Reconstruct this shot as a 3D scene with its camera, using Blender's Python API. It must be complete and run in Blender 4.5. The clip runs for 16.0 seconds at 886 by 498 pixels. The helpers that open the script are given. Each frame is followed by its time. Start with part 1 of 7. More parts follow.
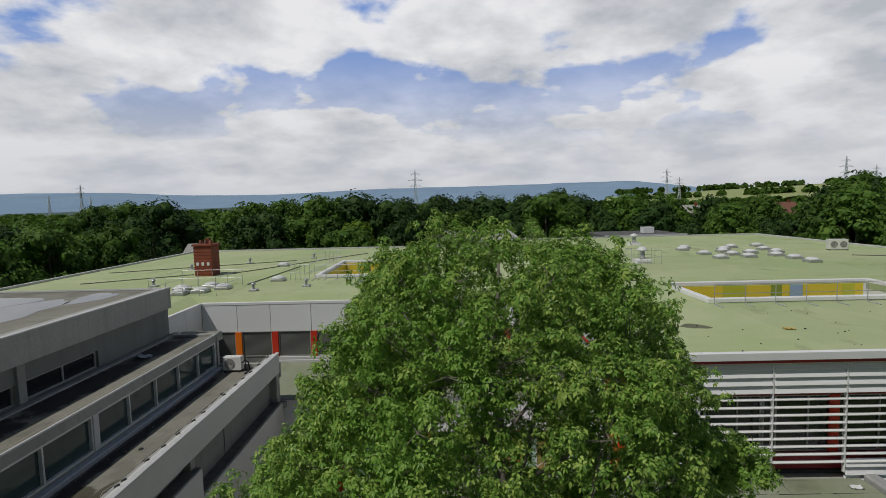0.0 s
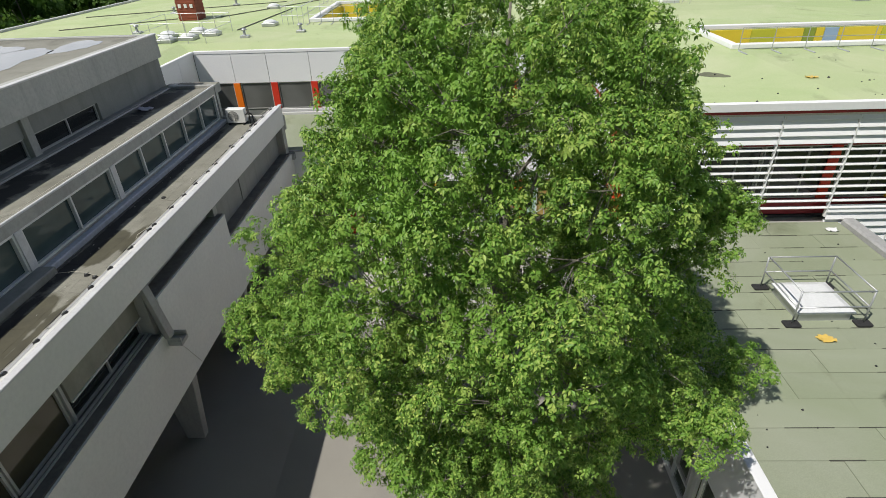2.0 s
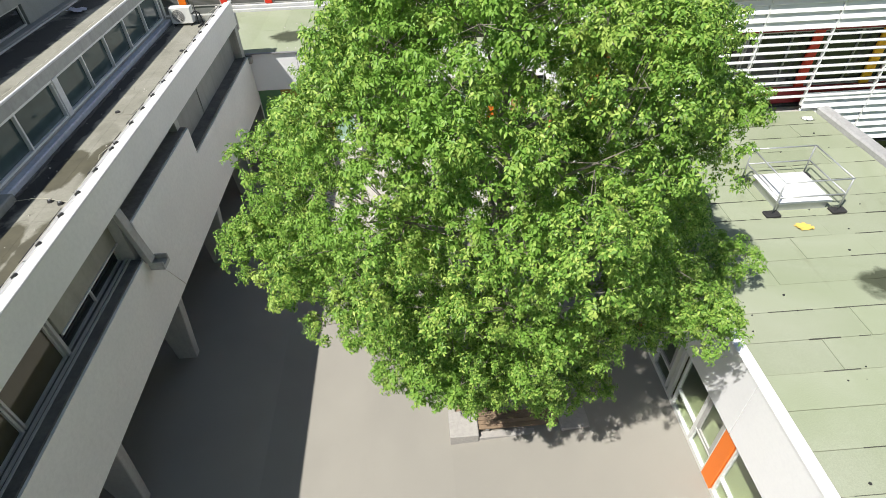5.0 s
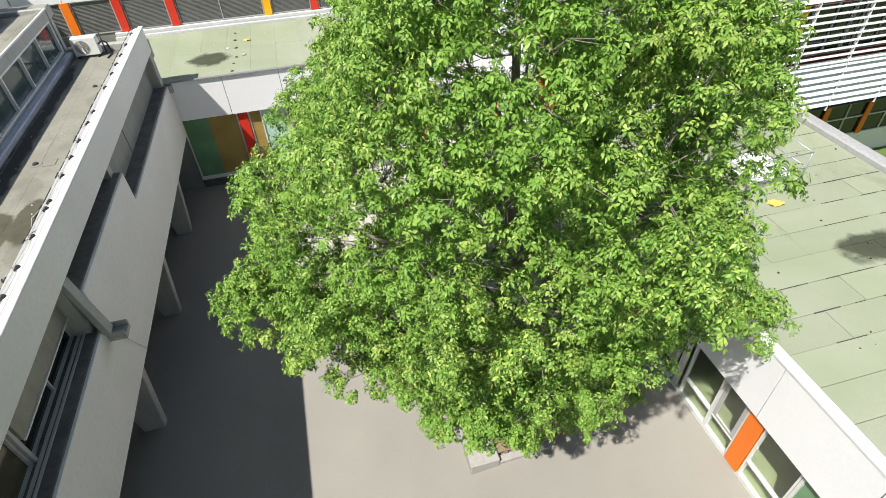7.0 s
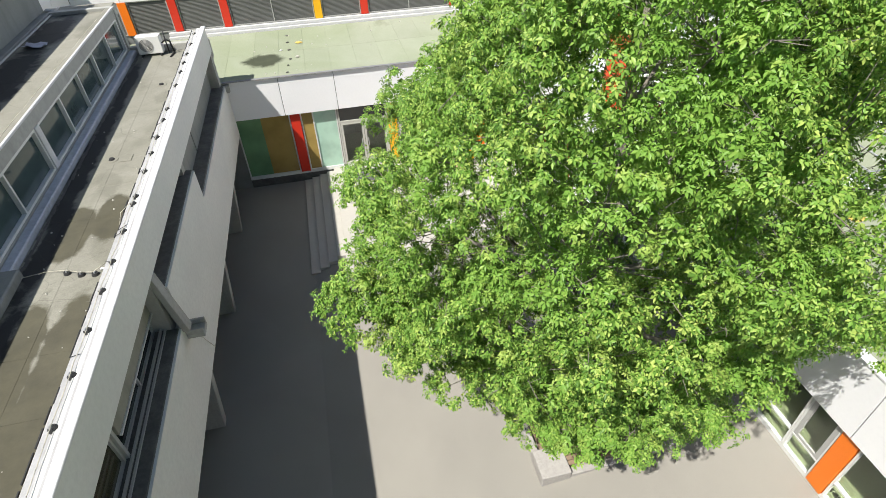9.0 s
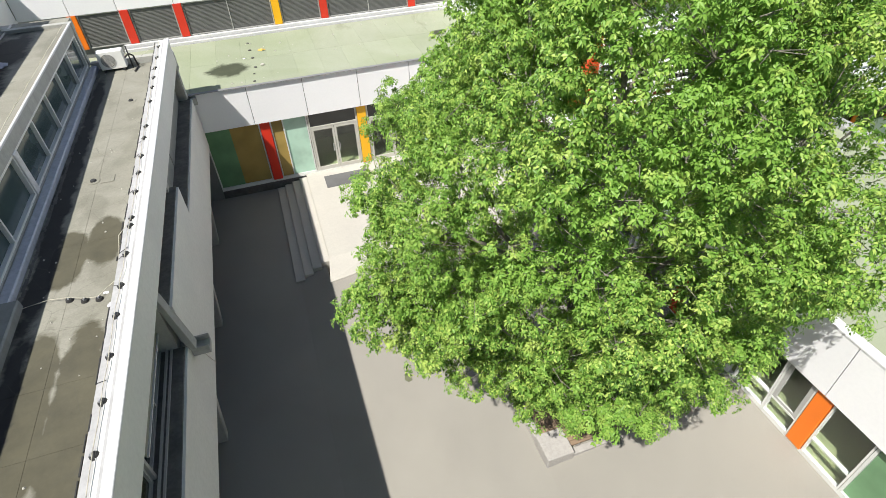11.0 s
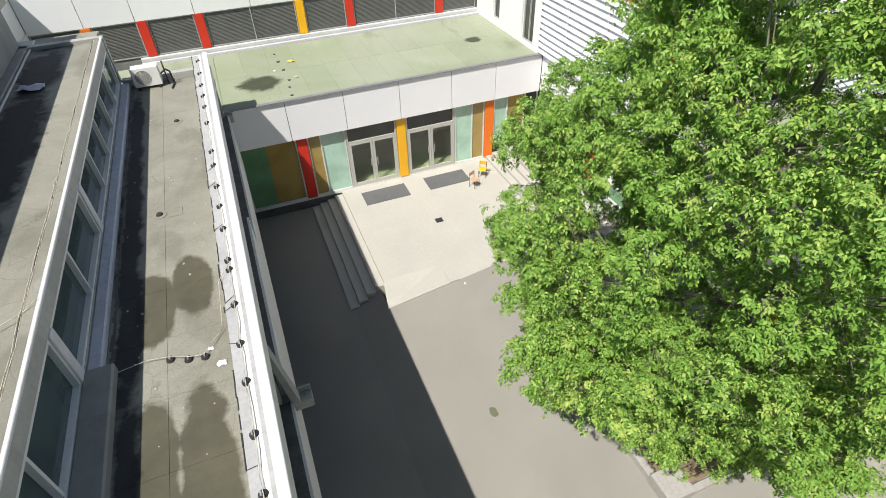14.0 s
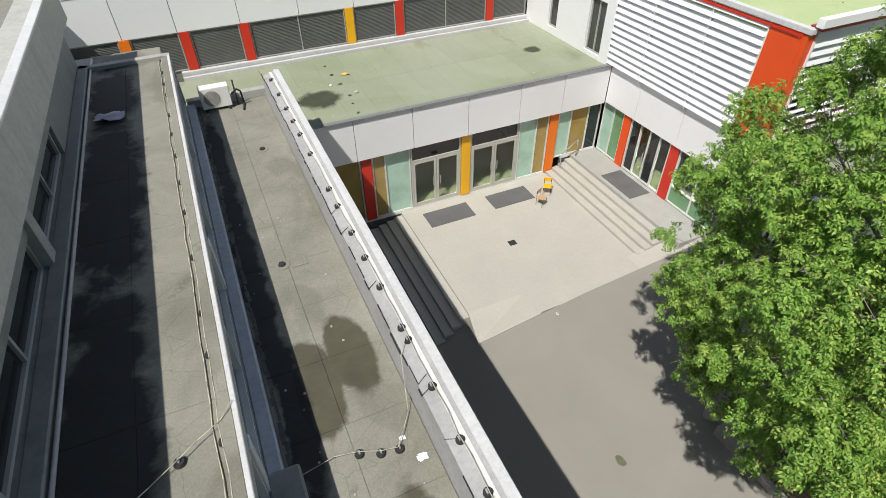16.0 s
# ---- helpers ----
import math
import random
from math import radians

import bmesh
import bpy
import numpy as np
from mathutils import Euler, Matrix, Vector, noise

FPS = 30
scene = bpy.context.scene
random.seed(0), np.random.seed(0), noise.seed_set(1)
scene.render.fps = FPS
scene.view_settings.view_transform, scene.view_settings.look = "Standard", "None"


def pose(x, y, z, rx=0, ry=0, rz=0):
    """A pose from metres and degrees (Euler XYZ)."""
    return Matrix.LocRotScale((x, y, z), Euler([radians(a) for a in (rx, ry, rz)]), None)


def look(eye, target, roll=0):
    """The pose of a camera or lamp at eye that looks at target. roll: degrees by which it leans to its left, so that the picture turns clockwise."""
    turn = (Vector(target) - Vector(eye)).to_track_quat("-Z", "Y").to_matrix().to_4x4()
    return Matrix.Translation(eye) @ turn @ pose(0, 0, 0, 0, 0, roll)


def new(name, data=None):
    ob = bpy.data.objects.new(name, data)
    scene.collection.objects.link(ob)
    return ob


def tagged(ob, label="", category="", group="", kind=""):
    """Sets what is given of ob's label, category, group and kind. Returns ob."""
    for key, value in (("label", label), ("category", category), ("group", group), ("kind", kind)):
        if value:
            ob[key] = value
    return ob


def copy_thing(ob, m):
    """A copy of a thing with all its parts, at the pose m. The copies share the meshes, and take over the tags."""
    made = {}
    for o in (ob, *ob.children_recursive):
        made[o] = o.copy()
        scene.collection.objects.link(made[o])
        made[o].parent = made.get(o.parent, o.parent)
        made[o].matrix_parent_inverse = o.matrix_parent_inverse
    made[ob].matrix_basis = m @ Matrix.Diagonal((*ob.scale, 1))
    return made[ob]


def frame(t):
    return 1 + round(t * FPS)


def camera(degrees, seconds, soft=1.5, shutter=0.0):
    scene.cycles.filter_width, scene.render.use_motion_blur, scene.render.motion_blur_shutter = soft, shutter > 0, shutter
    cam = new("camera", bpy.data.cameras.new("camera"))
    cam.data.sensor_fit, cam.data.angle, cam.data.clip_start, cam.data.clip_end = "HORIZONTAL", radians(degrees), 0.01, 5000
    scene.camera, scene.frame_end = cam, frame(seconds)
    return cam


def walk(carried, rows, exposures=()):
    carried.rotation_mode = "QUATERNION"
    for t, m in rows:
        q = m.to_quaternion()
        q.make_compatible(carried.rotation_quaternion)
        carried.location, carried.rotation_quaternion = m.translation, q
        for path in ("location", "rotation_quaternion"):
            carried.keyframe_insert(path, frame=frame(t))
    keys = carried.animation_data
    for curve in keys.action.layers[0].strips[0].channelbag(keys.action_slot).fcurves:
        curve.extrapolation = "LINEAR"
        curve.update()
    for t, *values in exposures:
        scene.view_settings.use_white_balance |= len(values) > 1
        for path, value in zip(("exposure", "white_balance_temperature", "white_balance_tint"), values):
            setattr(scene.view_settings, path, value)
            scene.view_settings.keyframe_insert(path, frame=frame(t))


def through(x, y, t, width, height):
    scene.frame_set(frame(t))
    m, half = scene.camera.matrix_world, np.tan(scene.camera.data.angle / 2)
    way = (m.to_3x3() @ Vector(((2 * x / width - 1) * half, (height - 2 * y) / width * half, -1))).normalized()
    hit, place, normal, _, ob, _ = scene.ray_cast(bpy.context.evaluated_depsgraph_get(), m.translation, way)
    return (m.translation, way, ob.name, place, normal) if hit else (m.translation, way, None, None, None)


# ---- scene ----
cam = camera(78.7, 16.0, soft=0.5)
PATH = [
    (0, (0.027, -0.079, 13.472), (-0.003, 1.913, 13.3), -1.4),
    (0.5, (0.085, 0.009, 13.461), (0.04, 1.971, 13.075), -1.5),
    (1, (0.077, -0.014, 13.47), (0.024, 1.89, 12.86), -1.6),
    (1.5, (0.094, 0.013, 13.477), (0.03, 1.834, 12.652), -1.9),
    (2, (0.011, 0.03, 13.45), (-0.055, 1.746, 12.426), -2.0),
    (2.5, (-0.097, -0.027, 13.381), (-0.16, 1.568, 12.176), -2.0),
    (3, (-0.154, -0.013, 13.377), (-0.212, 1.504, 12.074), -1.8),
    (5.3, (-0.987, 0.437, 13.384), (-0.857, 1.939, 12.069), -2.3),
    (5.5, (-1.163, 0.522, 13.366), (-0.983, 2.019, 12.052), -2.4),
    (6, (-1.666, 0.799, 13.33), (-1.398, 2.284, 12.018), -2.3),
    (6.5, (-2.089, 1.106, 13.281), (-1.77, 2.584, 11.972), -2.3),
    (7, (-2.378, 1.457, 13.295), (-2.027, 2.925, 11.983), -2.5),
    (7.5, (-2.756, 1.693, 13.274), (-2.432, 3.173, 11.968), -2.2),
    (8, (-3.144, 1.881, 13.24), (-2.826, 3.368, 11.94), -1.9),
    (8.5, (-3.568, 1.967, 13.204), (-3.258, 3.458, 11.907), -1.9),
    (8.7, (-3.715, 1.955, 13.19), (-3.408, 3.451, 11.899), -1.8),
    (10.8, (-4.715, 1.875, 13.565), (-4.25, 3.317, 12.26), -2.1),
    (11, (-4.837, 1.931, 13.579), (-4.376, 3.374, 12.273), -2.0),
    (11.5, (-5.208, 2.067, 13.58), (-4.736, 3.507, 12.276), -1.9),
    (12, (-5.544, 2.208, 13.555), (-5.061, 3.647, 12.253), -1.8),
    (12.5, (-5.785, 2.493, 13.537), (-5.294, 3.929, 12.235), -1.7),
    (13, (-6.096, 2.915, 13.465), (-5.601, 4.354, 12.167), -2.1),
    (13.5, (-6.593, 3.519, 13.463), (-6.081, 4.951, 12.163), -1.9),
    (14, (-7.255, 4.182, 13.428), (-6.712, 5.601, 12.127), -1.7),
    (14.5, (-7.99, 4.908, 13.424), (-7.424, 6.315, 12.121), -1.2),
    (15, (-8.745, 5.701, 13.409), (-8.158, 7.097, 12.103), -1.1),
    (15.5, (-9.517, 6.522, 13.416), (-8.907, 7.906, 12.108), -0.8),
    (16, (-10.056, 7.218, 13.438), (-9.437, 8.598, 12.13), -0.7),
]
EXPOSURES = [(0.0, -1.25), (1.0, -1.0), (1.5, -0.65), (2.0, -0.27), (2.5, 0.14), (3.0, 0.35), (5.5, 0.43), (8.5, 0.48), (12.5, 0.45), (14.0, 0.29), (16.0, -0.06)]
walk(cam, [(t, look(eye, target, roll)) for t, eye, target, roll in PATH], EXPOSURES)

# ---- world and sun ----
SUN = Vector((-0.50, -0.40, 1.0)).normalized()
world = bpy.data.worlds.new("world")
scene.world = world
world.use_nodes = True


def build_world():
    """Clear blue sky, with broken fair-weather cloud kept to the side ahead of the first view."""
    nt = world.node_tree
    nt.nodes.clear()
    N, L = nt.nodes.new, nt.links.new

    def ranged(value, lo, hi, a, b, smooth=False):
        n = N("ShaderNodeMapRange")
        n.interpolation_type = "SMOOTHSTEP" if smooth else "LINEAR"
        for k, v in zip(("From Min", "From Max", "To Min", "To Max"), (lo, hi, a, b)):
            n.inputs[k].default_value = v
        L(value, n.inputs["Value"])
        return n.outputs[0]

    def math_node(op, a, b):
        n = N("ShaderNodeMath")
        n.operation = op
        for sock, v in zip(n.inputs, (a, b)):
            if isinstance(v, (int, float)):
                sock.default_value = v
            else:
                L(v, sock)
        return n.outputs[0]

    def vec(op, a, b):
        n = N("ShaderNodeVectorMath")
        n.operation = op
        L(a, n.inputs[0])
        if op == "SCALE":
            n.inputs["Scale"].default_value = b
        elif isinstance(b, tuple):
            n.inputs[1].default_value = b
        else:
            L(b, n.inputs[1])
        return n.outputs[0]

    def clouds(scale, detail, rough, place, stretch=(1, 1, 1), distort=0.0):
        mp, n = N("ShaderNodeMapping"), N("ShaderNodeTexNoise")
        mp.inputs["Location"].default_value, mp.inputs["Scale"].default_value = place, stretch
        n.inputs["Scale"].default_value, n.inputs["Detail"].default_value = scale, detail
        n.inputs["Roughness"].default_value, n.inputs["Distortion"].default_value = rough, distort
        L(sheet, mp.inputs[0])
        L(mp.outputs[0], n.inputs["Vector"])
        return n.outputs["Fac"]

    def blend(fac, a, b):
        n = N("ShaderNodeMix")
        n.data_type = "RGBA"
        for sock, v in ((n.inputs["Factor"], fac), (n.inputs["A"], a), (n.inputs["B"], b)):
            if isinstance(v, tuple):
                sock.default_value = (*v, 1)
            else:
                L(v, sock)
        return n.outputs["Result"]

    out, bg = N("ShaderNodeOutputWorld"), N("ShaderNodeBackground")
    sky = N("ShaderNodeTexSky")
    sky.sky_type, sky.sun_disc = "NISHITA", False
    sky.sun_elevation = math.asin(SUN.z)
    sky.sun_rotation = math.atan2(SUN.x, SUN.y)
    sky.air_density, sky.dust_density, sky.ozone_density = 1.0, 0.6, 2.0
    clear = vec("SCALE", vec("MULTIPLY", sky.outputs[0], (1.05, 1.0, 0.92)), SKY)
    co, sep = N("ShaderNodeTexCoord"), N("ShaderNodeSeparateXYZ")
    L(co.outputs["Generated"], sep.inputs[0])
    h = math_node("MAXIMUM", sep.outputs["Z"], 0.0)
    # the cloud layer is a flat sheet overhead, so it closes up towards the horizon
    lift = math_node("ADD", h, 0.34)
    comb = N("ShaderNodeCombineXYZ")
    for k in ("X", "Y", "Z"):
        L(lift, comb.inputs[k])
    sheet = vec("DIVIDE", co.outputs["Generated"], comb.outputs[0])
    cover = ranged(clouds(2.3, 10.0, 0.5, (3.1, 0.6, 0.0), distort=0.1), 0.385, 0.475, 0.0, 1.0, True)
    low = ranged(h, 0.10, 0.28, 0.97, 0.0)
    # cloud kept ahead of the first view, to cut fill light in the shade
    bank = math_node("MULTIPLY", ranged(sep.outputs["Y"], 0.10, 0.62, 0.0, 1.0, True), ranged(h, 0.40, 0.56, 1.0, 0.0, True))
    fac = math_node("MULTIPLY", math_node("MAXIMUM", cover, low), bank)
    tone = N("ShaderNodeValToRGB")
    e = tone.color_ramp.elements
    e[0].position, e[0].color = 0.36, (0.54, 0.57, 0.62, 1)
    e[1].position, e[1].color = 0.62, (0.95, 0.95, 0.97, 1)
    L(clouds(3.2, 8.0, 0.55, (3.14, 0.5, 0.0), (1.0, 1.0, 1.6)), tone.inputs[0])
    hazed = blend(ranged(h, 0.0, 0.2, 0.75, 0.0), tone.outputs[0], (0.64, 0.66, 0.70))
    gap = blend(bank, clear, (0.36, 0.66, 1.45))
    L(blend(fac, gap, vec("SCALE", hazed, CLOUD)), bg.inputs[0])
    bg.inputs[1].default_value = 1.0
    L(bg.outputs[0], out.inputs[0])


SKY, CLOUD = 0.068, 2.0
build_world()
sun = new("sun", bpy.data.lights.new("sun", "SUN"))
sun.data.energy, sun.data.angle, sun.data.color = 5.0, radians(0.53), (1.0, 0.962, 0.90)
sun.matrix_world = look((0, 0, 60), Vector((0, 0, 60)) - SUN * 10)


# ---- materials ----
def nodes(name):
    m = bpy.data.materials.new(name)
    m.use_nodes = True
    nt = m.node_tree
    return m, nt, nt.nodes["Principled BSDF"]


def noise_fac(nt, scale, detail=6.0, rough=0.6, lo=0.35, hi=0.65, stretch=(1, 1, 1), coord="Object", distort=0.0):
    co, mp, n, r = (nt.nodes.new(k) for k in ("ShaderNodeTexCoord", "ShaderNodeMapping", "ShaderNodeTexNoise", "ShaderNodeValToRGB"))
    mp.inputs["Scale"].default_value = stretch
    n.inputs["Scale"].default_value, n.inputs["Detail"].default_value, n.inputs["Roughness"].default_value = scale, detail, rough
    n.inputs["Distortion"].default_value = distort
    r.color_ramp.elements[0].position, r.color_ramp.elements[1].position = lo, hi
    if coord == "World":
        g = nt.nodes.new("ShaderNodeNewGeometry")
        nt.links.new(g.outputs["Position"], mp.inputs[0])
    else:
        nt.links.new(co.outputs[coord], mp.inputs[0])
    nt.links.new(mp.outputs[0], n.inputs["Vector"])
    nt.links.new(n.outputs["Fac"], r.inputs[0])
    return r.outputs[0], n.outputs["Fac"]


def mixed(nt, fac, a, b, mode="MIX"):
    m = nt.nodes.new("ShaderNodeMix")
    m.data_type, m.blend_type = "RGBA", mode
    for sock, v in ((m.inputs["Factor"], fac), (m.inputs["A"], a), (m.inputs["B"], b)):
        if isinstance(v, (int, float)):
            sock.default_value = v
        elif isinstance(v, tuple):
            sock.default_value = (*v, 1)
        else:
            nt.links.new(v, sock)
    return m.outputs["Result"]


def bump(nt, p, height, strength=0.3, dist=0.02):
    b = nt.nodes.new("ShaderNodeBump")
    b.inputs["Strength"].default_value, b.inputs["Distance"].default_value = strength, dist
    nt.links.new(height, b.inputs["Height"])
    nt.links.new(b.outputs[0], p.inputs["Normal"])


def surface(name, a, b, c=None, big=0.6, small=14.0, rough=0.8, relief=0.2, streak=False, per_piece=0.0, metal=0.0, lo=0.35, hi=0.68):
    """A weathered surface: base colour a, blotches of b at a large scale, grain and stains of c at a small one."""
    m, nt, p = nodes(name)
    big_f, _ = noise_fac(nt, big, 5, 0.62, lo, hi, coord="World", distort=0.4)
    col = mixed(nt, big_f, a, b)
    small_f, raw = noise_fac(nt, small, 8, 0.7, 0.42, 0.72, coord="World")
    half = nt.nodes.new("ShaderNodeMath")
    half.operation, half.inputs[1].default_value = "MULTIPLY", 0.55
    nt.links.new(small_f, half.inputs[0])
    col = mixed(nt, half.outputs[0], col, c or tuple(0.72 * v for v in a))
    if streak:
        s, _ = noise_fac(nt, 1.0, 5, 0.65, 0.50, 0.72, stretch=(2.6, 2.6, 0.22), coord="World")
        f = nt.nodes.new("ShaderNodeMath")
        f.operation, f.inputs[1].default_value = "MULTIPLY", 0.5
        nt.links.new(s, f.inputs[0])
        col = mixed(nt, f.outputs[0], col, tuple(0.55 * v for v in a))
    if per_piece:
        info, mul = nt.nodes.new("ShaderNodeObjectInfo"), nt.nodes.new("ShaderNodeMapRange")
        mul.inputs["To Min"].default_value, mul.inputs["To Max"].default_value = 1 - per_piece, 1 + per_piece
        nt.links.new(info.outputs["Random"], mul.inputs["Value"])
        hsv = nt.nodes.new("ShaderNodeHueSaturation")
        nt.links.new(mul.outputs[0], hsv.inputs["Value"])
        nt.links.new(col, hsv.inputs["Color"])
        col = hsv.outputs[0]
    nt.links.new(col, p.inputs["Base Color"])
    p.inputs["Roughness"].default_value, p.inputs["Metallic"].default_value = rough, metal
    if relief:
        bump(nt, p, raw, relief)
    return m


def paint(name, col, rough=0.45, dirt=0.25, per_piece=0.03):
    return surface(name, col, tuple(v * (1 - dirt * 0.5) for v in col), tuple(v * (1 - dirt) for v in col), 0.9, 22, rough, 0.03, per_piece=per_piece)


def glass(name, col, rough=0.05):
    m, nt, p = nodes(name)
    f, _ = noise_fac(nt, 1.2, 3, 0.5, 0.4, 0.75, coord="World")
    nt.links.new(mixed(nt, f, col, tuple(v * 0.7 for v in col)), p.inputs["Base Color"])
    p.inputs["Roughness"].default_value, p.inputs["IOR"].default_value = rough, 1.5
    p.inputs["Specular IOR Level"].default_value = 0.6
    return m


def clear_glass():
    m, nt, p = nodes("clear_glass")
    p.inputs["Base Color"].default_value = (0.86, 0.93, 0.90, 1)
    p.inputs["Roughness"].default_value, p.inputs["Transmission Weight"].default_value, p.inputs["IOR"].default_value = 0.02, 1.0, 1.45
    return m


def foliage(name, a, b, c, rough=0.5, through=0.35):
    """Leaves: one tone per leaf from three, light passing partly through them."""
    m, nt, p = nodes(name)
    g, r = nt.nodes.new("ShaderNodeNewGeometry"), nt.nodes.new("ShaderNodeValToRGB")
    e = r.color_ramp.elements
    e[0].position, e[0].color = 0.0, (*a, 1)
    e[1].position, e[1].color = 1.0, (*c, 1)
    mid = e.new(0.55)
    mid.color = (*b, 1)
    nt.links.new(g.outputs["Random Per Island"], r.inputs[0])
    patch, _ = noise_fac(nt, 0.55, 3, 0.5, 0.35, 0.7, coord="World")
    col = mixed(nt, patch, r.outputs[0], b)
    young, _ = noise_fac(nt, 2.2, 3, 0.55, 0.56, 0.68, coord="World")
    half = nt.nodes.new("ShaderNodeMath")
    half.operation, half.inputs[1].default_value = "MULTIPLY", 0.6
    nt.links.new(young, half.inputs[0])
    col = mixed(nt, half.outputs[0], col, c)
    info, mul, hsv = nt.nodes.new("ShaderNodeObjectInfo"), nt.nodes.new("ShaderNodeMapRange"), nt.nodes.new("ShaderNodeHueSaturation")
    mul.inputs["To Min"].default_value, mul.inputs["To Max"].default_value = 0.7, 1.25
    nt.links.new(info.outputs["Random"], mul.inputs["Value"])
    nt.links.new(mul.outputs[0], hsv.inputs["Value"])
    nt.links.new(col, hsv.inputs["Color"])
    nt.links.new(hsv.outputs[0], p.inputs["Base Color"])
    p.inputs["Roughness"].default_value = rough
    p.inputs["Specular IOR Level"].default_value = 0.22
    tr, ms = nt.nodes.new("ShaderNodeBsdfTranslucent"), nt.nodes.new("ShaderNodeMixShader")
    ms.inputs[0].default_value = through
    nt.links.new(hsv.outputs[0], tr.inputs["Color"])
    nt.links.new(p.outputs[0], ms.inputs[1])
    nt.links.new(tr.outputs[0], ms.inputs[2])
    nt.links.new(ms.outputs[0], nt.nodes["Material Output"].inputs["Surface"])
    return m


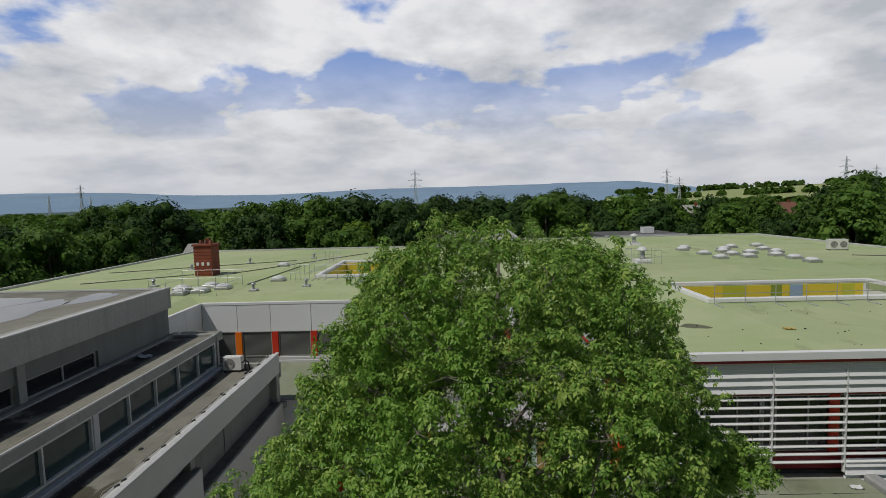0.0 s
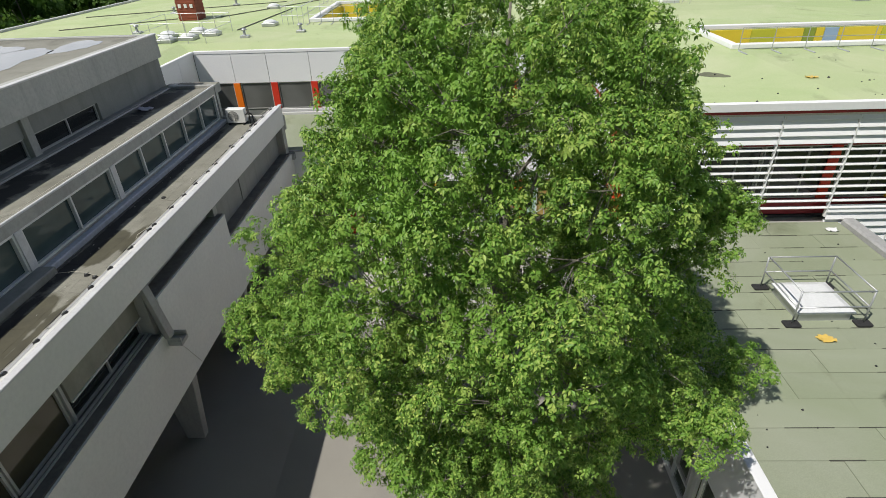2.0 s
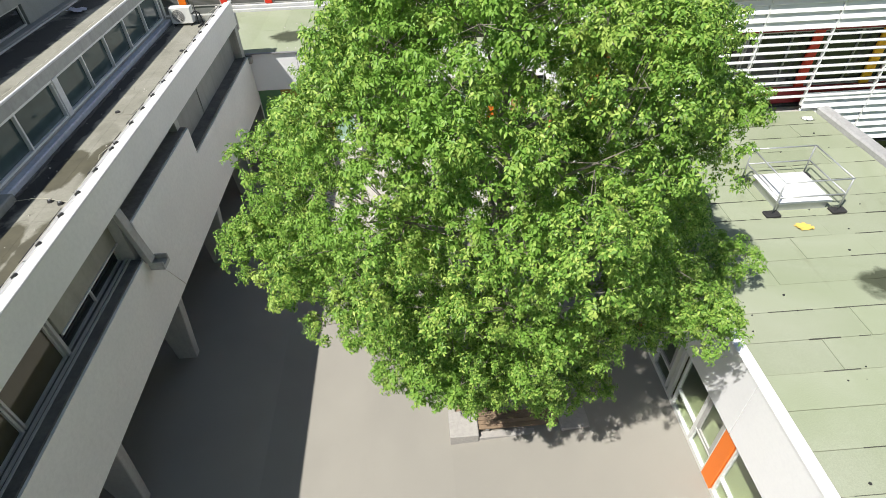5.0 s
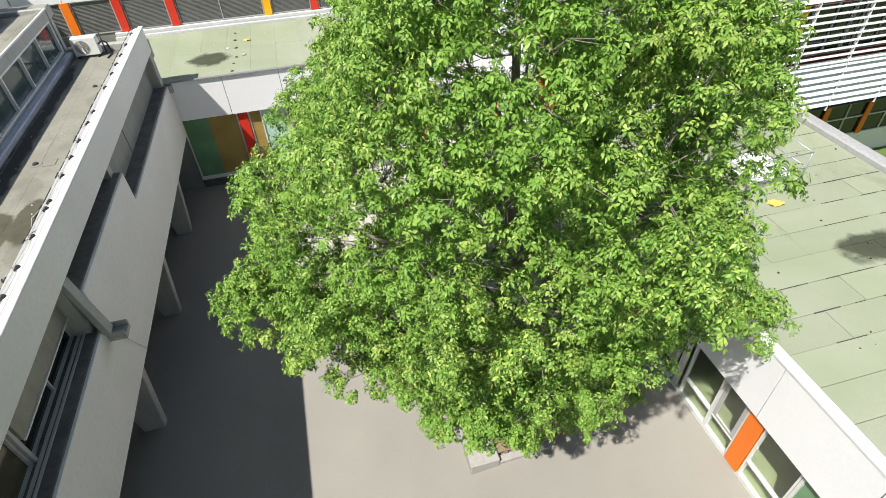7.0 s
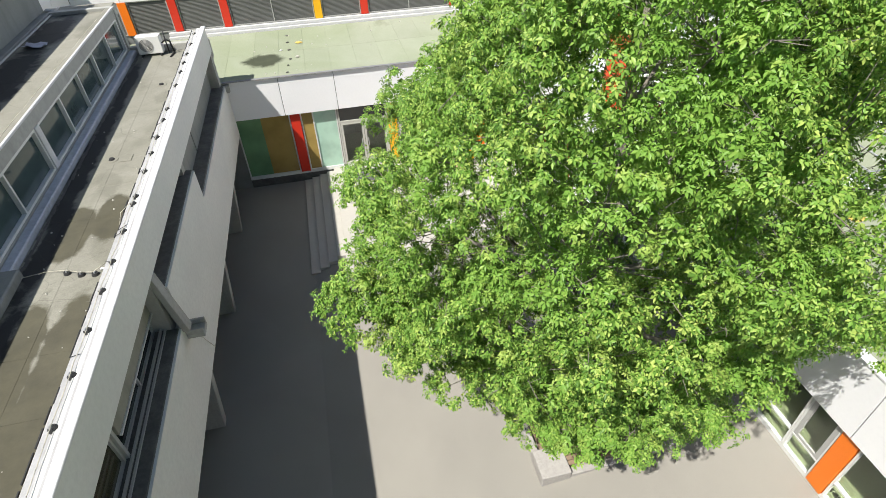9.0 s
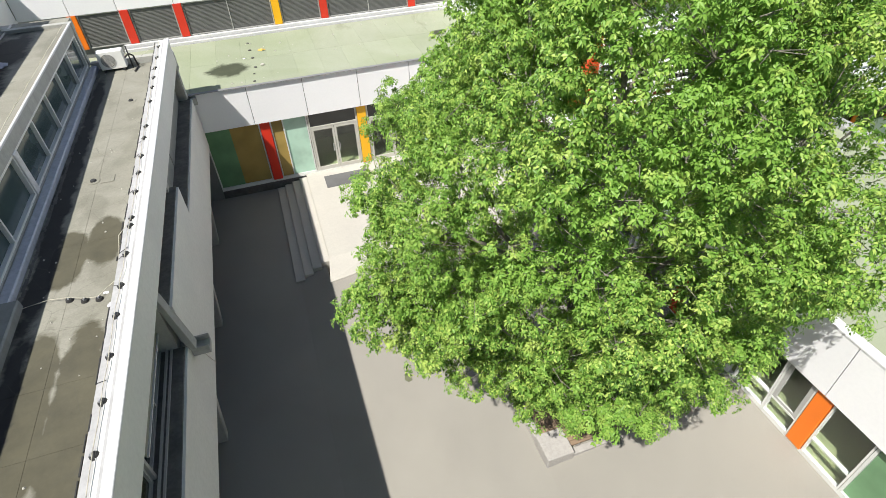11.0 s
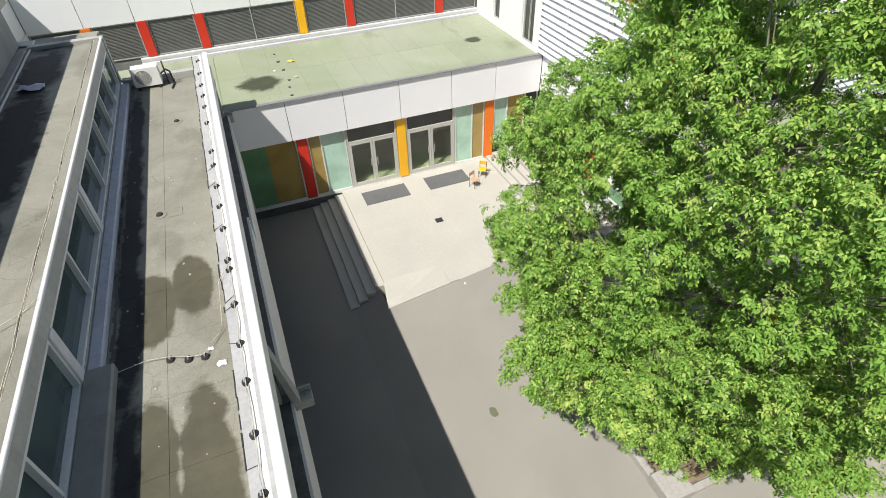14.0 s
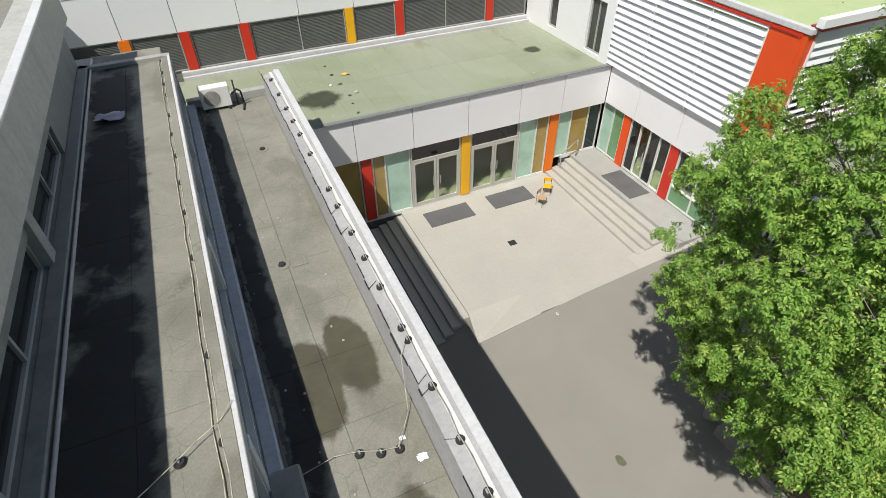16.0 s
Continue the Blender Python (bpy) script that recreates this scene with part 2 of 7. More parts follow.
M = {
    "concrete": surface("concrete", (0.42, 0.42, 0.385), (0.35, 0.35, 0.32), (0.26, 0.26, 0.24), 0.5, 9, 0.85, 0.12, streak=True),
    "facade": surface("pale_concrete", (0.74, 0.74, 0.69), (0.67, 0.67, 0.63), (0.58, 0.58, 0.54), 0.4, 9, 0.85, 0.02),
    "flash_blue": surface("blue_grey_flashing", (0.48, 0.51, 0.56), (0.40, 0.43, 0.48), (0.26, 0.27, 0.29), 2.2, 9, 0.6, 0.2),
    "flash_dark": surface("dark_trim", (0.22, 0.22, 0.22), (0.17, 0.17, 0.17), None, 1.5, 12, 0.5, 0.05),
    "frame_pale": paint("pale_frame_paint", (0.50, 0.49, 0.44), 0.45, 0.12),
    "weathered": surface("weathered_concrete", (0.50, 0.50, 0.46), (0.43, 0.43, 0.40), (0.31, 0.31, 0.29), 0.5, 9, 0.85, 0.1, streak=True),
    "vermilion": paint("vermilion_paint", (0.78, 0.085, 0.012), 0.4, 0.12),
    "panel_grey": surface("grey_cladding", (0.26, 0.27, 0.25), (0.21, 0.22, 0.205), None, 0.8, 18, 0.7, 0.08, streak=True),
    "cap": surface("zinc_cap", (0.66, 0.66, 0.66), (0.56, 0.56, 0.56), (0.42, 0.42, 0.41), 1.2, 14, 0.55, 0.05),
    "flash": surface("grey_flashing", (0.42, 0.42, 0.425), (0.35, 0.35, 0.35), (0.24, 0.24, 0.23), 1.4, 10, 0.7, 0.1),
    "deck": None,
    "white": surface("white_panel", (0.84, 0.84, 0.845), (0.81, 0.81, 0.82), (0.77, 0.77, 0.785), 0.35, 12, 0.4, 0.02, per_piece=0.02),
    "white_wall": surface("white_wall", (0.86, 0.86, 0.86), (0.82, 0.82, 0.82), (0.76, 0.76, 0.77), 0.5, 10, 0.6, 0.03),
    "slat": paint("slat_white", (0.87, 0.87, 0.87), 0.35, 0.08, 0.02),
    "felt": None,
    "felt_far": None,
    "asphalt": None,
    "paving": surface("pale_paving", (0.47, 0.452, 0.40), (0.43, 0.41, 0.37), (0.36, 0.345, 0.31), 0.5, 16, 0.9, 0.06),
    "step": surface("step_concrete", (0.40, 0.38, 0.35), (0.33, 0.31, 0.29), (0.24, 0.23, 0.22), 0.9, 12, 0.9, 0.15),
    "mat": surface("door_mat", (0.13, 0.13, 0.13), (0.11, 0.11, 0.11), None, 2, 60, 0.95, 0.4),
    "red": paint("red_paint", (0.62, 0.035, 0.015), 0.4, 0.15),
    "dark_red": paint("dark_red_paint", (0.30, 0.018, 0.028), 0.5, 0.2),
    "orange": paint("orange_paint", (0.85, 0.19, 0.01), 0.4, 0.12),
    "yellow": paint("yellow_paint", (0.85, 0.44, 0.01), 0.4, 0.12),
    "sky_panel": paint("pale_blue_paint", (0.36, 0.50, 0.66), 0.4, 0.12),
    "lemon": paint("lemon_paint", (0.85, 0.66, 0.05), 0.4, 0.12),
    "frame_white": paint("window_frame_white", (0.70, 0.71, 0.68), 0.4, 0.2),
    "frame_grey": paint("window_frame_grey", (0.42, 0.42, 0.40), 0.45, 0.25),
    "glass_dark": glass("dark_window_glass", (0.022, 0.026, 0.027)),
    "lino": surface("green_linoleum", (0.25, 0.28, 0.15), (0.21, 0.24, 0.13), None, 0.8, 12, 0.5, 0.03),
    # teal base colour paints in the reflected sky
    "glass_teal": glass("sky_tinted_window_glass", (0.055, 0.085, 0.085), 0.06),
    "glass_grey": glass("grey_window_glass", (0.06, 0.065, 0.06), 0.1),
    "glass_olive": glass("olive_window_glass", (0.062, 0.056, 0.034), 0.08),
    "glass_green": glass("greenish_window_glass", (0.16, 0.20, 0.12), 0.08),
    "blind": None,
    "grime": surface("weathered_ledge", (0.085, 0.083, 0.075), (0.15, 0.145, 0.13), (0.05, 0.05, 0.045), 2.2, 9, 0.9, 0.5),
    "olive": surface("olive_panel", (0.27, 0.265, 0.22), (0.22, 0.215, 0.175), None, 0.9, 12, 0.75, 0.06, streak=True),
    "black": surface("black_rubber", (0.025, 0.025, 0.025), (0.035, 0.035, 0.035), None, 4, 40, 0.8, 0.2),
    "galv": surface("galvanised_steel", (0.55, 0.56, 0.57), (0.45, 0.46, 0.47), None, 2, 30, 0.4, 0.03, metal=0.6),
    "brick": surface("red_brick", (0.30, 0.075, 0.04), (0.22, 0.055, 0.035), (0.15, 0.05, 0.035), 1.2, 8, 0.85, 0.3),
    "ac_white": paint("ac_casing", (0.76, 0.76, 0.72), 0.4, 0.12),
    "dome": surface("skylight_dome", (0.80, 0.81, 0.81), (0.74, 0.75, 0.75), None, 2, 20, 0.3, 0.02),
    "cable": paint("pale_cable", (0.55, 0.52, 0.42), 0.6, 0.2),
    "bark": surface("bark", (0.26, 0.235, 0.195), (0.19, 0.17, 0.14), (0.10, 0.09, 0.075), 2.5, 16, 0.9, 0.6),
    "soil": surface("soil", (0.11, 0.075, 0.05), (0.08, 0.055, 0.04), None, 3, 20, 0.95, 0.6),
    "timber": surface("bench_timber", (0.27, 0.19, 0.12), (0.21, 0.15, 0.10), None, 2, 30, 0.8, 0.2, per_piece=0.12),
    "leaf": foliage("leaf", (0.050, 0.118, 0.020), (0.185, 0.340, 0.056), (0.46, 0.555, 0.14), 0.38, 0.26),
    "leaf_far": foliage("far_leaf", (0.045, 0.108, 0.015), (0.085, 0.172, 0.025), (0.15, 0.25, 0.038), 0.6, 0.25),
    "leaf_dark": foliage("dark_leaf", (0.022, 0.055, 0.012), (0.038, 0.085, 0.018), (0.065, 0.125, 0.026), 0.65, 0.2),
    "grass": surface("grass", (0.13, 0.19, 0.04), (0.10, 0.15, 0.035), (0.17, 0.20, 0.06), 0.08, 3, 0.95, 0.3),
    "field": surface("field", (0.36, 0.40, 0.16), (0.30, 0.37, 0.14), (0.42, 0.42, 0.20), 0.01, 0.3, 0.95, 0.0),
    # distance haze is put into the hills' blue base colour
    "hill": surface("hazed_hill", (0.27, 0.39, 0.53), (0.21, 0.32, 0.47), (0.22, 0.34, 0.44), 0.003, 0.02, 1.0, 0.0),
    "hill_green": surface("wooded_slope", (0.075, 0.12, 0.11), (0.055, 0.095, 0.09), (0.09, 0.13, 0.09), 0.01, 0.08, 1.0, 0.0),
    "roof_tile": surface("clay_roof", (0.28, 0.13, 0.09), (0.22, 0.10, 0.07), None, 0.5, 4, 0.85, 0.2),
    "render_wall": surface("house_render", (0.55, 0.50, 0.42), (0.5, 0.46, 0.4), None, 0.5, 5, 0.85, 0.05),
    "grey_roof": surface("pale_grey_roof", (0.42, 0.42, 0.40), (0.36, 0.36, 0.34), None, 0.2, 3, 0.8, 0.05),
    "landing": surface("grey_screed", (0.40, 0.395, 0.37), (0.35, 0.345, 0.325), (0.30, 0.295, 0.28), 0.8, 14, 0.85, 0.08),
    "conduit": paint("weathered_conduit", (0.16, 0.17, 0.13), 0.7, 0.3),
    # steel paled towards blue: the haze over the pylons is in this colour
    "steel_far": paint("hazed_pylon_steel", (0.55, 0.60, 0.66), 0.6, 0.2),
    "lime_panel": paint("lime_yellow_paint", (0.62, 0.62, 0.05), 0.4, 0.12),
    "olive_panel": paint("olive_lime_paint", (0.30, 0.38, 0.05), 0.4, 0.12),
    # near-black colour stands in for the shade of undercroft, soffit and louvre recess
    "recess_dark": surface("recess_shade", (0.05, 0.05, 0.05), (0.04, 0.04, 0.04), None, 1, 8, 0.9, 0.0),
    "green_pane": glass("green_panel_glass", (0.17, 0.33, 0.17), 0.15),
    "mint_pane": glass("mint_panel_glass", (0.42, 0.62, 0.50), 0.15),
    "amber_pane": glass("amber_panel_glass", (0.38, 0.27, 0.085), 0.15),
    "water": glass("standing_water", (0.05, 0.06, 0.06), 0.04),
}


def stain_and_shade(nt, col, spots, tone, edge=0.16, strength=0.8, rag_by=0.75):
    """Spots with a ragged soft edge, for damp and moss stains and painted shade: each spot is x, y and its two half
    widths.
    """
    geo = nt.nodes.new("ShaderNodeNewGeometry")
    ragged, _ = noise_fac(nt, 1.6, 5, 0.6, 0.2, 0.8, coord="World", distort=0.3)
    worn, _ = noise_fac(nt, 2.4, 5, 0.6, 0.25, 0.7, coord="World")
    total = None
    for x, y, rx, ry in spots:
        away, scaled, size, rag, fall = (nt.nodes.new(k) for k in ("ShaderNodeVectorMath", "ShaderNodeVectorMath", "ShaderNodeVectorMath", "ShaderNodeMath", "ShaderNodeMapRange"))
        away.operation, away.inputs[1].default_value = "SUBTRACT", (x, y, 0)
        nt.links.new(geo.outputs["Position"], away.inputs[0])
        scaled.operation, scaled.inputs[1].default_value = "MULTIPLY", (1 / rx, 1 / ry, 0)
        nt.links.new(away.outputs[0], scaled.inputs[0])
        size.operation = "LENGTH"
        nt.links.new(scaled.outputs[0], size.inputs[0])
        rag.operation, rag.inputs[1].default_value = "MULTIPLY_ADD", rag_by
        nt.links.new(ragged, rag.inputs[0])
        nt.links.new(size.outputs["Value"], rag.inputs[2])
        fall.inputs["From Min"].default_value, fall.inputs["From Max"].default_value = 0.92 + 0.5 * rag_by, 0.92 + 0.5 * rag_by - edge
        nt.links.new(rag.outputs[0], fall.inputs["Value"])
        if total is None:
            total = fall.outputs[0]
        else:
            top = nt.nodes.new("ShaderNodeMath")
            top.operation = "MAXIMUM"
            nt.links.new(total, top.inputs[0])
            nt.links.new(fall.outputs[0], top.inputs[1])
            total = top.outputs[0]
    amount = nt.nodes.new("ShaderNodeMath")
    amount.operation, amount.inputs[1].default_value = "MULTIPLY", strength
    nt.links.new(total, amount.inputs[0])
    return mixed(nt, amount.outputs[0], col, mixed(nt, worn, tone, tuple(0.6 * v for v in tone)))


# standing damp on the lower terrace
DAMP = ((-9.13, 13.2, 0.45, 1.1), (-9.80, 12.75, 0.44, 1.2), (-9.80, 8.3, 0.46, 2.75), (-9.08, 8.4, 0.52, 2.7), (-9.4, 4.2, 0.6, 1.4))
MOSSY = ((-6.45, 26.45, 1.05, 0.92), (3.4, 27.3, 0.5, 0.4), (10.1, 8.4, 1.3, 0.65))
# wet black felt, widened to paint in the shade beside the walls
WET_SHADE = ((-12.35, 5.0, 0.78, 4.4), (-12.38, 11.6, 0.80, 5.0), (-12.32, 17.4, 0.78, 4.4), (-12.3, 21.9, 0.72, 2.6), (-10.36, 16.0, 0.32, 5.4), (-10.36, 21.2, 0.26, 2.6), (-10.24, 12.4, 0.30, 2.6), (-10.2, 8.4, 0.26, 3.2))


def felt(name, a, b, moss, seam=0.0, rough=0.9):
    """Mineral roofing felt: sage granules, pale worn patches and dark damp stains."""
    m, nt, p = nodes(name)
    f, _ = noise_fac(nt, 0.16, 5, 0.6, 0.38, 0.66, coord="World", distort=0.8)
    col = mixed(nt, f, a, b)
    g, raw = noise_fac(nt, 45, 3, 0.7, 0.3, 0.75, coord="World")
    col = mixed(nt, 0.12, col, g, "OVERLAY")
    d, _ = noise_fac(nt, 0.42, 6, 0.65, 0.58, 0.74, coord="World", distort=0.6, stretch=(1.0, 0.55, 1.0))
    k = nt.nodes.new("ShaderNodeMath")
    k.operation, k.inputs[1].default_value = "MULTIPLY", 0.62
    nt.links.new(d, k.inputs[0])
    col = mixed(nt, k.outputs[0], col, moss)
    col = stain_and_shade(nt, col, MOSSY, (0.042, 0.050, 0.024), 0.30, 0.92, 0.6)
    info, mul, hsv = nt.nodes.new("ShaderNodeObjectInfo"), nt.nodes.new("ShaderNodeMapRange"), nt.nodes.new("ShaderNodeHueSaturation")
    mul.inputs["To Min"].default_value, mul.inputs["To Max"].default_value = 0.95, 1.05
    nt.links.new(info.outputs["Random"], mul.inputs["Value"])
    nt.links.new(mul.outputs[0], hsv.inputs["Value"])
    nt.links.new(col, hsv.inputs["Color"])
    nt.links.new(hsv.outputs[0], p.inputs["Base Color"])
    p.inputs["Roughness"].default_value = rough
    bump(nt, p, raw, 0.2, 0.003)
    return m


def deck():
    """Old grey terrace felt: lichen greens, cracks, round dark damp patches, and wall shade painted in strips."""
    m, nt, p = nodes("terrace_felt")
    f, _ = noise_fac(nt, 0.7, 6, 0.65, 0.35, 0.7, coord="World", distort=0.5)
    col = mixed(nt, f, (0.29, 0.282, 0.235), (0.205, 0.20, 0.16))
    w, _ = noise_fac(nt, 0.5, 4, 0.5, 0.55, 0.60, stretch=(1.0, 0.6, 1.0), coord="World", distort=0.3)
    k = nt.nodes.new("ShaderNodeMath")
    k.operation, k.inputs[1].default_value = "MULTIPLY", 0.3
    nt.links.new(w, k.inputs[0])
    col = mixed(nt, k.outputs[0], col, (0.085, 0.082, 0.055))
    g, raw = noise_fac(nt, 30, 5, 0.7, 0.4, 0.7, coord="World")
    col = mixed(nt, 0.12, col, g, "OVERLAY")
    col = stain_and_shade(nt, col, DAMP, (0.080, 0.073, 0.042), 0.14, 0.9, 0.42)
    col = stain_and_shade(nt, col, WET_SHADE, (0.020, 0.020, 0.020), 0.30, 0.95)
    v = nt.nodes.new("ShaderNodeTexVoronoi")
    v.feature = "DISTANCE_TO_EDGE"
    v.inputs["Scale"].default_value = 1.1
    geo = nt.nodes.new("ShaderNodeNewGeometry")
    wob, _ = noise_fac(nt, 3.0, 5, 0.7, 0.0, 1.0, coord="World")
    pos = mixed(nt, 0.12, geo.outputs["Position"], wob, "ADD")
    nt.links.new(pos, v.inputs["Vector"])
    r = nt.nodes.new("ShaderNodeValToRGB")
    r.color_ramp.elements[0].position, r.color_ramp.elements[0].color = 0.0, (0.4, 0.4, 0.4, 1)
    r.color_ramp.elements[1].position, r.color_ramp.elements[1].color = 0.007, (0, 0, 0, 1)
    nt.links.new(v.outputs["Distance"], r.inputs[0])
    col = mixed(nt, r.outputs[0], col, (0.07, 0.068, 0.055))
    nt.links.new(col, p.inputs["Base Color"])
    p.inputs["Roughness"].default_value = 0.85
    bump(nt, p, raw, 0.2, 0.004)
    return m


def asphalt():
    m, nt, p = nodes("worn_asphalt")
    f, _ = noise_fac(nt, 0.22, 5, 0.6, 0.35, 0.68, coord="World", distort=0.5)
    col = mixed(nt, f, (0.285, 0.27, 0.236), (0.245, 0.232, 0.205))
    g, raw = noise_fac(nt, 60, 4, 0.75, 0.35, 0.7, coord="World")
    col = mixed(nt, 0.13, col, g, "OVERLAY")
    s, _ = noise_fac(nt, 1.3, 4, 0.6, 0.72, 0.8, coord="World")
    col = mixed(nt, s, col, (0.17, 0.16, 0.145))
    nt.links.new(col, p.inputs["Base Color"])
    p.inputs["Roughness"].default_value = 0.92
    bump(nt, p, raw, 0.3, 0.005)
    return m


def blind():
    """Slatted dark blind: fine horizontal bars."""
    m, nt, p = nodes("dark_blind")
    geo, sep, wv = nt.nodes.new("ShaderNodeNewGeometry"), nt.nodes.new("ShaderNodeSeparateXYZ"), nt.nodes.new("ShaderNodeTexWave")
    wv.bands_direction = "Z"
    wv.inputs["Scale"].default_value = 5.5
    nt.links.new(geo.outputs["Position"], wv.inputs["Vector"])
    f, _ = noise_fac(nt, 1.5, 3, 0.5, 0.3, 0.7, coord="World")
    a = mixed(nt, wv.outputs["Color"], (0.085, 0.088, 0.082), (0.135, 0.137, 0.13))
    nt.links.new(mixed(nt, f, a, mixed(nt, 0.3, a, (0.05, 0.05, 0.05))), p.inputs["Base Color"])
    p.inputs["Roughness"].default_value = 0.5
    bump(nt, p, wv.outputs["Fac"], 0.5, 0.02)
    return m


M["felt"] = felt("sage_felt", (0.27, 0.305, 0.20), (0.34, 0.36, 0.275), (0.12, 0.13, 0.07))
M["felt_far"] = felt("sage_felt_upper", (0.39, 0.485, 0.225), (0.49, 0.54, 0.31), (0.15, 0.175, 0.09))
M["deck"] = deck()
M["asphalt"] = asphalt()
M["blind"] = blind()
M["clear"] = clear_glass()


# ---- building blocks ----
def bbox(bm, x0, x1, y0, y1, z0, z1):
    v = [bm.verts.new(p) for p in ((x0, y0, z0), (x1, y0, z0), (x1, y1, z0), (x0, y1, z0), (x0, y0, z1), (x1, y0, z1), (x1, y1, z1), (x0, y1, z1))]
    for f in ((0, 3, 2, 1), (4, 5, 6, 7), (0, 1, 5, 4), (1, 2, 6, 5), (2, 3, 7, 6), (3, 0, 4, 7)):
        bm.faces.new([v[i] for i in f])
    return v


def prism(bm, pts, z0, z1):
    """An upright prism over a plan polygon (anticlockwise)."""
    lo, hi = [bm.verts.new((x, y, z0)) for x, y in pts], [bm.verts.new((x, y, z1)) for x, y in pts]
    bm.faces.new(hi)
    bm.faces.new(lo[::-1])
    for i in range(len(pts)):
        j = (i + 1) % len(pts)
        bm.faces.new((lo[i], lo[j], hi[j], hi[i]))


def rod(bm, a, b, r, r2=None, n=8):
    """A round bar from a to b, tapering from r to r2."""
    a, b = Vector(a), Vector(b)
    r2 = r if r2 is None else r2
    q = (b - a).to_track_quat("Z", "Y")
    rings = []
    for c, rad in ((a, r), (b, r2)):
        rings.append([bm.verts.new(c + q @ Vector((rad * math.cos(i * math.tau / n), rad * math.sin(i * math.tau / n), 0))) for i in range(n)])
    for i in range(n):
        j = (i + 1) % n
        bm.faces.new((rings[0][i], rings[0][j], rings[1][j], rings[1][i]))
    bm.faces.new(rings[1])
    bm.faces.new(rings[0][::-1])


def dome(bm, c, rx, ry, h, n=14, m=5):
    rings = []
    for k in range(m):
        a = k / m * math.pi / 2
        rings.append([bm.verts.new((c[0] + rx * math.cos(a) * math.cos(i * math.tau / n), c[1] + ry * math.cos(a) * math.sin(i * math.tau / n), c[2] + h * math.sin(a))) for i in range(n)])
    top = bm.verts.new((c[0], c[1], c[2] + h))
    for k in range(m - 1):
        for i in range(n):
            j = (i + 1) % n
            bm.faces.new((rings[k][i], rings[k][j], rings[k + 1][j], rings[k + 1][i]))
    for i in range(n):
        bm.faces.new((rings[-1][i], rings[-1][(i + 1) % n], top))
    bm.faces.new(rings[0][::-1])


def attach(ob, parent):
    if parent is not None:
        ob.parent = parent
        ob.matrix_parent_inverse = world_of(parent).inverted()
    return ob


def world_of(ob):
    m = ob.matrix_basis.copy()
    if ob.parent is not None:
        m = world_of(ob.parent) @ ob.matrix_parent_inverse @ m
    return m


def part(name, bm, material, parent=None, label="", bevel=0.0, smooth=False, kind=""):
    """One bmesh as one mesh object, under a thing or a part."""
    if bevel:
        bmesh.ops.bevel(bm, geom=list(bm.edges), offset=bevel, segments=1, affect="EDGES", clamp_overlap=True)
    me = bpy.data.meshes.new(name)
    bm.to_mesh(me)
    bm.free()
    me.materials.append(M[material] if isinstance(material, str) else material)
    if smooth:
        me.polygons.foreach_set("use_smooth", [True] * len(me.polygons))
    ob = attach(new(name, me), parent)
    return tagged(ob, label, kind=kind)


def thing(name, loc, label, category, group="", kind=""):
    ob = new(name)
    ob.matrix_basis = Matrix.Translation(loc)
    ob.empty_display_size = 0.2
    return tagged(ob, label, category, group, kind)


BOXES = {}


def piece(name, c, s, material, parent, label="", bevel=0.004, turn=0.0, tilt=None):
    """A box-like piece with eased edges at centre c and size s; pieces alike share one mesh."""
    key = (tuple(round(v, 3) for v in s), material, bevel)
    if key not in BOXES:
        bm = bmesh.new()
        bbox(bm, -s[0] / 2, s[0] / 2, -s[1] / 2, s[1] / 2, -s[2] / 2, s[2] / 2)
        if bevel:
            bmesh.ops.bevel(bm, geom=list(bm.edges), offset=min(bevel, 0.3 * min(s)), segments=1, affect="EDGES")
        me = bpy.data.meshes.new(name)
        bm.to_mesh(me)
        bm.free()
        me.materials.append(M[material])
        BOXES[key] = me
    ob = new(name, BOXES[key])
    ob.matrix_basis = pose(*c, *(tilt or (0, 0, turn)))
    attach(ob, parent)
    return tagged(ob, label)


def span(name, x0, x1, y0, y1, z0, z1, material, parent, label="", bevel=0.004):
    return piece(name, ((x0 + x1) / 2, (y0 + y1) / 2, (z0 + z1) / 2), (x1 - x0, y1 - y0, z1 - z0), material, parent, label, bevel)


def solid(name, boxes, material, parent=None, label="", bevel=0.0, kind="", category=""):
    """Several boxes that form one solid part."""
    bm = bmesh.new()
    for b in boxes:
        bbox(bm, *b)
    ob = part(name, bm, material, parent, label, bevel, kind=kind)
    return tagged(ob, category=category)


def face_box(axis, at, out, u0, u1, z0, z1, d0, d1):
    """A box on an upright face: axis 'x' or 'y' is the face's normal, at its place, out +1 or -1 the way it looks, d0..d1 how far it stands proud."""
    a, b = sorted((at + out * d0, at + out * d1))
    return (a, b, u0, u1, z0, z1) if axis == "x" else (u0, u1, a, b, z0, z1)


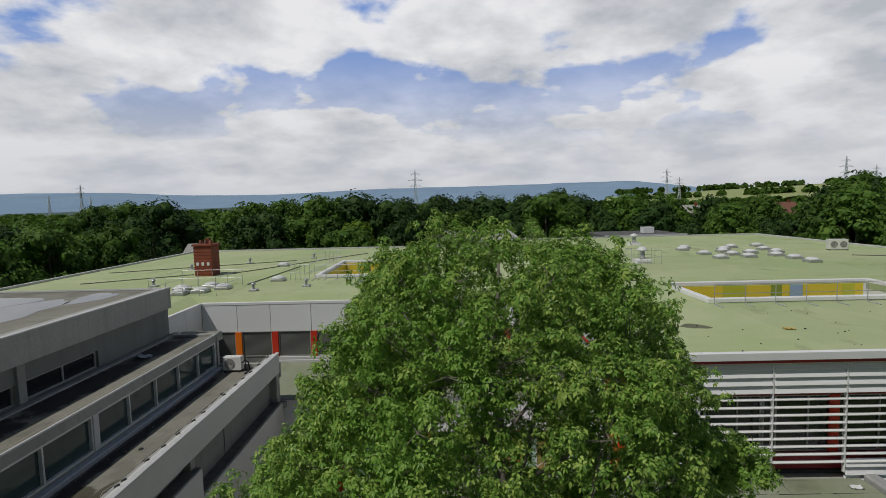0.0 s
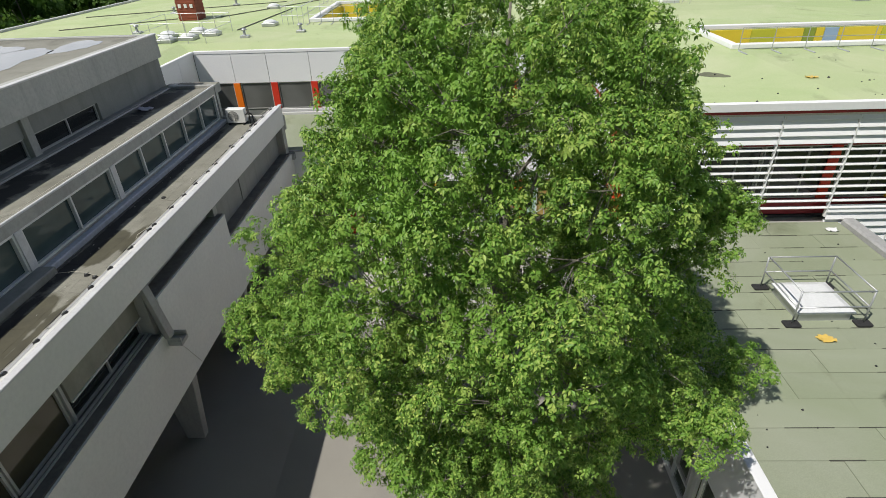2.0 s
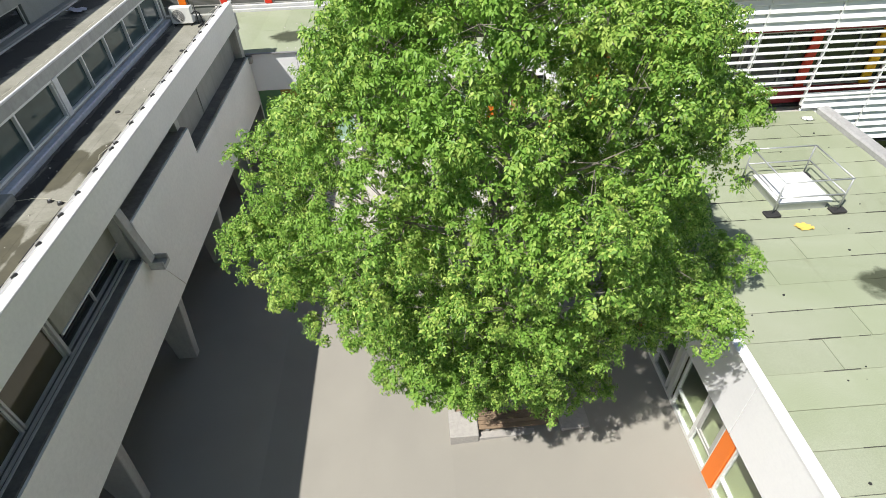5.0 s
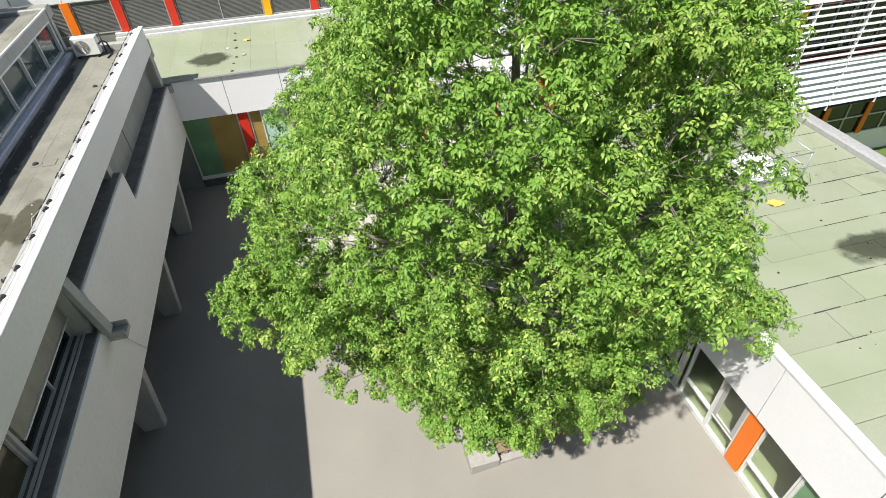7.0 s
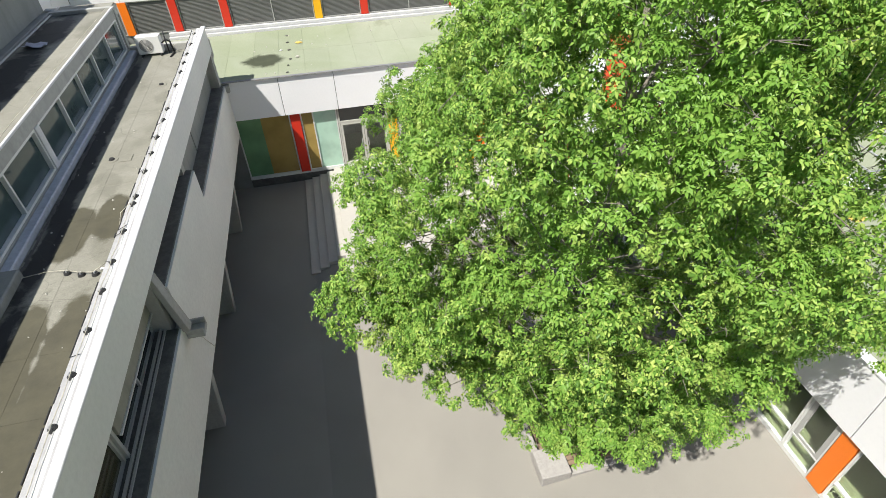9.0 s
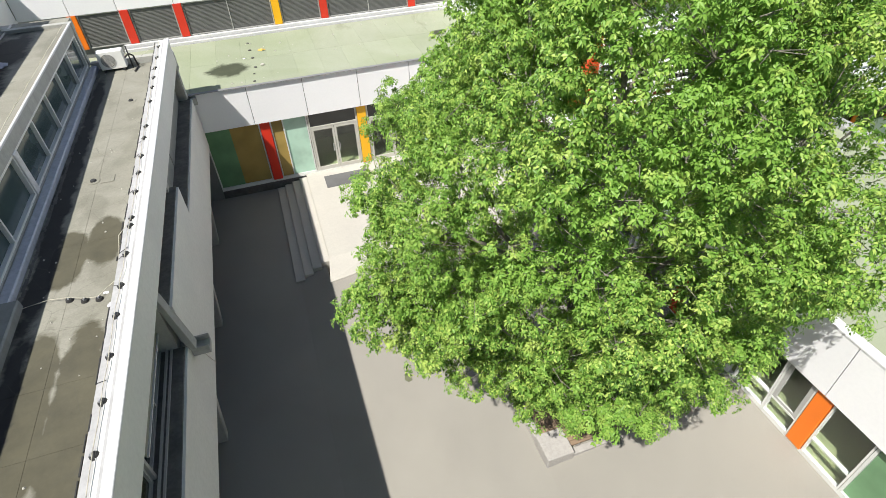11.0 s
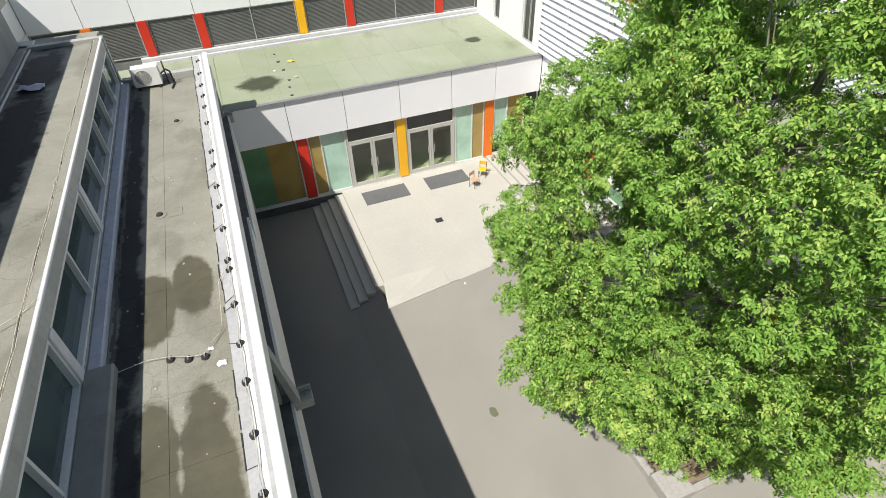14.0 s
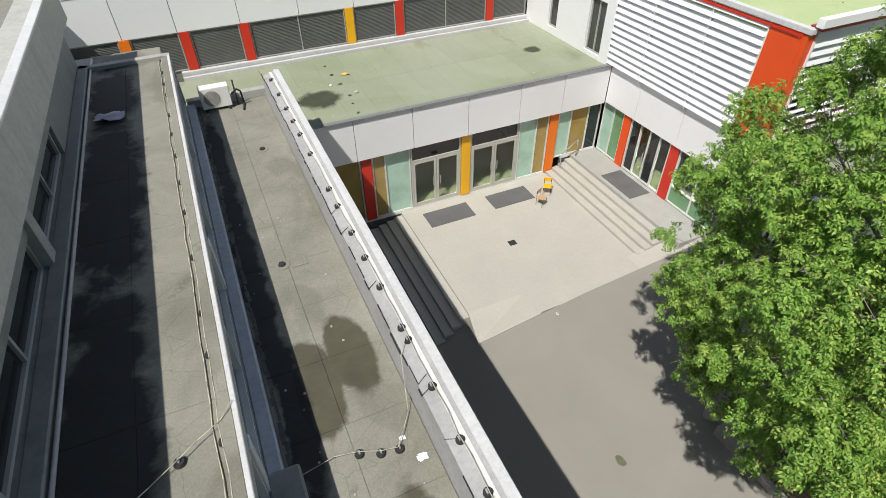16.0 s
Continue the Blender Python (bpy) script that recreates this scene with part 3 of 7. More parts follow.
def glazing(parent, name, axis, at, out, u0, u1, z0, z1, mulls=(), rails=(), frame_mat="frame_white", pane_mats="glass_dark", bar=0.06, label="", proud=0.05, category="", kind=""):
    """A window: a frame with uprights and rails, and one pane in each light."""
    bm = bmesh.new()
    # one connected frame: a lattice of solid and open cells
    ub = sorted([u0, u0 + bar, u1 - bar, u1, *(u + k * bar / 2 for u in mulls for k in (-1, 1))])
    zb = sorted([z0, z0 + bar, z1 - bar, z1, *(z + k * bar / 2 for z in rails for k in (-1, 1))])
    grid = {}

    def corner(i, j, front):
        if (i, j, front) not in grid:
            q = face_box(axis, at, out, ub[i], ub[i], zb[j], zb[j], *((proud, proud) if front else (-0.04, -0.04)))
            grid[i, j, front] = bm.verts.new((q[0], q[2], q[4]))
        return grid[i, j, front]

    def solid_cell(i, j):
        return 0 <= i < len(ub) - 1 and 0 <= j < len(zb) - 1 and (i % 2 == 0 or j % 2 == 0)

    for i in range(len(ub) - 1):
        for j in range(len(zb) - 1):
            if not solid_cell(i, j):
                continue
            ring = ((i, j), (i + 1, j), (i + 1, j + 1), (i, j + 1))
            for front in (True, False):
                bm.faces.new([corner(*q, front) for q in ring])
            for k, (di, dj) in enumerate(((0, -1), (1, 0), (0, 1), (-1, 0))):
                if not solid_cell(i + di, j + dj):
                    p, q = ring[k], ring[(k + 1) % 4]
                    bm.faces.new((corner(*p, True), corner(*q, True), corner(*q, False), corner(*p, False)))
    bmesh.ops.recalc_face_normals(bm, faces=list(bm.faces))
    win = part(name, bm, frame_mat, parent, label)
    if category or kind:
        tagged(win, category=category, kind=kind)
    us, zs = [u0 + bar, *mulls, u1 - bar], [z0 + bar, *rails, z1 - bar]
    k = 0
    for i in range(len(us) - 1):
        for j in range(len(zs) - 1):
            mat = pane_mats if isinstance(pane_mats, str) else pane_mats[k % len(pane_mats)]
            pane = span("pane", *face_box(axis, at, out, us[i] + 0.005, us[i + 1] - 0.005, zs[j] + 0.005, zs[j + 1] - 0.005, -0.012, 0.0), mat, win, bevel=0)
            pane.visible_shadow = mat != "clear"
            k += 1
    return win


# ---- ground ----
def ground_z(x, y):
    """The yard falls from the classrooms down to the undercroft."""
    if y > 17.0 and x > -4.4 or y > 18.0 and x > -5.6:
        return -0.75
    if x < -5.5:
        return -0.55
    if x < -0.4:
        return -0.55 + (x + 5.5) / 5.1 * 0.8
    if x < 5.5:
        return 0.25 + (x + 0.4) / 5.9 * 0.57
    return 0.82


def build_ground():
    bm = bmesh.new()
    rings = [0, 60, 120, 250, 600, 1500, 3000, 4800]
    n = 32
    last = None
    for r in rings:
        if r == 0:
            cur = [bm.verts.new((0, 0, -0.9))] * n
        else:
            cur = [bm.verts.new((r * math.cos(i * math.tau / n), r * math.sin(i * math.tau / n), -0.9 - (0.0 if r < 130 else 1.5))) for i in range(n)]
        if last:
            for i in range(n):
                j = (i + 1) % n
                bm.faces.new([last[i], cur[i], cur[j]] if last[0] is last[1] else [last[i], cur[i], cur[j], last[j]])
        last = cur
    tagged(part("ground", bm, "grass"), "grassy ground reaching to the far woods", "ground", kind="structure")
    bm = bmesh.new()
    xs = [-16, -12, -8.5, -7, -6, -5.62, -5.58, -5.5, -5, -4.5, -4.42, -4.38, -3.8, -3, -2, -1, -0.4, 0.5, 2, 3.5, 5, 5.5]
    ys = [-14, -8, -4, 0, 4, 8, 12, 16, 17.0, 17.03, 18.0, 18.03, 20, 24.4]
    grid = [[bm.verts.new((x, y, ground_z(x, y))) for y in ys] for x in xs]
    for i in range(len(xs) - 1):
        for j in range(len(ys) - 1):
            bm.faces.new((grid[i][j], grid[i + 1][j], grid[i + 1][j + 1], grid[i][j + 1]))
    yard = part("courtyard", bm, "asphalt")
    tagged(yard, "worn pale grey asphalt schoolyard sloping to one side", "yard", kind="structure")


build_ground()


# ---- concrete classroom block with stepped roof terraces ----
Y0, YE = -14.0, 24.1


def build_concrete_block():
    b = thing("concrete_building", (-13, 5, -0.55), "stepped grey concrete building with flat roof terraces", "building")
    # first floor: spandrel wall on pilotis
    solid("spandrel", [(-8.35, -7.88, 16.0, YE, 2.3, 4.5), (-8.35, -7.88, 11.25, 16.0, 2.3, 5.40), (-8.35, -7.88, 10.95, 11.25, 2.3, 4.3), (-8.35, -7.88, Y0, 10.95, 2.3, 4.4)], "facade", b, "stained grey concrete spandrel wall")
    solid("spandrel_end", [(-10.6, -8.36, YE - 0.3, YE, 2.3, 6.0)], "concrete", b)
    solid("floor_slab", [(-15.0, -8.36, Y0, YE - 0.31, 2.35, 2.75)], "concrete", b)
    solid("parapet", [(-8.28, -8.0, Y0, YE, 5.86, 6.74)], "facade", b, "grey concrete roof parapet")
    solid("roof_slab", [(-11.0, -8.29, Y0, YE, 5.7, 6.02)], "concrete", b)
    solid("parapet_cap", [(-8.13, -7.97, Y0, YE + 0.02, 6.745, 6.80)], "cap", b, "pale metal parapet capping", 0.01)
    # sloping flashing behind the capping, where the cable blocks sit
    bm = bmesh.new()
    v = [bm.verts.new(p) for p in ((-8.13, Y0, 6.76), (-8.13, YE, 6.76), (-8.47, YE, 6.66), (-8.47, Y0, 6.66), (-8.52, YE, 6.03), (-8.52, Y0, 6.03))]
    bm.faces.new((v[0], v[1], v[2], v[3]))
    bm.faces.new((v[3], v[2], v[4], v[5]))
    e = [bm.verts.new(p) for p in ((-8.14, YE, 6.03), (-8.14, Y0, 6.03))]
    bm.faces.new((v[1], e[0], v[4], v[2]))
    bm.faces.new((v[0], v[3], v[5], e[1]))
    part("flashing", bm, "flash", b, "pale felt upstand over the parapet")
    # recessed band between spandrel and parapet
    solid("band_panel", [(-8.46, -8.34, 16.0, 18.66, 4.5, 5.86), (-8.46, -8.34, 18.74, 23.7, 4.5, 5.86)], "panel_grey", b, "flat grey infill panels")
    solid("band_ledge", [(-8.34, -7.93, 16.0, YE - 0.3, 4.505, 4.58)], "grime", b, "dark weathered ledge")
    for q in ((-8.45, -8.06, 10.95, 11.25, 4.3, 5.86), (-8.40, -8.1, 15.72, 16.0, 5.40, 5.86), (-8.4, -8.02, 23.7, YE, 4.5, 5.86)):
        solid("band_pier", [q], "concrete", b)
    for u0, u1 in ((11.25, 13.5), (13.5, 15.72)):
        glazing(b, "window", "x", -8.42, 1, u0, u1, 5.45, 5.86, (), (), "frame_grey", "glass_dark", 0.05, "dark strip window in a grey frame")
    solid("window_ledge", [(-8.44, -7.93, 11.25, 15.98, 5.405, 5.45)], "grime", b, "dark weathered ledge", 0.01)
    solid("window_ledge", [(-8.44, -7.93, Y0, 10.95, 4.405, 4.45)], "grime", b, "dark weathered ledge", 0.01)
    # sliding tracks under the windows
    solid("window_track", [(-8.30, -8.26, Y0, 10.95, 4.45, 4.51), (-8.21, -8.17, Y0, 10.95, 4.45, 4.49)], "frame_grey", b, "grey metal window track")
    solid("band_panel", [(-8.40, -8.30, 8.05, 10.94, 5.02, 5.86)], "olive", b, "olive grey panel above the window", 0.01)
    solid("panel_edge", [(-8.31, -8.27, 8.05, 10.94, 4.99, 5.02)], "cap", b)
    glazing(b, "window", "x", -8.46, 1, 8.05, 10.95, 4.45, 5.05, (9.5,), (), "frame_grey", "glass_dark", 0.05, "dark strip window below an olive panel")
    solid("mullion", [(-8.43, -8.34, 7.95, 8.03, 4.45, 5.86)], "frame_grey", b, "slim grey window mullion", 0.005)
    for u0, u1 in ((7.93 - 1.73 * (k + 1) + 0.04, 7.93 - 1.73 * k) for k in range(8)):
        glazing(b, "window", "x", -8.44, 1, u0, u1, 4.45, 5.86, (), (), "frame_grey", "glass_olive", 0.05, "tall dim window in a grey frame")
    # rainwater spout
    bm = bmesh.new()
    bbox(bm, -7.878, -7.5, 11.02, 11.4, 3.98, 4.10)
    bbox(bm, -7.878, -7.5, 11.02, 11.07, 4.10, 4.24)
    bbox(bm, -7.878, -7.5, 11.35, 11.4, 4.10, 4.24)
    part("rain_spout", bm, "concrete", b, "weathered concrete rain spout", 0.01)
    bm = bmesh.new()
    # sloping chute from the parapet down to the spout
    q = [bm.verts.new((x, y, z)) for y in (10.97, 11.25) for x, z in ((-8.10, 5.86), (-7.99, 5.86), (-7.74, 4.26), (-7.90, 4.26))]
    for f in ((0, 3, 2, 1), (4, 5, 6, 7), (0, 1, 5, 4), (1, 2, 6, 5), (2, 3, 7, 6), (3, 0, 4, 7)):
        bm.faces.new([q[i] for i in f])
    part("rain_chute", bm, "concrete", b, "sloping concrete rain chute", 0.01)
    # pilotis
    for y in (-2.2, 2.5, 7.2, 11.9, 16.5, 21.2):
        bm = bmesh.new()
        lo = [bm.verts.new(p) for p in ((-8.95, y - 0.14, -0.56), (-8.36, y - 0.14, -0.56), (-8.36, y + 0.14, -0.56), (-8.95, y + 0.14, -0.56))]
        hi = [bm.verts.new(p) for p in ((-9.2, y - 0.16, 2.36), (-8.05, y - 0.16, 2.36), (-8.05, y + 0.16, 2.36), (-9.2, y + 0.16, 2.36))]
        bm.faces.new(lo[::-1])
        bm.faces.new(hi)
        for i in range(4):
            j = (i + 1) % 4
            bm.faces.new((lo[i], lo[j], hi[j], hi[i]))
        part("column", bm, "concrete", b, "tapered concrete column under the building", 0.02)
    solid("undercroft_wall", [(-15.0, -14.7, Y0, YE, -0.6, 2.36)], "recess_dark", b)
    # second floor: clerestory and its terrace
    solid("clerestory_base", [(-11.1, -10.84, Y0, YE, 6.0, 6.24)], "concrete", b)
    solid("upstand", [(-10.839, -10.60, 11.51, YE, 6.02, 6.20)], "flash_blue", b, "bluish felt upstand below the windows", 0.03)
    solid("raised_upstand", [(-10.839, -10.38, Y0, 11.5, 6.06, 6.28)], "panel_grey", b, "raised blue-grey felt box along the wall", 0.03)
    solid("clerestory_lintel", [(-11.06, -10.845, Y0, YE, 7.36, 7.66)], "concrete", b, "grey concrete fascia above the windows")
    solid("clerestory_cap", [(-10.897, -10.83, Y0, YE + 0.02, 7.665, 7.725)], "cap", b, "pale metal capping", 0.01)
    solid("edge_felt", [(-11.059, -10.90, Y0, YE, 7.665, 7.70)], "deck", b, "felt dressed up to the capping", 0.01)
    solid("clerestory_end", [(-11.1, -10.86, 23.98, YE, 6.24, 7.36)], "concrete", b)
    piers = [-5.55, -1.32, 2.91, 7.14, 11.37, 15.6]
    for y in piers:
        solid("pier", [(-11.1, -10.815, y - 0.12, y + 0.12, 6.24, 7.36)], "cap", b, "pale concrete pier", 0.01)
    bays = [(piers[i] + 0.12, piers[i + 1] - 0.12, 1) for i in range(len(piers) - 1)] + [(15.72, 23.98, 4)]
    for u0, u1, k in bays:
        mulls = [u0 + (u1 - u0) * (i + 1) / (k + 1) for i in range(k)]
        glazing(b, "window", "x", -10.95, 1, u0, u1, 6.24, 7.36, mulls, (), "frame_white", "glass_teal", 0.06, "pale-framed clerestory window", 0.10)
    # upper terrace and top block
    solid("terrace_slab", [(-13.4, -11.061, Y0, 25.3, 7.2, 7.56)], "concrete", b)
    solid("terrace_end", [(-10.8, -8.0, YE + 0.005, YE + 0.25, 5.6, 6.28)], "concrete", b, "", 0.01)
    solid("end_kerb", [(-13.4, -10.83, YE + 0.03, YE + 0.25, 6.2, 7.70)], "concrete", b)
    solid("top_wall", [(-13.45, -13.16, 19.4, 24.45, 7.15, 8.96), (-13.45, -13.16, Y0, 19.4, 7.15, 7.68), (-13.45, -13.16, Y0, 19.4, 8.32, 8.96)], "panel_grey", b, "grey wall panels of the top storey")
    solid("top_fascia", [(-13.45, -12.86, Y0, 24.20, 8.96, 9.87)], "weathered", b, "grey concrete roof fascia")
    solid("top_end_wall", [(-24.9, -13.46, 24.2, 24.45, 6.0, 9.82)], "concrete", b)
    solid("top_cap", [(-13.02, -12.83, Y0, 24.22, 9.875, 9.93)], "cap", b, "", 0.01)
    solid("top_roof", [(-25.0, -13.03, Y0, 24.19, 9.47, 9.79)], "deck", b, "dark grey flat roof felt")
    solid("top_roof_edge", [(-25.2, -25.0, Y0, 24.45, 6.0, 9.90), (-25.0, -13.46, 24.46, 24.55, 9.4, 9.84)], "cap", b)
    for y in (15.75, 9.3, 2.9, -3.5):
        solid("pier", [(-13.44, -13.08, y - 0.16, y + 0.16, 7.15, 8.92)], "concrete", b, "", 0.01)
    for u0, u1 in ((15.95, 19.35), (9.5, 15.55), (3.1, 9.1), (-3.3, 2.7)):
        n = 1 if u1 - u0 < 4 else 2
        mulls = [u0 + (u1 - u0) * (i + 1) / (n + 1) for i in range(n)]
        glazing(b, "window", "x", -13.28, 1, u0, u1, 7.68, 8.32, mulls, (), "frame_grey", "glass_dark", 0.06, "dark ribbon window of the top storey")
    solid("top_ledge", [(-13.16, -12.90, Y0, 24.45, 7.56, 7.70)], "panel_grey", b, "", 0.02)
    bm = bmesh.new()
    rod(bm, (-12.84, Y0, 7.64), (-12.84, 24.9, 7.64), 0.03, n=10)
    part("terrace_pipe", bm, "flash", b, "long grey pipe lying on the terrace", smooth=True)
    # felt decks in strips with lapped joints
    strip = 1.35
    y = Y0
    k = 0
    while y < YE - 0.05:
        y1 = min(y + strip * (2.2 if y < 3 else 1.0), YE)
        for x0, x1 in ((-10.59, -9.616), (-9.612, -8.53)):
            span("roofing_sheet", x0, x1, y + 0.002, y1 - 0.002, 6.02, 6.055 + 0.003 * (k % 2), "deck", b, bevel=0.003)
            k += 1
        y = y1
    y = Y0
    while y < 25.2:
        y1 = min(y + 2.0, 25.25)
        for x0, x1 in ((-12.89, -12.0), (-11.996, -11.062)):
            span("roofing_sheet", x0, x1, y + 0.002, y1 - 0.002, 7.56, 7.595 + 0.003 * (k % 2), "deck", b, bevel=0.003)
            k += 1
        y = y1
    return b


build_concrete_block()


# ---- entrance link ----
def build_link():
    b = thing("link_building", (-1, 27, -0.1), "single-storey entrance link with white fascia and coloured doors", "building")
    joints = [-8.0, -5.85, -3.6, -1.3, 1.0, 3.05, 5.28]
    for i in range(len(joints) - 1):
        span("fascia_panel", joints[i] + 0.012, joints[i + 1] - 0.012, 24.16, 24.22, 2.88, 4.56, "white", b, "white metal fascia panel" if i == 0 else "")
    solid("fascia_wall", [(-8.0, 5.3, 24.225, 24.45, 2.9, 4.5)], "panel_grey", b)
    solid("roof_edge", [(-8.0, 5.3, 24.07, 24.23, 4.565, 4.585)], "flash_dark", b, "thin dark grey roof trim", 0.004)
    solid("roof_slab", [(-8.0, 5.3, 24.46, 30.88, 4.05, 4.40)], "concrete", b)
    solid("side_roof", [(-14.6, -8.01, 24.46, 30.49, 4.05, 4.43)], "felt", b, "green felt roof beside the concrete block")
    y, k = 24.37, 0
    for x0 in (-8.0, -6.9, -5.8, -4.7, -3.6, -2.5, -1.4, -0.3, 0.8, 1.9, 3.0, 4.1):
        for y0, y1 in ((24.37, 27.4), (27.403, 30.45)):
            span("roofing_sheet", x0 + 0.0015, min(x0 + 1.1, 5.2) - 0.0015, y0, y1, 4.41, 4.445 + 0.004 * (k % 2), "felt", b, bevel=0.003)
            k += 1
    solid("roof_gutter", [(-10.9, 5.2, 30.5, 30.62, 4.41, 4.56), (-10.9, 5.2, 30.70, 30.88, 4.41, 4.70)], "cap", b, "pale metal upstand along the wall", 0.01)
    solid("gutter_box", [(-8.35, -7.75, 23.95, 24.2, 4.2, 4.5)], "concrete", b, "", 0.02)
    f = 24.42
    solid("plinth", [(-8.0, 3.5, f - 0.06, f + 0.06, -0.15, -0.04), (3.5, 5.4, f - 0.06, f + 0.06, 0.45, 0.58)], "frame_white", b)
    solid("footing", [(-8.0, 3.5, f - 0.04, f + 0.06, -0.8, -0.155), (3.5, 5.4, f - 0.04, f + 0.06, 0.0, 0.445)], "grime", b, "dark footing below the plinth")
    solid("back_wall", [(-8.0, 5.3, 27.5, 27.7, -0.3, 4.05)], "olive", b)
    solid("lobby_wall", [(-15.0, -8.0, f, f + 0.2, -0.6, 2.3)], "panel_grey", b)
    solid("inner_floor", [(-8.0, 5.3, f + 0.06, 27.5, -0.4, -0.06)], "lino", b)
    win = glazing(b, "window", "y", f, -1, -8.0, -5.72, -0.04, 2.88, (), (), "frame_white", "amber_pane", 0.05, "green and amber glazed panel in a pale frame")
    span("pane", -7.945, -6.95, f - 0.008, f - 0.002, 0.015, 2.825, "green_pane", win, "green glass", 0)
    span("colour_panel", -5.70, -5.30, f - 0.10, f - 0.02, -0.04, 2.88, "red", b, "bright red upright panel")
    glazing(b, "window", "y", f, -1, -5.28, -3.72, -0.04, 2.88, (-4.75,), (), "frame_white", ("amber_pane", "mint_pane"), 0.05, "amber and mint glazed panel")
    for d0, d1 in ((-3.70, -1.52), (-1.08, 1.18)):
        fr = glazing(b, "door", "y", f, -1, d0, d1, -0.04, 2.88, (), (2.15,), "frame_pale", ("clear", "glass_dark"), 0.07, "double glazed entrance door with transom light")
        mid = (d0 + d1) / 2
        for a, c in ((d0 + 0.08, mid - 0.01), (mid + 0.01, d1 - 0.08)):
            leaf = solid("leaf", [(a, a + 0.09, f - 0.055, f - 0.015, 0.0, 2.10), (c - 0.09, c, f - 0.055, f - 0.015, 0.0, 2.10), (a + 0.09, c - 0.09, f - 0.055, f - 0.015, 2.0, 2.10), (a + 0.09, c - 0.09, f - 0.055, f - 0.015, 0.0, 0.14)], "frame_pale", fr, "pale grey metal door leaf")
        solid("handle", [(mid - 0.16, mid - 0.13, f - 0.10, f - 0.06, 0.85, 1.25), (mid + 0.13, mid + 0.16, f - 0.10, f - 0.06, 0.85, 1.25)], "galv", fr)
    span("colour_panel", -1.50, -1.10, f - 0.10, f - 0.02, -0.04, 2.88, "yellow", b, "bright yellow upright panel")
    glazing(b, "window", "y", f, -1, 1.20, 2.66, -0.04, 2.88, (2.05,), (), "frame_white", ("mint_pane", "amber_pane"), 0.05, "mint and amber glazed panel")
    span("colour_panel", 2.68, 3.10, f - 0.10, f - 0.02, -0.04, 2.88, "orange", b, "orange upright panel")
    glazing(b, "window", "y", f, -1, 3.12, 5.35, 0.58, 2.88, (3.8, 4.7), (), "frame_white", ("mint_pane", "amber_pane", "glass_dark"), 0.05, "mint and amber glazed panel beside the corner")
    return b


build_link()


# ---- forecourt, steps ----
def build_forecourt():
    b = thing("forecourt", (0, 21, -0.1), "pale paved forecourt with steps before the entrance doors", "paving", kind="structure")
    solid("slab", [(-4.25, 3.0, 18.15, 24.36, -0.6, -0.1)], "paving", b, "pale concrete forecourt slab")
    bm = bmesh.new()
    for pts, z in ((((-4.45, 17.0), (-2.1, 17.0), (-2.1, 18.15), (-4.25, 18.15)), -0.1),):
        hi = [bm.verts.new((x, y, z if y > 17.3 else ground_z(x, y) + 0.04)) for x, y in pts]
        lo = [bm.verts.new((x, y, -0.7)) for x, y in pts]
        bm.faces.new(hi)
        for i in range(4):
            j = (i + 1) % 4
            bm.faces.new((lo[i], lo[j], hi[j], hi[i]))
    part("ramp_edge", bm, "paving", b, "worn concrete edge ramp")
    bm = bmesh.new()
    front = ((-2.1, 17.13, -0.088), (2.4, 17.2, -0.088), (5.4, 16.95, 0.54))
    back = ((-2.1, 18.15, -0.088), (2.4, 18.15, -0.088), (5.4, 18.15, 0.54))
    hi = [[bm.verts.new(p) for p in row] for row in (front, back)]
    lo = [[bm.verts.new((p[0], p[1], -0.7)) for p in row] for row in (front, back)]
    for i in range(2):
        bm.faces.new((hi[0][i], hi[0][i + 1], hi[1][i + 1], hi[1][i]))
        bm.faces.new((lo[0][i], lo[0][i + 1], hi[0][i + 1], hi[0][i]))
        bm.faces.new((hi[1][i], hi[1][i + 1], lo[1][i + 1], lo[1][i]))
    for i in (0, 2):
        bm.faces.new((lo[0][i], hi[0][i], hi[1][i], lo[1][i]))
    part("ramp", bm, "paving", b, "sloping pale concrete apron")
    for i in range(4):
        span("step", -4.25 - 0.35 * (i + 1), -4.25 - 0.35 * i, 18.05 - 0.14 * i, 24.3, -0.7, -0.1 - 0.095 * (i + 1), "paving", b, bevel=0.012)
    for i in range(4):
        span("step", 2.75 + 0.32 * i, 3.07 + 0.32 * i, 18.0, 24.3, -0.5, 0.03 + 0.13 * i, "paving", b, bevel=0.012)
    solid("landing", [(4.03, 5.42, 17.4, 24.36, -0.5, 0.55)], "landing", b, "raised landing before the side doors", 0.01)
    for x0, x1, y0, y1, z in ((-3.5, -1.52, 22.86, 23.85, -0.1), (-0.6, 1.33, 22.87, 23.86, -0.1), (4.2, 5.22, 20.4, 22.3, 0.55)):
        bm = bmesh.new()
        bbox(bm, x0, x1, y0, y1, z + 0.001, z + 0.018)
        tagged(part("door_mat", bm, "mat", None, "", 0.004), "dark grey ribbed mat on the paving before the doors", "door mat", "mats before the doors")
    bm = bmesh.new()
    bbox(bm, -1.22, -0.92, 20.55, 20.82, -0.098, -0.085)
    tagged(part("drain_cover", bm, "black", None), "small dark square drain grate in the paving", "drain")
    return b


build_forecourt()


# ---- louvred two-storey building with the great roof ----
ROOF = 8.15


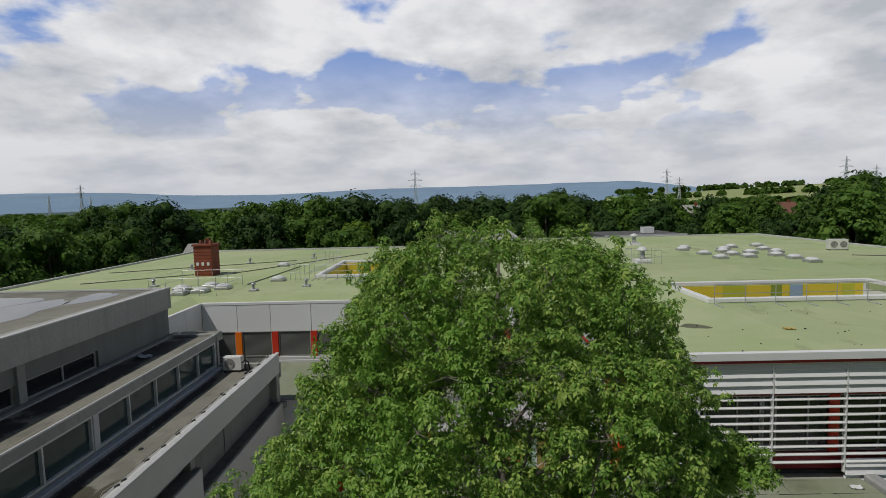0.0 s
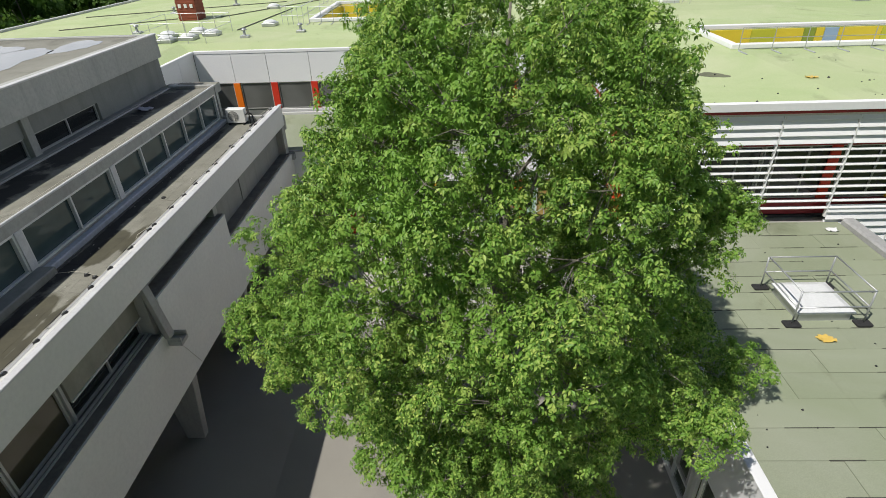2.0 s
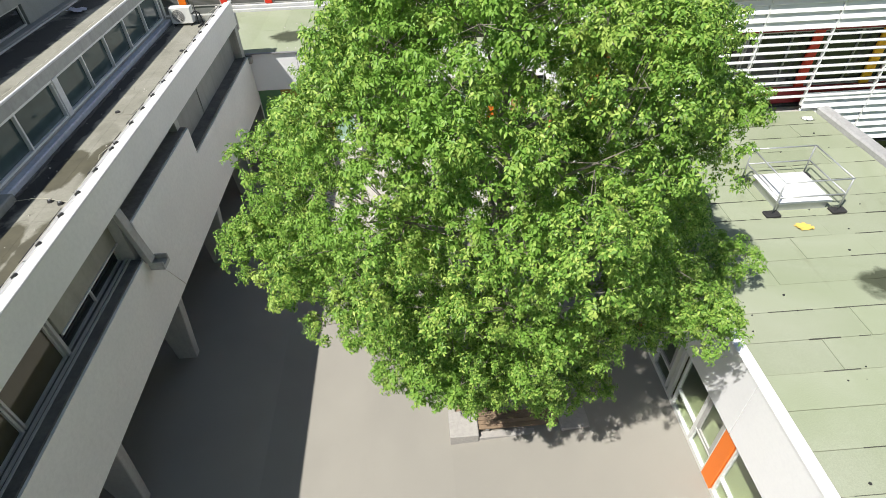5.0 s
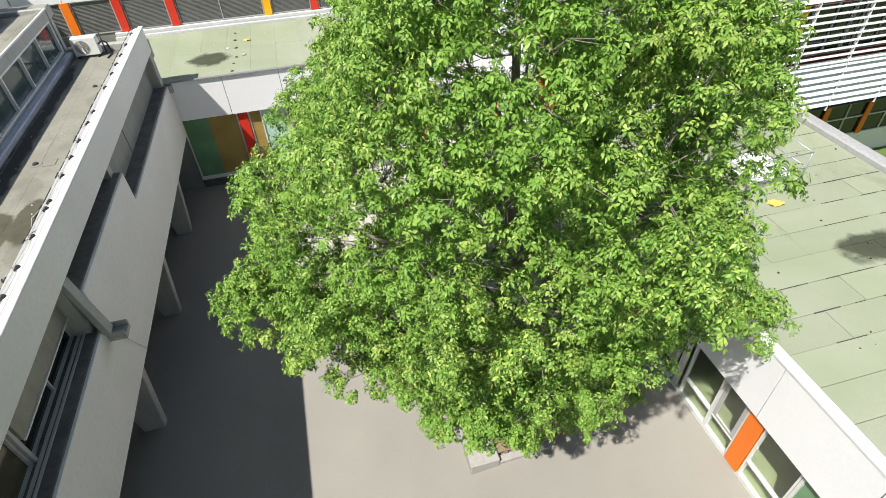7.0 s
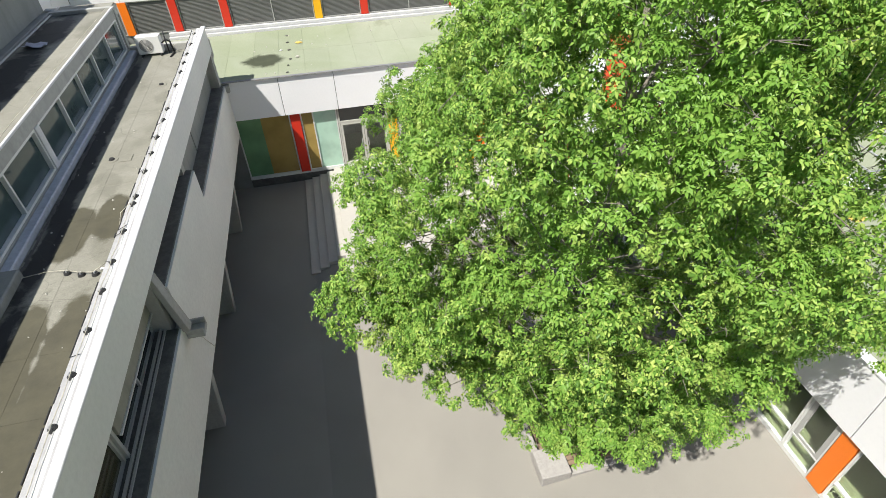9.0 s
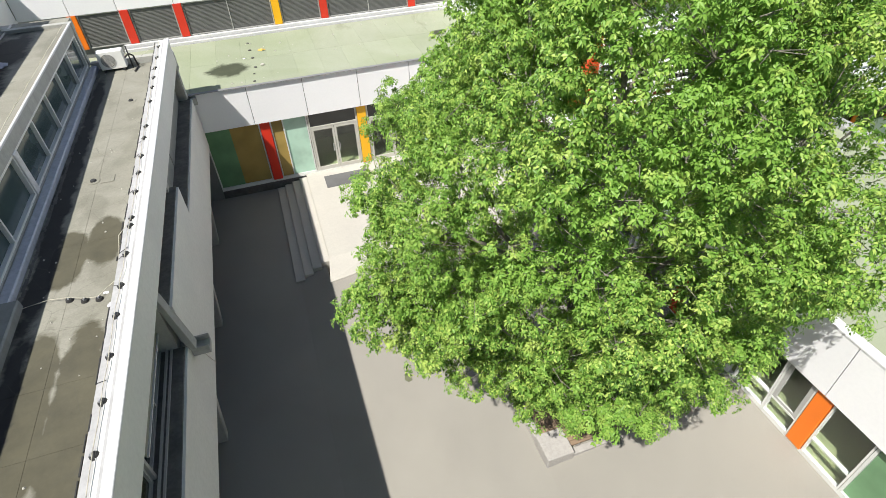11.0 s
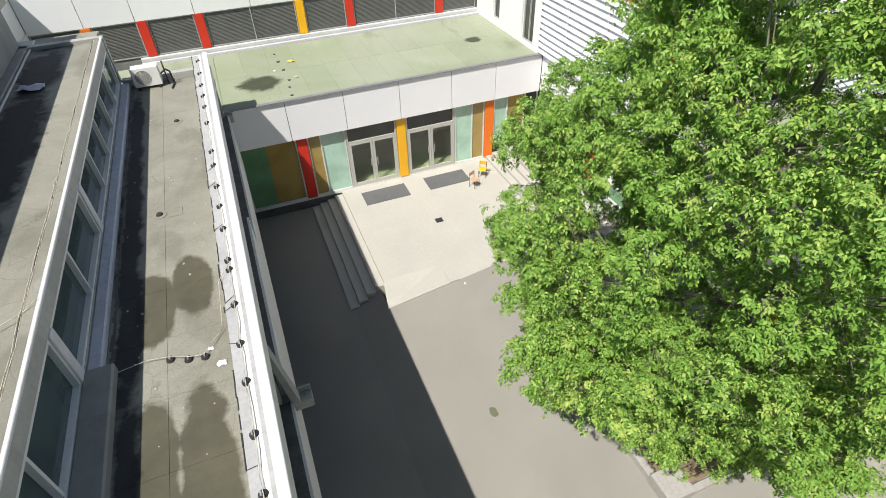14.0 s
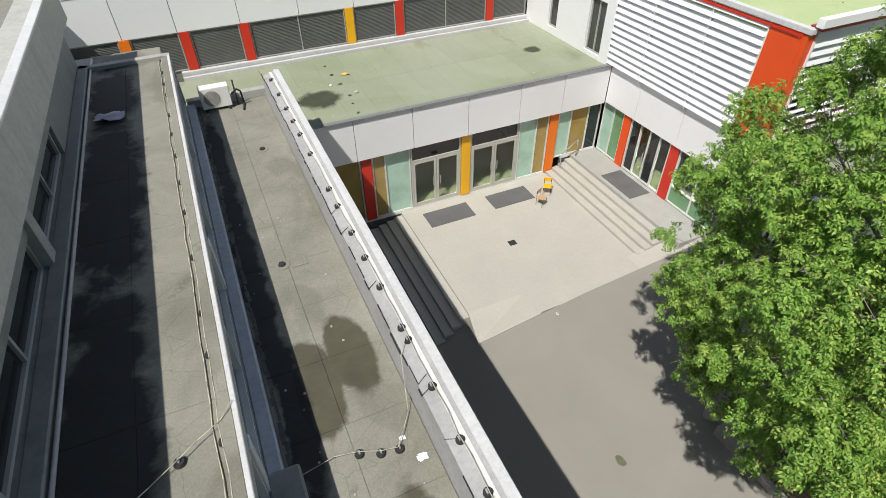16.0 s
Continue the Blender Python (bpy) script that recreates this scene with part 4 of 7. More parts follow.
def build_louvre_building():
    b = thing("louvred_building", (12, 40, -0.9), "two-storey school building with white louvres and a green flat roof", "building")
    # great roof, in bays round its two light wells
    wells = ((13.05, 24.5, 26.95, 31.9), (-9.7, -3.6, 39.5, 49.0))
    xs = sorted({-31.0, -15.9, 5.2, 41.0, *(w[0] for w in wells), *(w[1] for w in wells)})
    ys = sorted({16.75, 25.2, 32.2, 65.0, 73.0, *(w[2] for w in wells), *(w[3] for w in wells)})
    boxes = []
    for i in range(len(xs) - 1):
        for j in range(len(ys) - 1):
            cx, cy = (xs[i] + xs[i + 1]) / 2, (ys[j] + ys[j + 1]) / 2
            if any(w[0] < cx < w[1] and w[2] < cy < w[3] for w in wells):
                continue
            if cx < -15.9 and cy < 25.2 or -15.9 < cx < 5.2 and cy < 32.2 or cx < 5.2 and cy > 65:
                continue
            boxes.append((xs[i], xs[i + 1], ys[j], ys[j + 1], ROOF - 0.35, ROOF))
    for q in boxes:
        solid("roof", [q], "felt_far", b, "wide sage green roofing felt")
    # added slope: the edge is lowered to fit the view, the roof is not
    bm = bmesh.new()
    v = [bm.verts.new(p) for p in ((5.2, 30.9, 7.86), (-14.7, 30.9, 7.86), (-14.7, 25.2, 7.86), (5.2, 32.2, 8.15), (-15.9, 32.2, 8.15), (-15.9, 25.2, 8.15))]
    bm.faces.new((v[0], v[3], v[4], v[1]))
    bm.faces.new((v[1], v[4], v[5], v[2]))
    part("roof_fall", bm, "felt_far", b, "felt slope added down to the lowered roof edge")
    solid("low_edge", [(-14.6, 5.1, 30.81, 31.03, 7.80, 7.95), (-14.75, -14.55, 25.2, 30.78, 7.80, 7.95)], "white_wall", b, "white metal roof edge", 0.01)
    edge = [(41.0, 41.25, 16.75, 73.0), (5.2, 41.0, 73.0, 73.25), (-31.0, 5.2, 65.0, 65.25), (-31.25, -31.0, 25.2, 65.25), (5.1, 41.0, 16.55, 16.85), (5.1, 5.3, 16.85, 30.83)]
    solid("roof_edge", [(*e, ROOF + 0.003, ROOF + 0.16) for e in edge], "cap", b, "pale metal roof edge", 0.01)
    for w in wells:
        e = [(w[0] - 0.35, w[1] + 0.35, w[2] - 0.35, w[2]), (w[0] - 0.35, w[1] + 0.35, w[3], w[3] + 0.35), (w[0] - 0.35, w[0], w[2], w[3]), (w[1], w[1] + 0.35, w[2], w[3])]
        solid("well_kerb", [(*q, ROOF + 0.003, ROOF + 0.22) for q in e], "white_wall", b, "white kerb round the light well", 0.02)
        solid("well_wall", [(w[0], w[1], w[3], w[3] + 0.2, 4.0, ROOF - 0.36), (w[0] - 0.2, w[0], w[2], w[3], 4.0, ROOF - 0.36), (w[1], w[1] + 0.2, w[2], w[3], 4.0, ROOF - 0.36), (w[0], w[1], w[2] - 0.2, w[2], 4.0, ROOF - 0.36)], "white_wall", b)
        solid("well_floor", [(w[0], w[1], w[2], w[3], 3.9, 4.0)], "felt", b)
        # panels of uneven width under the kerb, shared out over the wall's length
        cuts = [w[0]] + [w[0] + (w[1] - w[0]) * (c - 13.05) / 11.45 for c in (16.1, 17.42, 18.91, 19.56, 20.02, 20.78, 23.08, 23.83, 24.32, 24.52)] + [w[1]]
        for u, v, mat in zip(cuts, cuts[1:], ("lemon", "lime_panel", "lemon", "olive_panel", "lemon", "sky_panel", "lemon", "lime_panel", "lemon", "white", "lime_panel")):
            span("colour_panel", u + 0.01, v - 0.01, w[3] - 0.06, w[3] - 0.01, 6.2, ROOF - 0.03, mat, b)
        for i in range(3):
            u = w[2] + (w[3] - w[2]) * i / 3
            span("colour_panel", w[0] + 0.01, w[0] + 0.06, u + 0.02, u + (w[3] - w[2]) / 3 - 0.08, 6.2, ROOF - 0.03, "lemon", b)
        bm = bmesh.new()
        for i in range(9):
            x = w[0] - 0.2 + (w[1] - w[0] + 0.4) * i / 8
            rod(bm, (x, w[2] - 0.75, ROOF), (x, w[2] - 0.75, ROOF + 1.0), 0.022, n=6)
            rod(bm, (x, w[2] - 0.75, ROOF + 0.02), (x, w[2] - 1.6, ROOF + 0.02), 0.03, n=6)
        for z in (0.55, 1.0):
            rod(bm, (w[0] - 0.2, w[2] - 0.75, ROOF + z), (w[1] + 0.2, w[2] - 0.75, ROOF + z), 0.018, n=6)
        part("guard_rail", bm, "galv", b, "galvanised guard rail on the roof")
    # wall above the link, white fascia over blinds
    joints = [-14.6, -12.55, -10.6, -8.22, -5.85, -3.5, -1.15, 1.2, 3.3, 5.2]
    for i in range(len(joints) - 1):
        span("fascia_panel", joints[i] + 0.012, joints[i + 1] - 0.012, 30.83, 30.90, 6.2, 7.79, "white", b, "white metal fascia panel" if i == 0 else "")
    solid("wall", [(-14.6, 5.2, 30.91, 31.3, 4.0, 7.8), (-14.6, -8.4, 30.91, 31.2, -0.9, 4.0), (-31, -14.6, 25.2, 25.4, -0.9, ROOF - 0.36), (-31, -30.7, 25.4, 65, -0.9, ROOF - 0.36), (40.7, 41, 17, 73, -0.9, ROOF - 0.36), (5.2, 41, 72.7, 73, -0.9, ROOF - 0.36), (-31, 5.2, 64.7, 65, -0.9, ROOF - 0.36)], "panel_grey", b)
    for i in range(3):
        y0 = 25.2 + 1.88 * i
        span("fascia_panel", -14.68, -14.61, y0 + 0.012, y0 + 1.87, 6.3, 7.79, "white", b)
    solid("return_wall", [(-14.9, -14.69, 25.4, 30.9, 4.0, ROOF - 0.36), (-14.68, -14.6, 25.2, 30.9, 4.4, 6.29)], "white_wall", b)
    stripes = [(-12.7, "orange"), (-10.56, "red"), (-8.28, "red"), (-3.92, "yellow"), (-1.62, "red"), (2.95, "red")]
    edges = [-14.5] + [s for s, _ in stripes] + [4.9]
    for i, (s, mat) in enumerate(stripes):
        span("colour_panel", s, s + 0.36, 30.80, 30.90, 4.72, 6.19, mat, b, mat + " upright panel between the blinds")
    lo = -14.58
    for i, s in enumerate([s for s, _ in stripes] + [5.15]):
        a, c = lo + 0.02, s - 0.02
        k = 1 if c - a > 3 else 0
        glazing(b, "window", "y", 30.90, -1, a, c, 4.72, 6.19, [(a + c) / 2] if k else (), (), "frame_grey", "blind", 0.04, "long window behind a dark slatted blind", 0.03)
        lo = s + 0.36
    # white wall with two narrow windows, facing the yard
    X = 5.2
    solid("side_wall", [(X, X + 0.25, 24.4, 25.0, 4.0, ROOF - 0.01), (X, X + 0.25, 26.05, 28.25, 4.0, ROOF - 0.01), (X, X + 0.25, 28.95, 30.82, 4.0, ROOF - 0.01), (X, X + 0.25, 25.0, 26.05, 4.0, 4.62), (X, X + 0.25, 25.0, 26.05, 6.75, ROOF - 0.01), (X, X + 0.25, 28.25, 28.95, 4.0, 4.75), (X, X + 0.25, 28.25, 28.95, 6.75, ROOF - 0.01)], "white_wall", b, "white rendered wall")
    for u0, u1, z0 in ((25.0, 26.05, 4.62), (28.25, 28.95, 4.75)):
        glazing(b, "window", "x", X + 0.14, -1, u0, u1, z0, 6.75, ((u0 + u1) / 2,) if u1 - u0 > 1 else (), (), "frame_grey", "glass_grey", 0.06, "narrow upright window")
    solid("louvre_backing", [(X + 0.12, X + 0.3, 17.2, 24.39, 4.0, ROOF - 0.36)], "panel_grey", b)
    # slats on the side, close set
    for k in range(14):
        z = 4.70 + 0.2565 * k
        for u0, u1 in ((17.9, 19.93), (19.97, 22.36), (22.40, 24.36)):
            piece("slat", (X - 0.02, (u0 + u1) / 2, z), (0.035, u1 - u0, 0.23), "slat", b, "", 0.006, tilt=(0, 28, 0))
    for u in (19.95, 22.38, 24.38, 17.87):
        span("post", X - 0.06, X + 0.1, u - 0.02, u + 0.02, 4.5, ROOF - 0.02, "slat", b)
    solid("corner_panel", [(X - 0.06, X + 0.1, 16.75, 17.84, 4.5, ROOF - 0.02), (X - 0.06, X + 0.35, 16.62, 16.75, 4.5, ROOF - 0.02)], "vermilion", b, "orange-red corner panel", 0.01)
    # front: windows behind open slats, closed slats above and, past the low roof, below
    F = 16.7
    posts = [5.44 + 2.3 * i for i in range(16)]
    solid("louvre_head", [(5.3, 41, F - 0.28, F + 0.1, 8.26, 8.35)], "dark_red", b, "dark red channel over the louvres")
    solid("side_head", [(X - 0.1, X + 0.05, 16.8, 24.38, 8.03, 8.10)], "red", b, "red channel over the side louvres")
    solid("louvre_cap", [(5.2, 41, F - 0.32, F - 0.10, 8.355, 8.60)], "white_wall", b, "white metal eaves trim", 0.01)
    solid("front_wall", [(5.3, 41, F + 0.5, F + 0.7, 7.1, ROOF - 0.36), (5.3, 41, F + 0.5, F + 0.7, 4.0, 5.06), (13.9, 41, F + 0.5, F + 0.7, 3.1, 4.0), (5.3, 13.9, F + 0.5, F + 0.7, -0.9, 4.0)], "recess_dark", b)
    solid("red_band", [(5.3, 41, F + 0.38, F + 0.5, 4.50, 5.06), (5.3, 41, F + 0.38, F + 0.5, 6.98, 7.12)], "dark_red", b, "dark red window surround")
    solid("slab_edge", [(5.3, 41, F + 0.3, F + 0.7, 4.40, 4.49)], "recess_dark", b)
    for i in range(len(posts) - 1):
        p0, p1 = posts[i], posts[i + 1]
        span("post", p0 - 0.025, p0 + 0.025, F - 0.14, F - 0.02, 4.62 if p0 < 13 else 2.95, 8.25, "slat", b)
        for k in range(4):
            piece("slat", ((p0 + p1) / 2, F - 0.10, 8.13 - 0.258 * k), (p1 - p0 - 0.07, 0.035, 0.27), "slat", b, "", 0.006, tilt=(-24, 0, 0))
        for k in range(9):
            piece("slat", ((p0 + p1) / 2, F - 0.10, 7.03 - 0.2575 * k), (p1 - p0 - 0.07, 0.13, 0.04), "slat", b, "", 0.008, tilt=(12, 0, 0))
        if p0 > 12.2:
            for k in range(7):
                piece("slat", ((p0 + p1) / 2, F - 0.10, 4.92 - 0.27 * k), (p1 - p0 - 0.07, 0.035, 0.27), "slat", b, "", 0.006, tilt=(-24, 0, 0))
        mat = (None, None, "red", "yellow", None, "orange")[i % 6]
        c = p0 + 2.16
        if mat:
            span("colour_panel", c, c + 0.32, F + 0.40, F + 0.48, 5.07, 6.97, mat, b)
        glazing(b, "window", "y", F + 0.5, -1, p0 + 0.02, p1 - 0.02, 5.07, 6.97, (p0 + 0.45, p0 + 1.5), (), "frame_grey", "glass_dark", 0.05, "dark window behind the louvres")
        if p0 > 12.2:
            glazing(b, "window", "y", F + 1.6, -1, p0 + 0.02, p1 - 0.02, 0.3, 3.08, (p0 + 1.2,), (1.2,), "frame_white", "glass_dark", 0.06, "ground floor window in deep shade")
            span("colour_panel", p0 - 0.14, p0 + 0.14, F + 1.5, F + 1.56, 0.3, 3.08, "orange", b)
    solid("soffit", [(13.85, 41, F - 0.1, F + 1.8, 3.0, 3.09)], "recess_dark", b)
    solid("lower_wall", [(13.85, 41, F + 1.62, F + 1.9, -0.9, 0.29)], "white_wall", b)
    return b


build_louvre_building()


# ---- low classroom wing beside the yard ----
def build_wing():
    b = thing("classroom_wing", (9, 4, 0.8), "single-storey classroom wing with white fascia and green felt roof", "building")
    ys = [5.87 - 2.345 * k for k in range(7, -9, -1)]
    ys = [y for y in ys if y > -14 and y < 24.1] + [24.14]
    for i in range(len(ys) - 1):
        span("fascia_panel", 5.28, 5.34, ys[i] + 0.012, ys[i + 1] - 0.012, 2.95, 4.62, "white", b, "white metal fascia panel" if i == 0 else "")
    solid("fascia_wall", [(5.345, 5.52, -14, 24.1, 2.95, 4.4)], "panel_grey", b)
    solid("roof_trim", [(5.26, 5.50, -14, 16.4, 4.63, 4.69), (5.26, 5.50, 16.4, 24.12, 4.625, 4.655)], "white", b, "white metal roof trim", 0.008)
    solid("roof_slab", [(5.53, 12.86, -14, 17.1, 3.9, 4.37)], "concrete", b)
    solid("end_parapet", [(12.87, 13.3, -14, 16.5, 3.9, 4.62)], "flash", b, "grey rounded metal roof edge", 0.06)
    solid("end_wall", [(12.9, 13.1, -14, 16.5, -0.9, 3.9)], "white_wall", b)
    f = 5.47
    solid("sill_wall", [(f - 0.06, f + 0.06, -14, 17.4, 0.5, 0.9)], "frame_white", b, "pale sill rail along the ground")
    solid("inner_floor", [(f + 0.07, 12.89, -14, 24.1, 0.2, 0.8)], "lino", b, "pale green classroom floor")
    solid("inner_wall", [(9.4, 9.6, -14, 24.1, 0.8, 3.9)], "olive", b)
    order = ("mint_pane", "green_pane", "clear", "glass_grey")
    for i in range(len(ys) - 1):
        y0, y1 = ys[i], ys[i + 1]
        if y0 > 16:
            break
        if y0 < 6 or 10 < y0 < 11:
            mat = "red" if i % 3 == 2 or y0 > 6 else "orange"
            span("colour_panel", f - 0.10, f - 0.02, y0 - 0.20, y0 + 0.20, 0.9, 2.94, mat, b, mat + " upright panel")
        else:
            span("mullion", f - 0.08, f + 0.02, y0 - 0.07, y0 + 0.07, 0.9, 2.94, "frame_white", b, "pale upright between the windows")
        if 3 < y0 < 4:
            glazing(b, "window", "x", f, -1, y0 + 0.22, y0 + 1.05, 0.9, 2.94, (), (), "frame_white", "green_pane", 0.06, "full-height green glazed panel", 0.06)
        else:
            near_win = glazing(b, "window", "x", f, -1, y0 + 0.22, y0 + 1.05, 0.9, 2.94, (), (1.5,), "frame_white", "clear", 0.045, "white-framed classroom window", 0.06)
            solid("casement", [face_box("x", f, -1, y0 + q0, y0 + q1, z0, z1, 0.004, 0.05) for q0, q1, z0, z1 in ((0.27, 0.37, 1.53, 2.89), (0.90, 1.0, 1.53, 2.89), (0.37, 0.90, 2.79, 2.89), (0.37, 0.90, 1.53, 1.61))], "frame_grey", near_win, "grey opening casement")
        glazing(b, "window", "x", f, -1, y0 + 1.06, y1 - 0.22, 0.9, 2.94, (), (1.5,), "frame_white", "clear", 0.045, "white-framed classroom window", 0.06)
    # side entrance by the link
    glazing(b, "window", "x", f, -1, 22.95, 24.3, 0.56, 2.94, (23.6,), (), "frame_white", ("green_pane", "mint_pane"), 0.05, "green glazed corner panel")
    span("colour_panel", f - 0.10, f - 0.02, 22.52, 22.93, 0.56, 2.94, "vermilion", b, "orange-red upright panel")
    dr = glazing(b, "door", "x", f, -1, 20.2, 22.5, 0.56, 2.94, (20.8, 21.35, 21.9), (), "frame_white", ("clear", "glass_dark"), 0.07, "glazed side entrance door")
    solid("handle", [(f - 0.11, f - 0.07, 21.25, 21.28, 1.4, 1.85), (f - 0.11, f - 0.07, 21.42, 21.45, 1.4, 1.85)], "galv", dr)
    span("colour_panel", f - 0.10, f - 0.02, 19.75, 20.18, 0.56, 2.94, "red", b, "red upright panel")
    glazing(b, "window", "x", f, -1, 17.45, 19.73, 0.56, 2.94, (18.6,), (1.3,), "frame_white", ("green_pane", "clear"), 0.06, "white-framed window by the landing")
    # roofing sheets, one metre wide, with staggered ends
    k = 0
    y = -8.0
    while y < 16.6:
        y1 = min(y + 0.79, 16.6)
        cuts = [5.51, 7.3 + (k % 3) * 1.1, 10.2 + (k % 2) * 1.3, 12.86]
        for i in range(3):
            span("roofing_sheet", cuts[i] + 0.005, cuts[i + 1] - 0.005, y + 0.005, y1 - 0.005, 4.375, 4.412 + 0.005 * ((k + i) % 3), "felt", b, bevel=0.003)
        y, k = y1, k + 1
    solid("roof_rest", [(5.51, 12.86, -14, -8.0, 4.375, 4.415)], "felt", b)
    return b


build_wing()


# ---- the great tree ----
def leaf_mesh(name, tufts, material, leaflets=6, size=0.17, width=0.28, droop=0.45, seed=3):
    """Tufts of leaflets: tufts is an array of x, y, z, scale and an outward x, y, z. Each leaflet is a folded blade."""
    rng = np.random.default_rng(seed)
    n = len(tufts)
    c, s, o = np.repeat(tufts[:, :3], leaflets, 0), np.repeat(tufts[:, 3], leaflets), np.repeat(tufts[:, 4:7], leaflets, 0)
    k = n * leaflets
    a = np.tile(np.arange(leaflets) / leaflets * math.tau, n) + np.repeat(rng.uniform(0, math.tau, n), leaflets) + rng.normal(0, 0.25, k)
    o = o + rng.normal(0, 0.25, (k, 3))
    o[:, 2] += 0.35
    o /= np.linalg.norm(o, axis=1, keepdims=True)
    ref = np.where(np.abs(o[:, 2:3]) < 0.9, np.array([[0, 0, 1.0]]), np.array([[1.0, 0, 0]]))
    e1 = np.cross(o, ref)
    e1 /= np.linalg.norm(e1, axis=1, keepdims=True)
    e2 = np.cross(o, e1)
    d = e1 * np.cos(a)[:, None] + e2 * np.sin(a)[:, None] + o * rng.uniform(-0.1, 0.35, k)[:, None]
    d[:, 2] -= droop * rng.uniform(0.4, 1.3, k)
    d /= np.linalg.norm(d, axis=1, keepdims=True)
    side = np.cross(d, o)
    side /= np.linalg.norm(side, axis=1, keepdims=True) + 1e-9
    ln = (size * s * rng.uniform(0.7, 1.25, k))[:, None]
    base = c + d * ln * 0.12
    mid = c + d * ln * 0.55
    up = np.cross(side, d)
    tip = c + d * ln - np.array([[0, 0, 1.0]]) * ln * 0.18
    w = ln * width
    verts = np.empty((k, 4, 3))
    verts[:, 0], verts[:, 1], verts[:, 2], verts[:, 3] = base, mid + side * w + up * w * 0.25, tip, mid - side * w + up * w * 0.25
    idx = (np.arange(k) * 4)[:, None] + np.array([[0, 1, 2, 0, 2, 3]])
    me = bpy.data.meshes.new(name)
    me.vertices.add(k * 4)
    me.vertices.foreach_set("co", verts.reshape(-1))
    me.loops.add(k * 6)
    me.loops.foreach_set("vertex_index", idx.reshape(-1).astype(np.int32))
    me.polygons.add(k * 2)
    me.polygons.foreach_set("loop_start", np.arange(k * 2, dtype=np.int32) * 3)
    me.update(calc_edges=True)
    me.materials.append(M[material])
    return me


TREE = Vector((0.85, 9.2, 0.3))
# spread of the crown by height, towards eight directions from +x round by +y
SPREAD = (
    (13.0, (0.4, 0.4, 0.5, 0.5, 0.5, 1.2, 1.6, 0.8)), (12.4, (1.9, 2.5, 2.7, 2.6, 2.3, 2.8, 3.1, 2.5)),
    (11.0, (3.0, 3.7, 3.5, 3.0, 2.8, 3.8, 4.2, 3.2)), (10.0, (3.6, 4.2, 4.0, 3.2, 3.4, 4.2, 4.6, 3.6)),
    (9.0, (3.85, 4.3, 4.7, 4.35, 4.0, 4.7, 4.8, 3.7)), (8.0, (4.05, 4.2, 5.0, 4.75, 4.6, 4.8, 4.5, 3.75)),
    (7.0, (4.15, 4.2, 5.2, 5.0, 5.0, 4.7, 4.3, 3.9)), (6.0, (4.3, 4.3, 4.95, 4.9, 4.8, 4.4, 4.1, 3.8)),
    (5.0, (4.5, 4.4, 4.65, 4.75, 4.15, 3.7, 3.5, 3.8)), (4.2, (3.7, 3.9, 4.65, 4.5, 3.2, 2.9, 2.75, 2.9)),
    (3.0, (2.0, 2.4, 3.7, 3.55, 2.2, 2.2, 2.1, 2.1)),
)


def crown_radius(z, a):
    """Reach of the leaves at height z towards the angle a."""
    z = min(max(z, 3.0), 13.0)
    u = (a / math.tau * 8) % 8
    i, f = int(u) % 8, u - int(u)
    for (z1, r1), (z0, r0) in zip(SPREAD, SPREAD[1:]):
        if z0 <= z <= z1:
            k = (z - z0) / (z1 - z0)
            return (r0[i] * (1 - k) + r1[i] * k) * (1 - f) + (r0[(i + 1) % 8] * (1 - k) + r1[(i + 1) % 8] * k) * f
    return 0.3


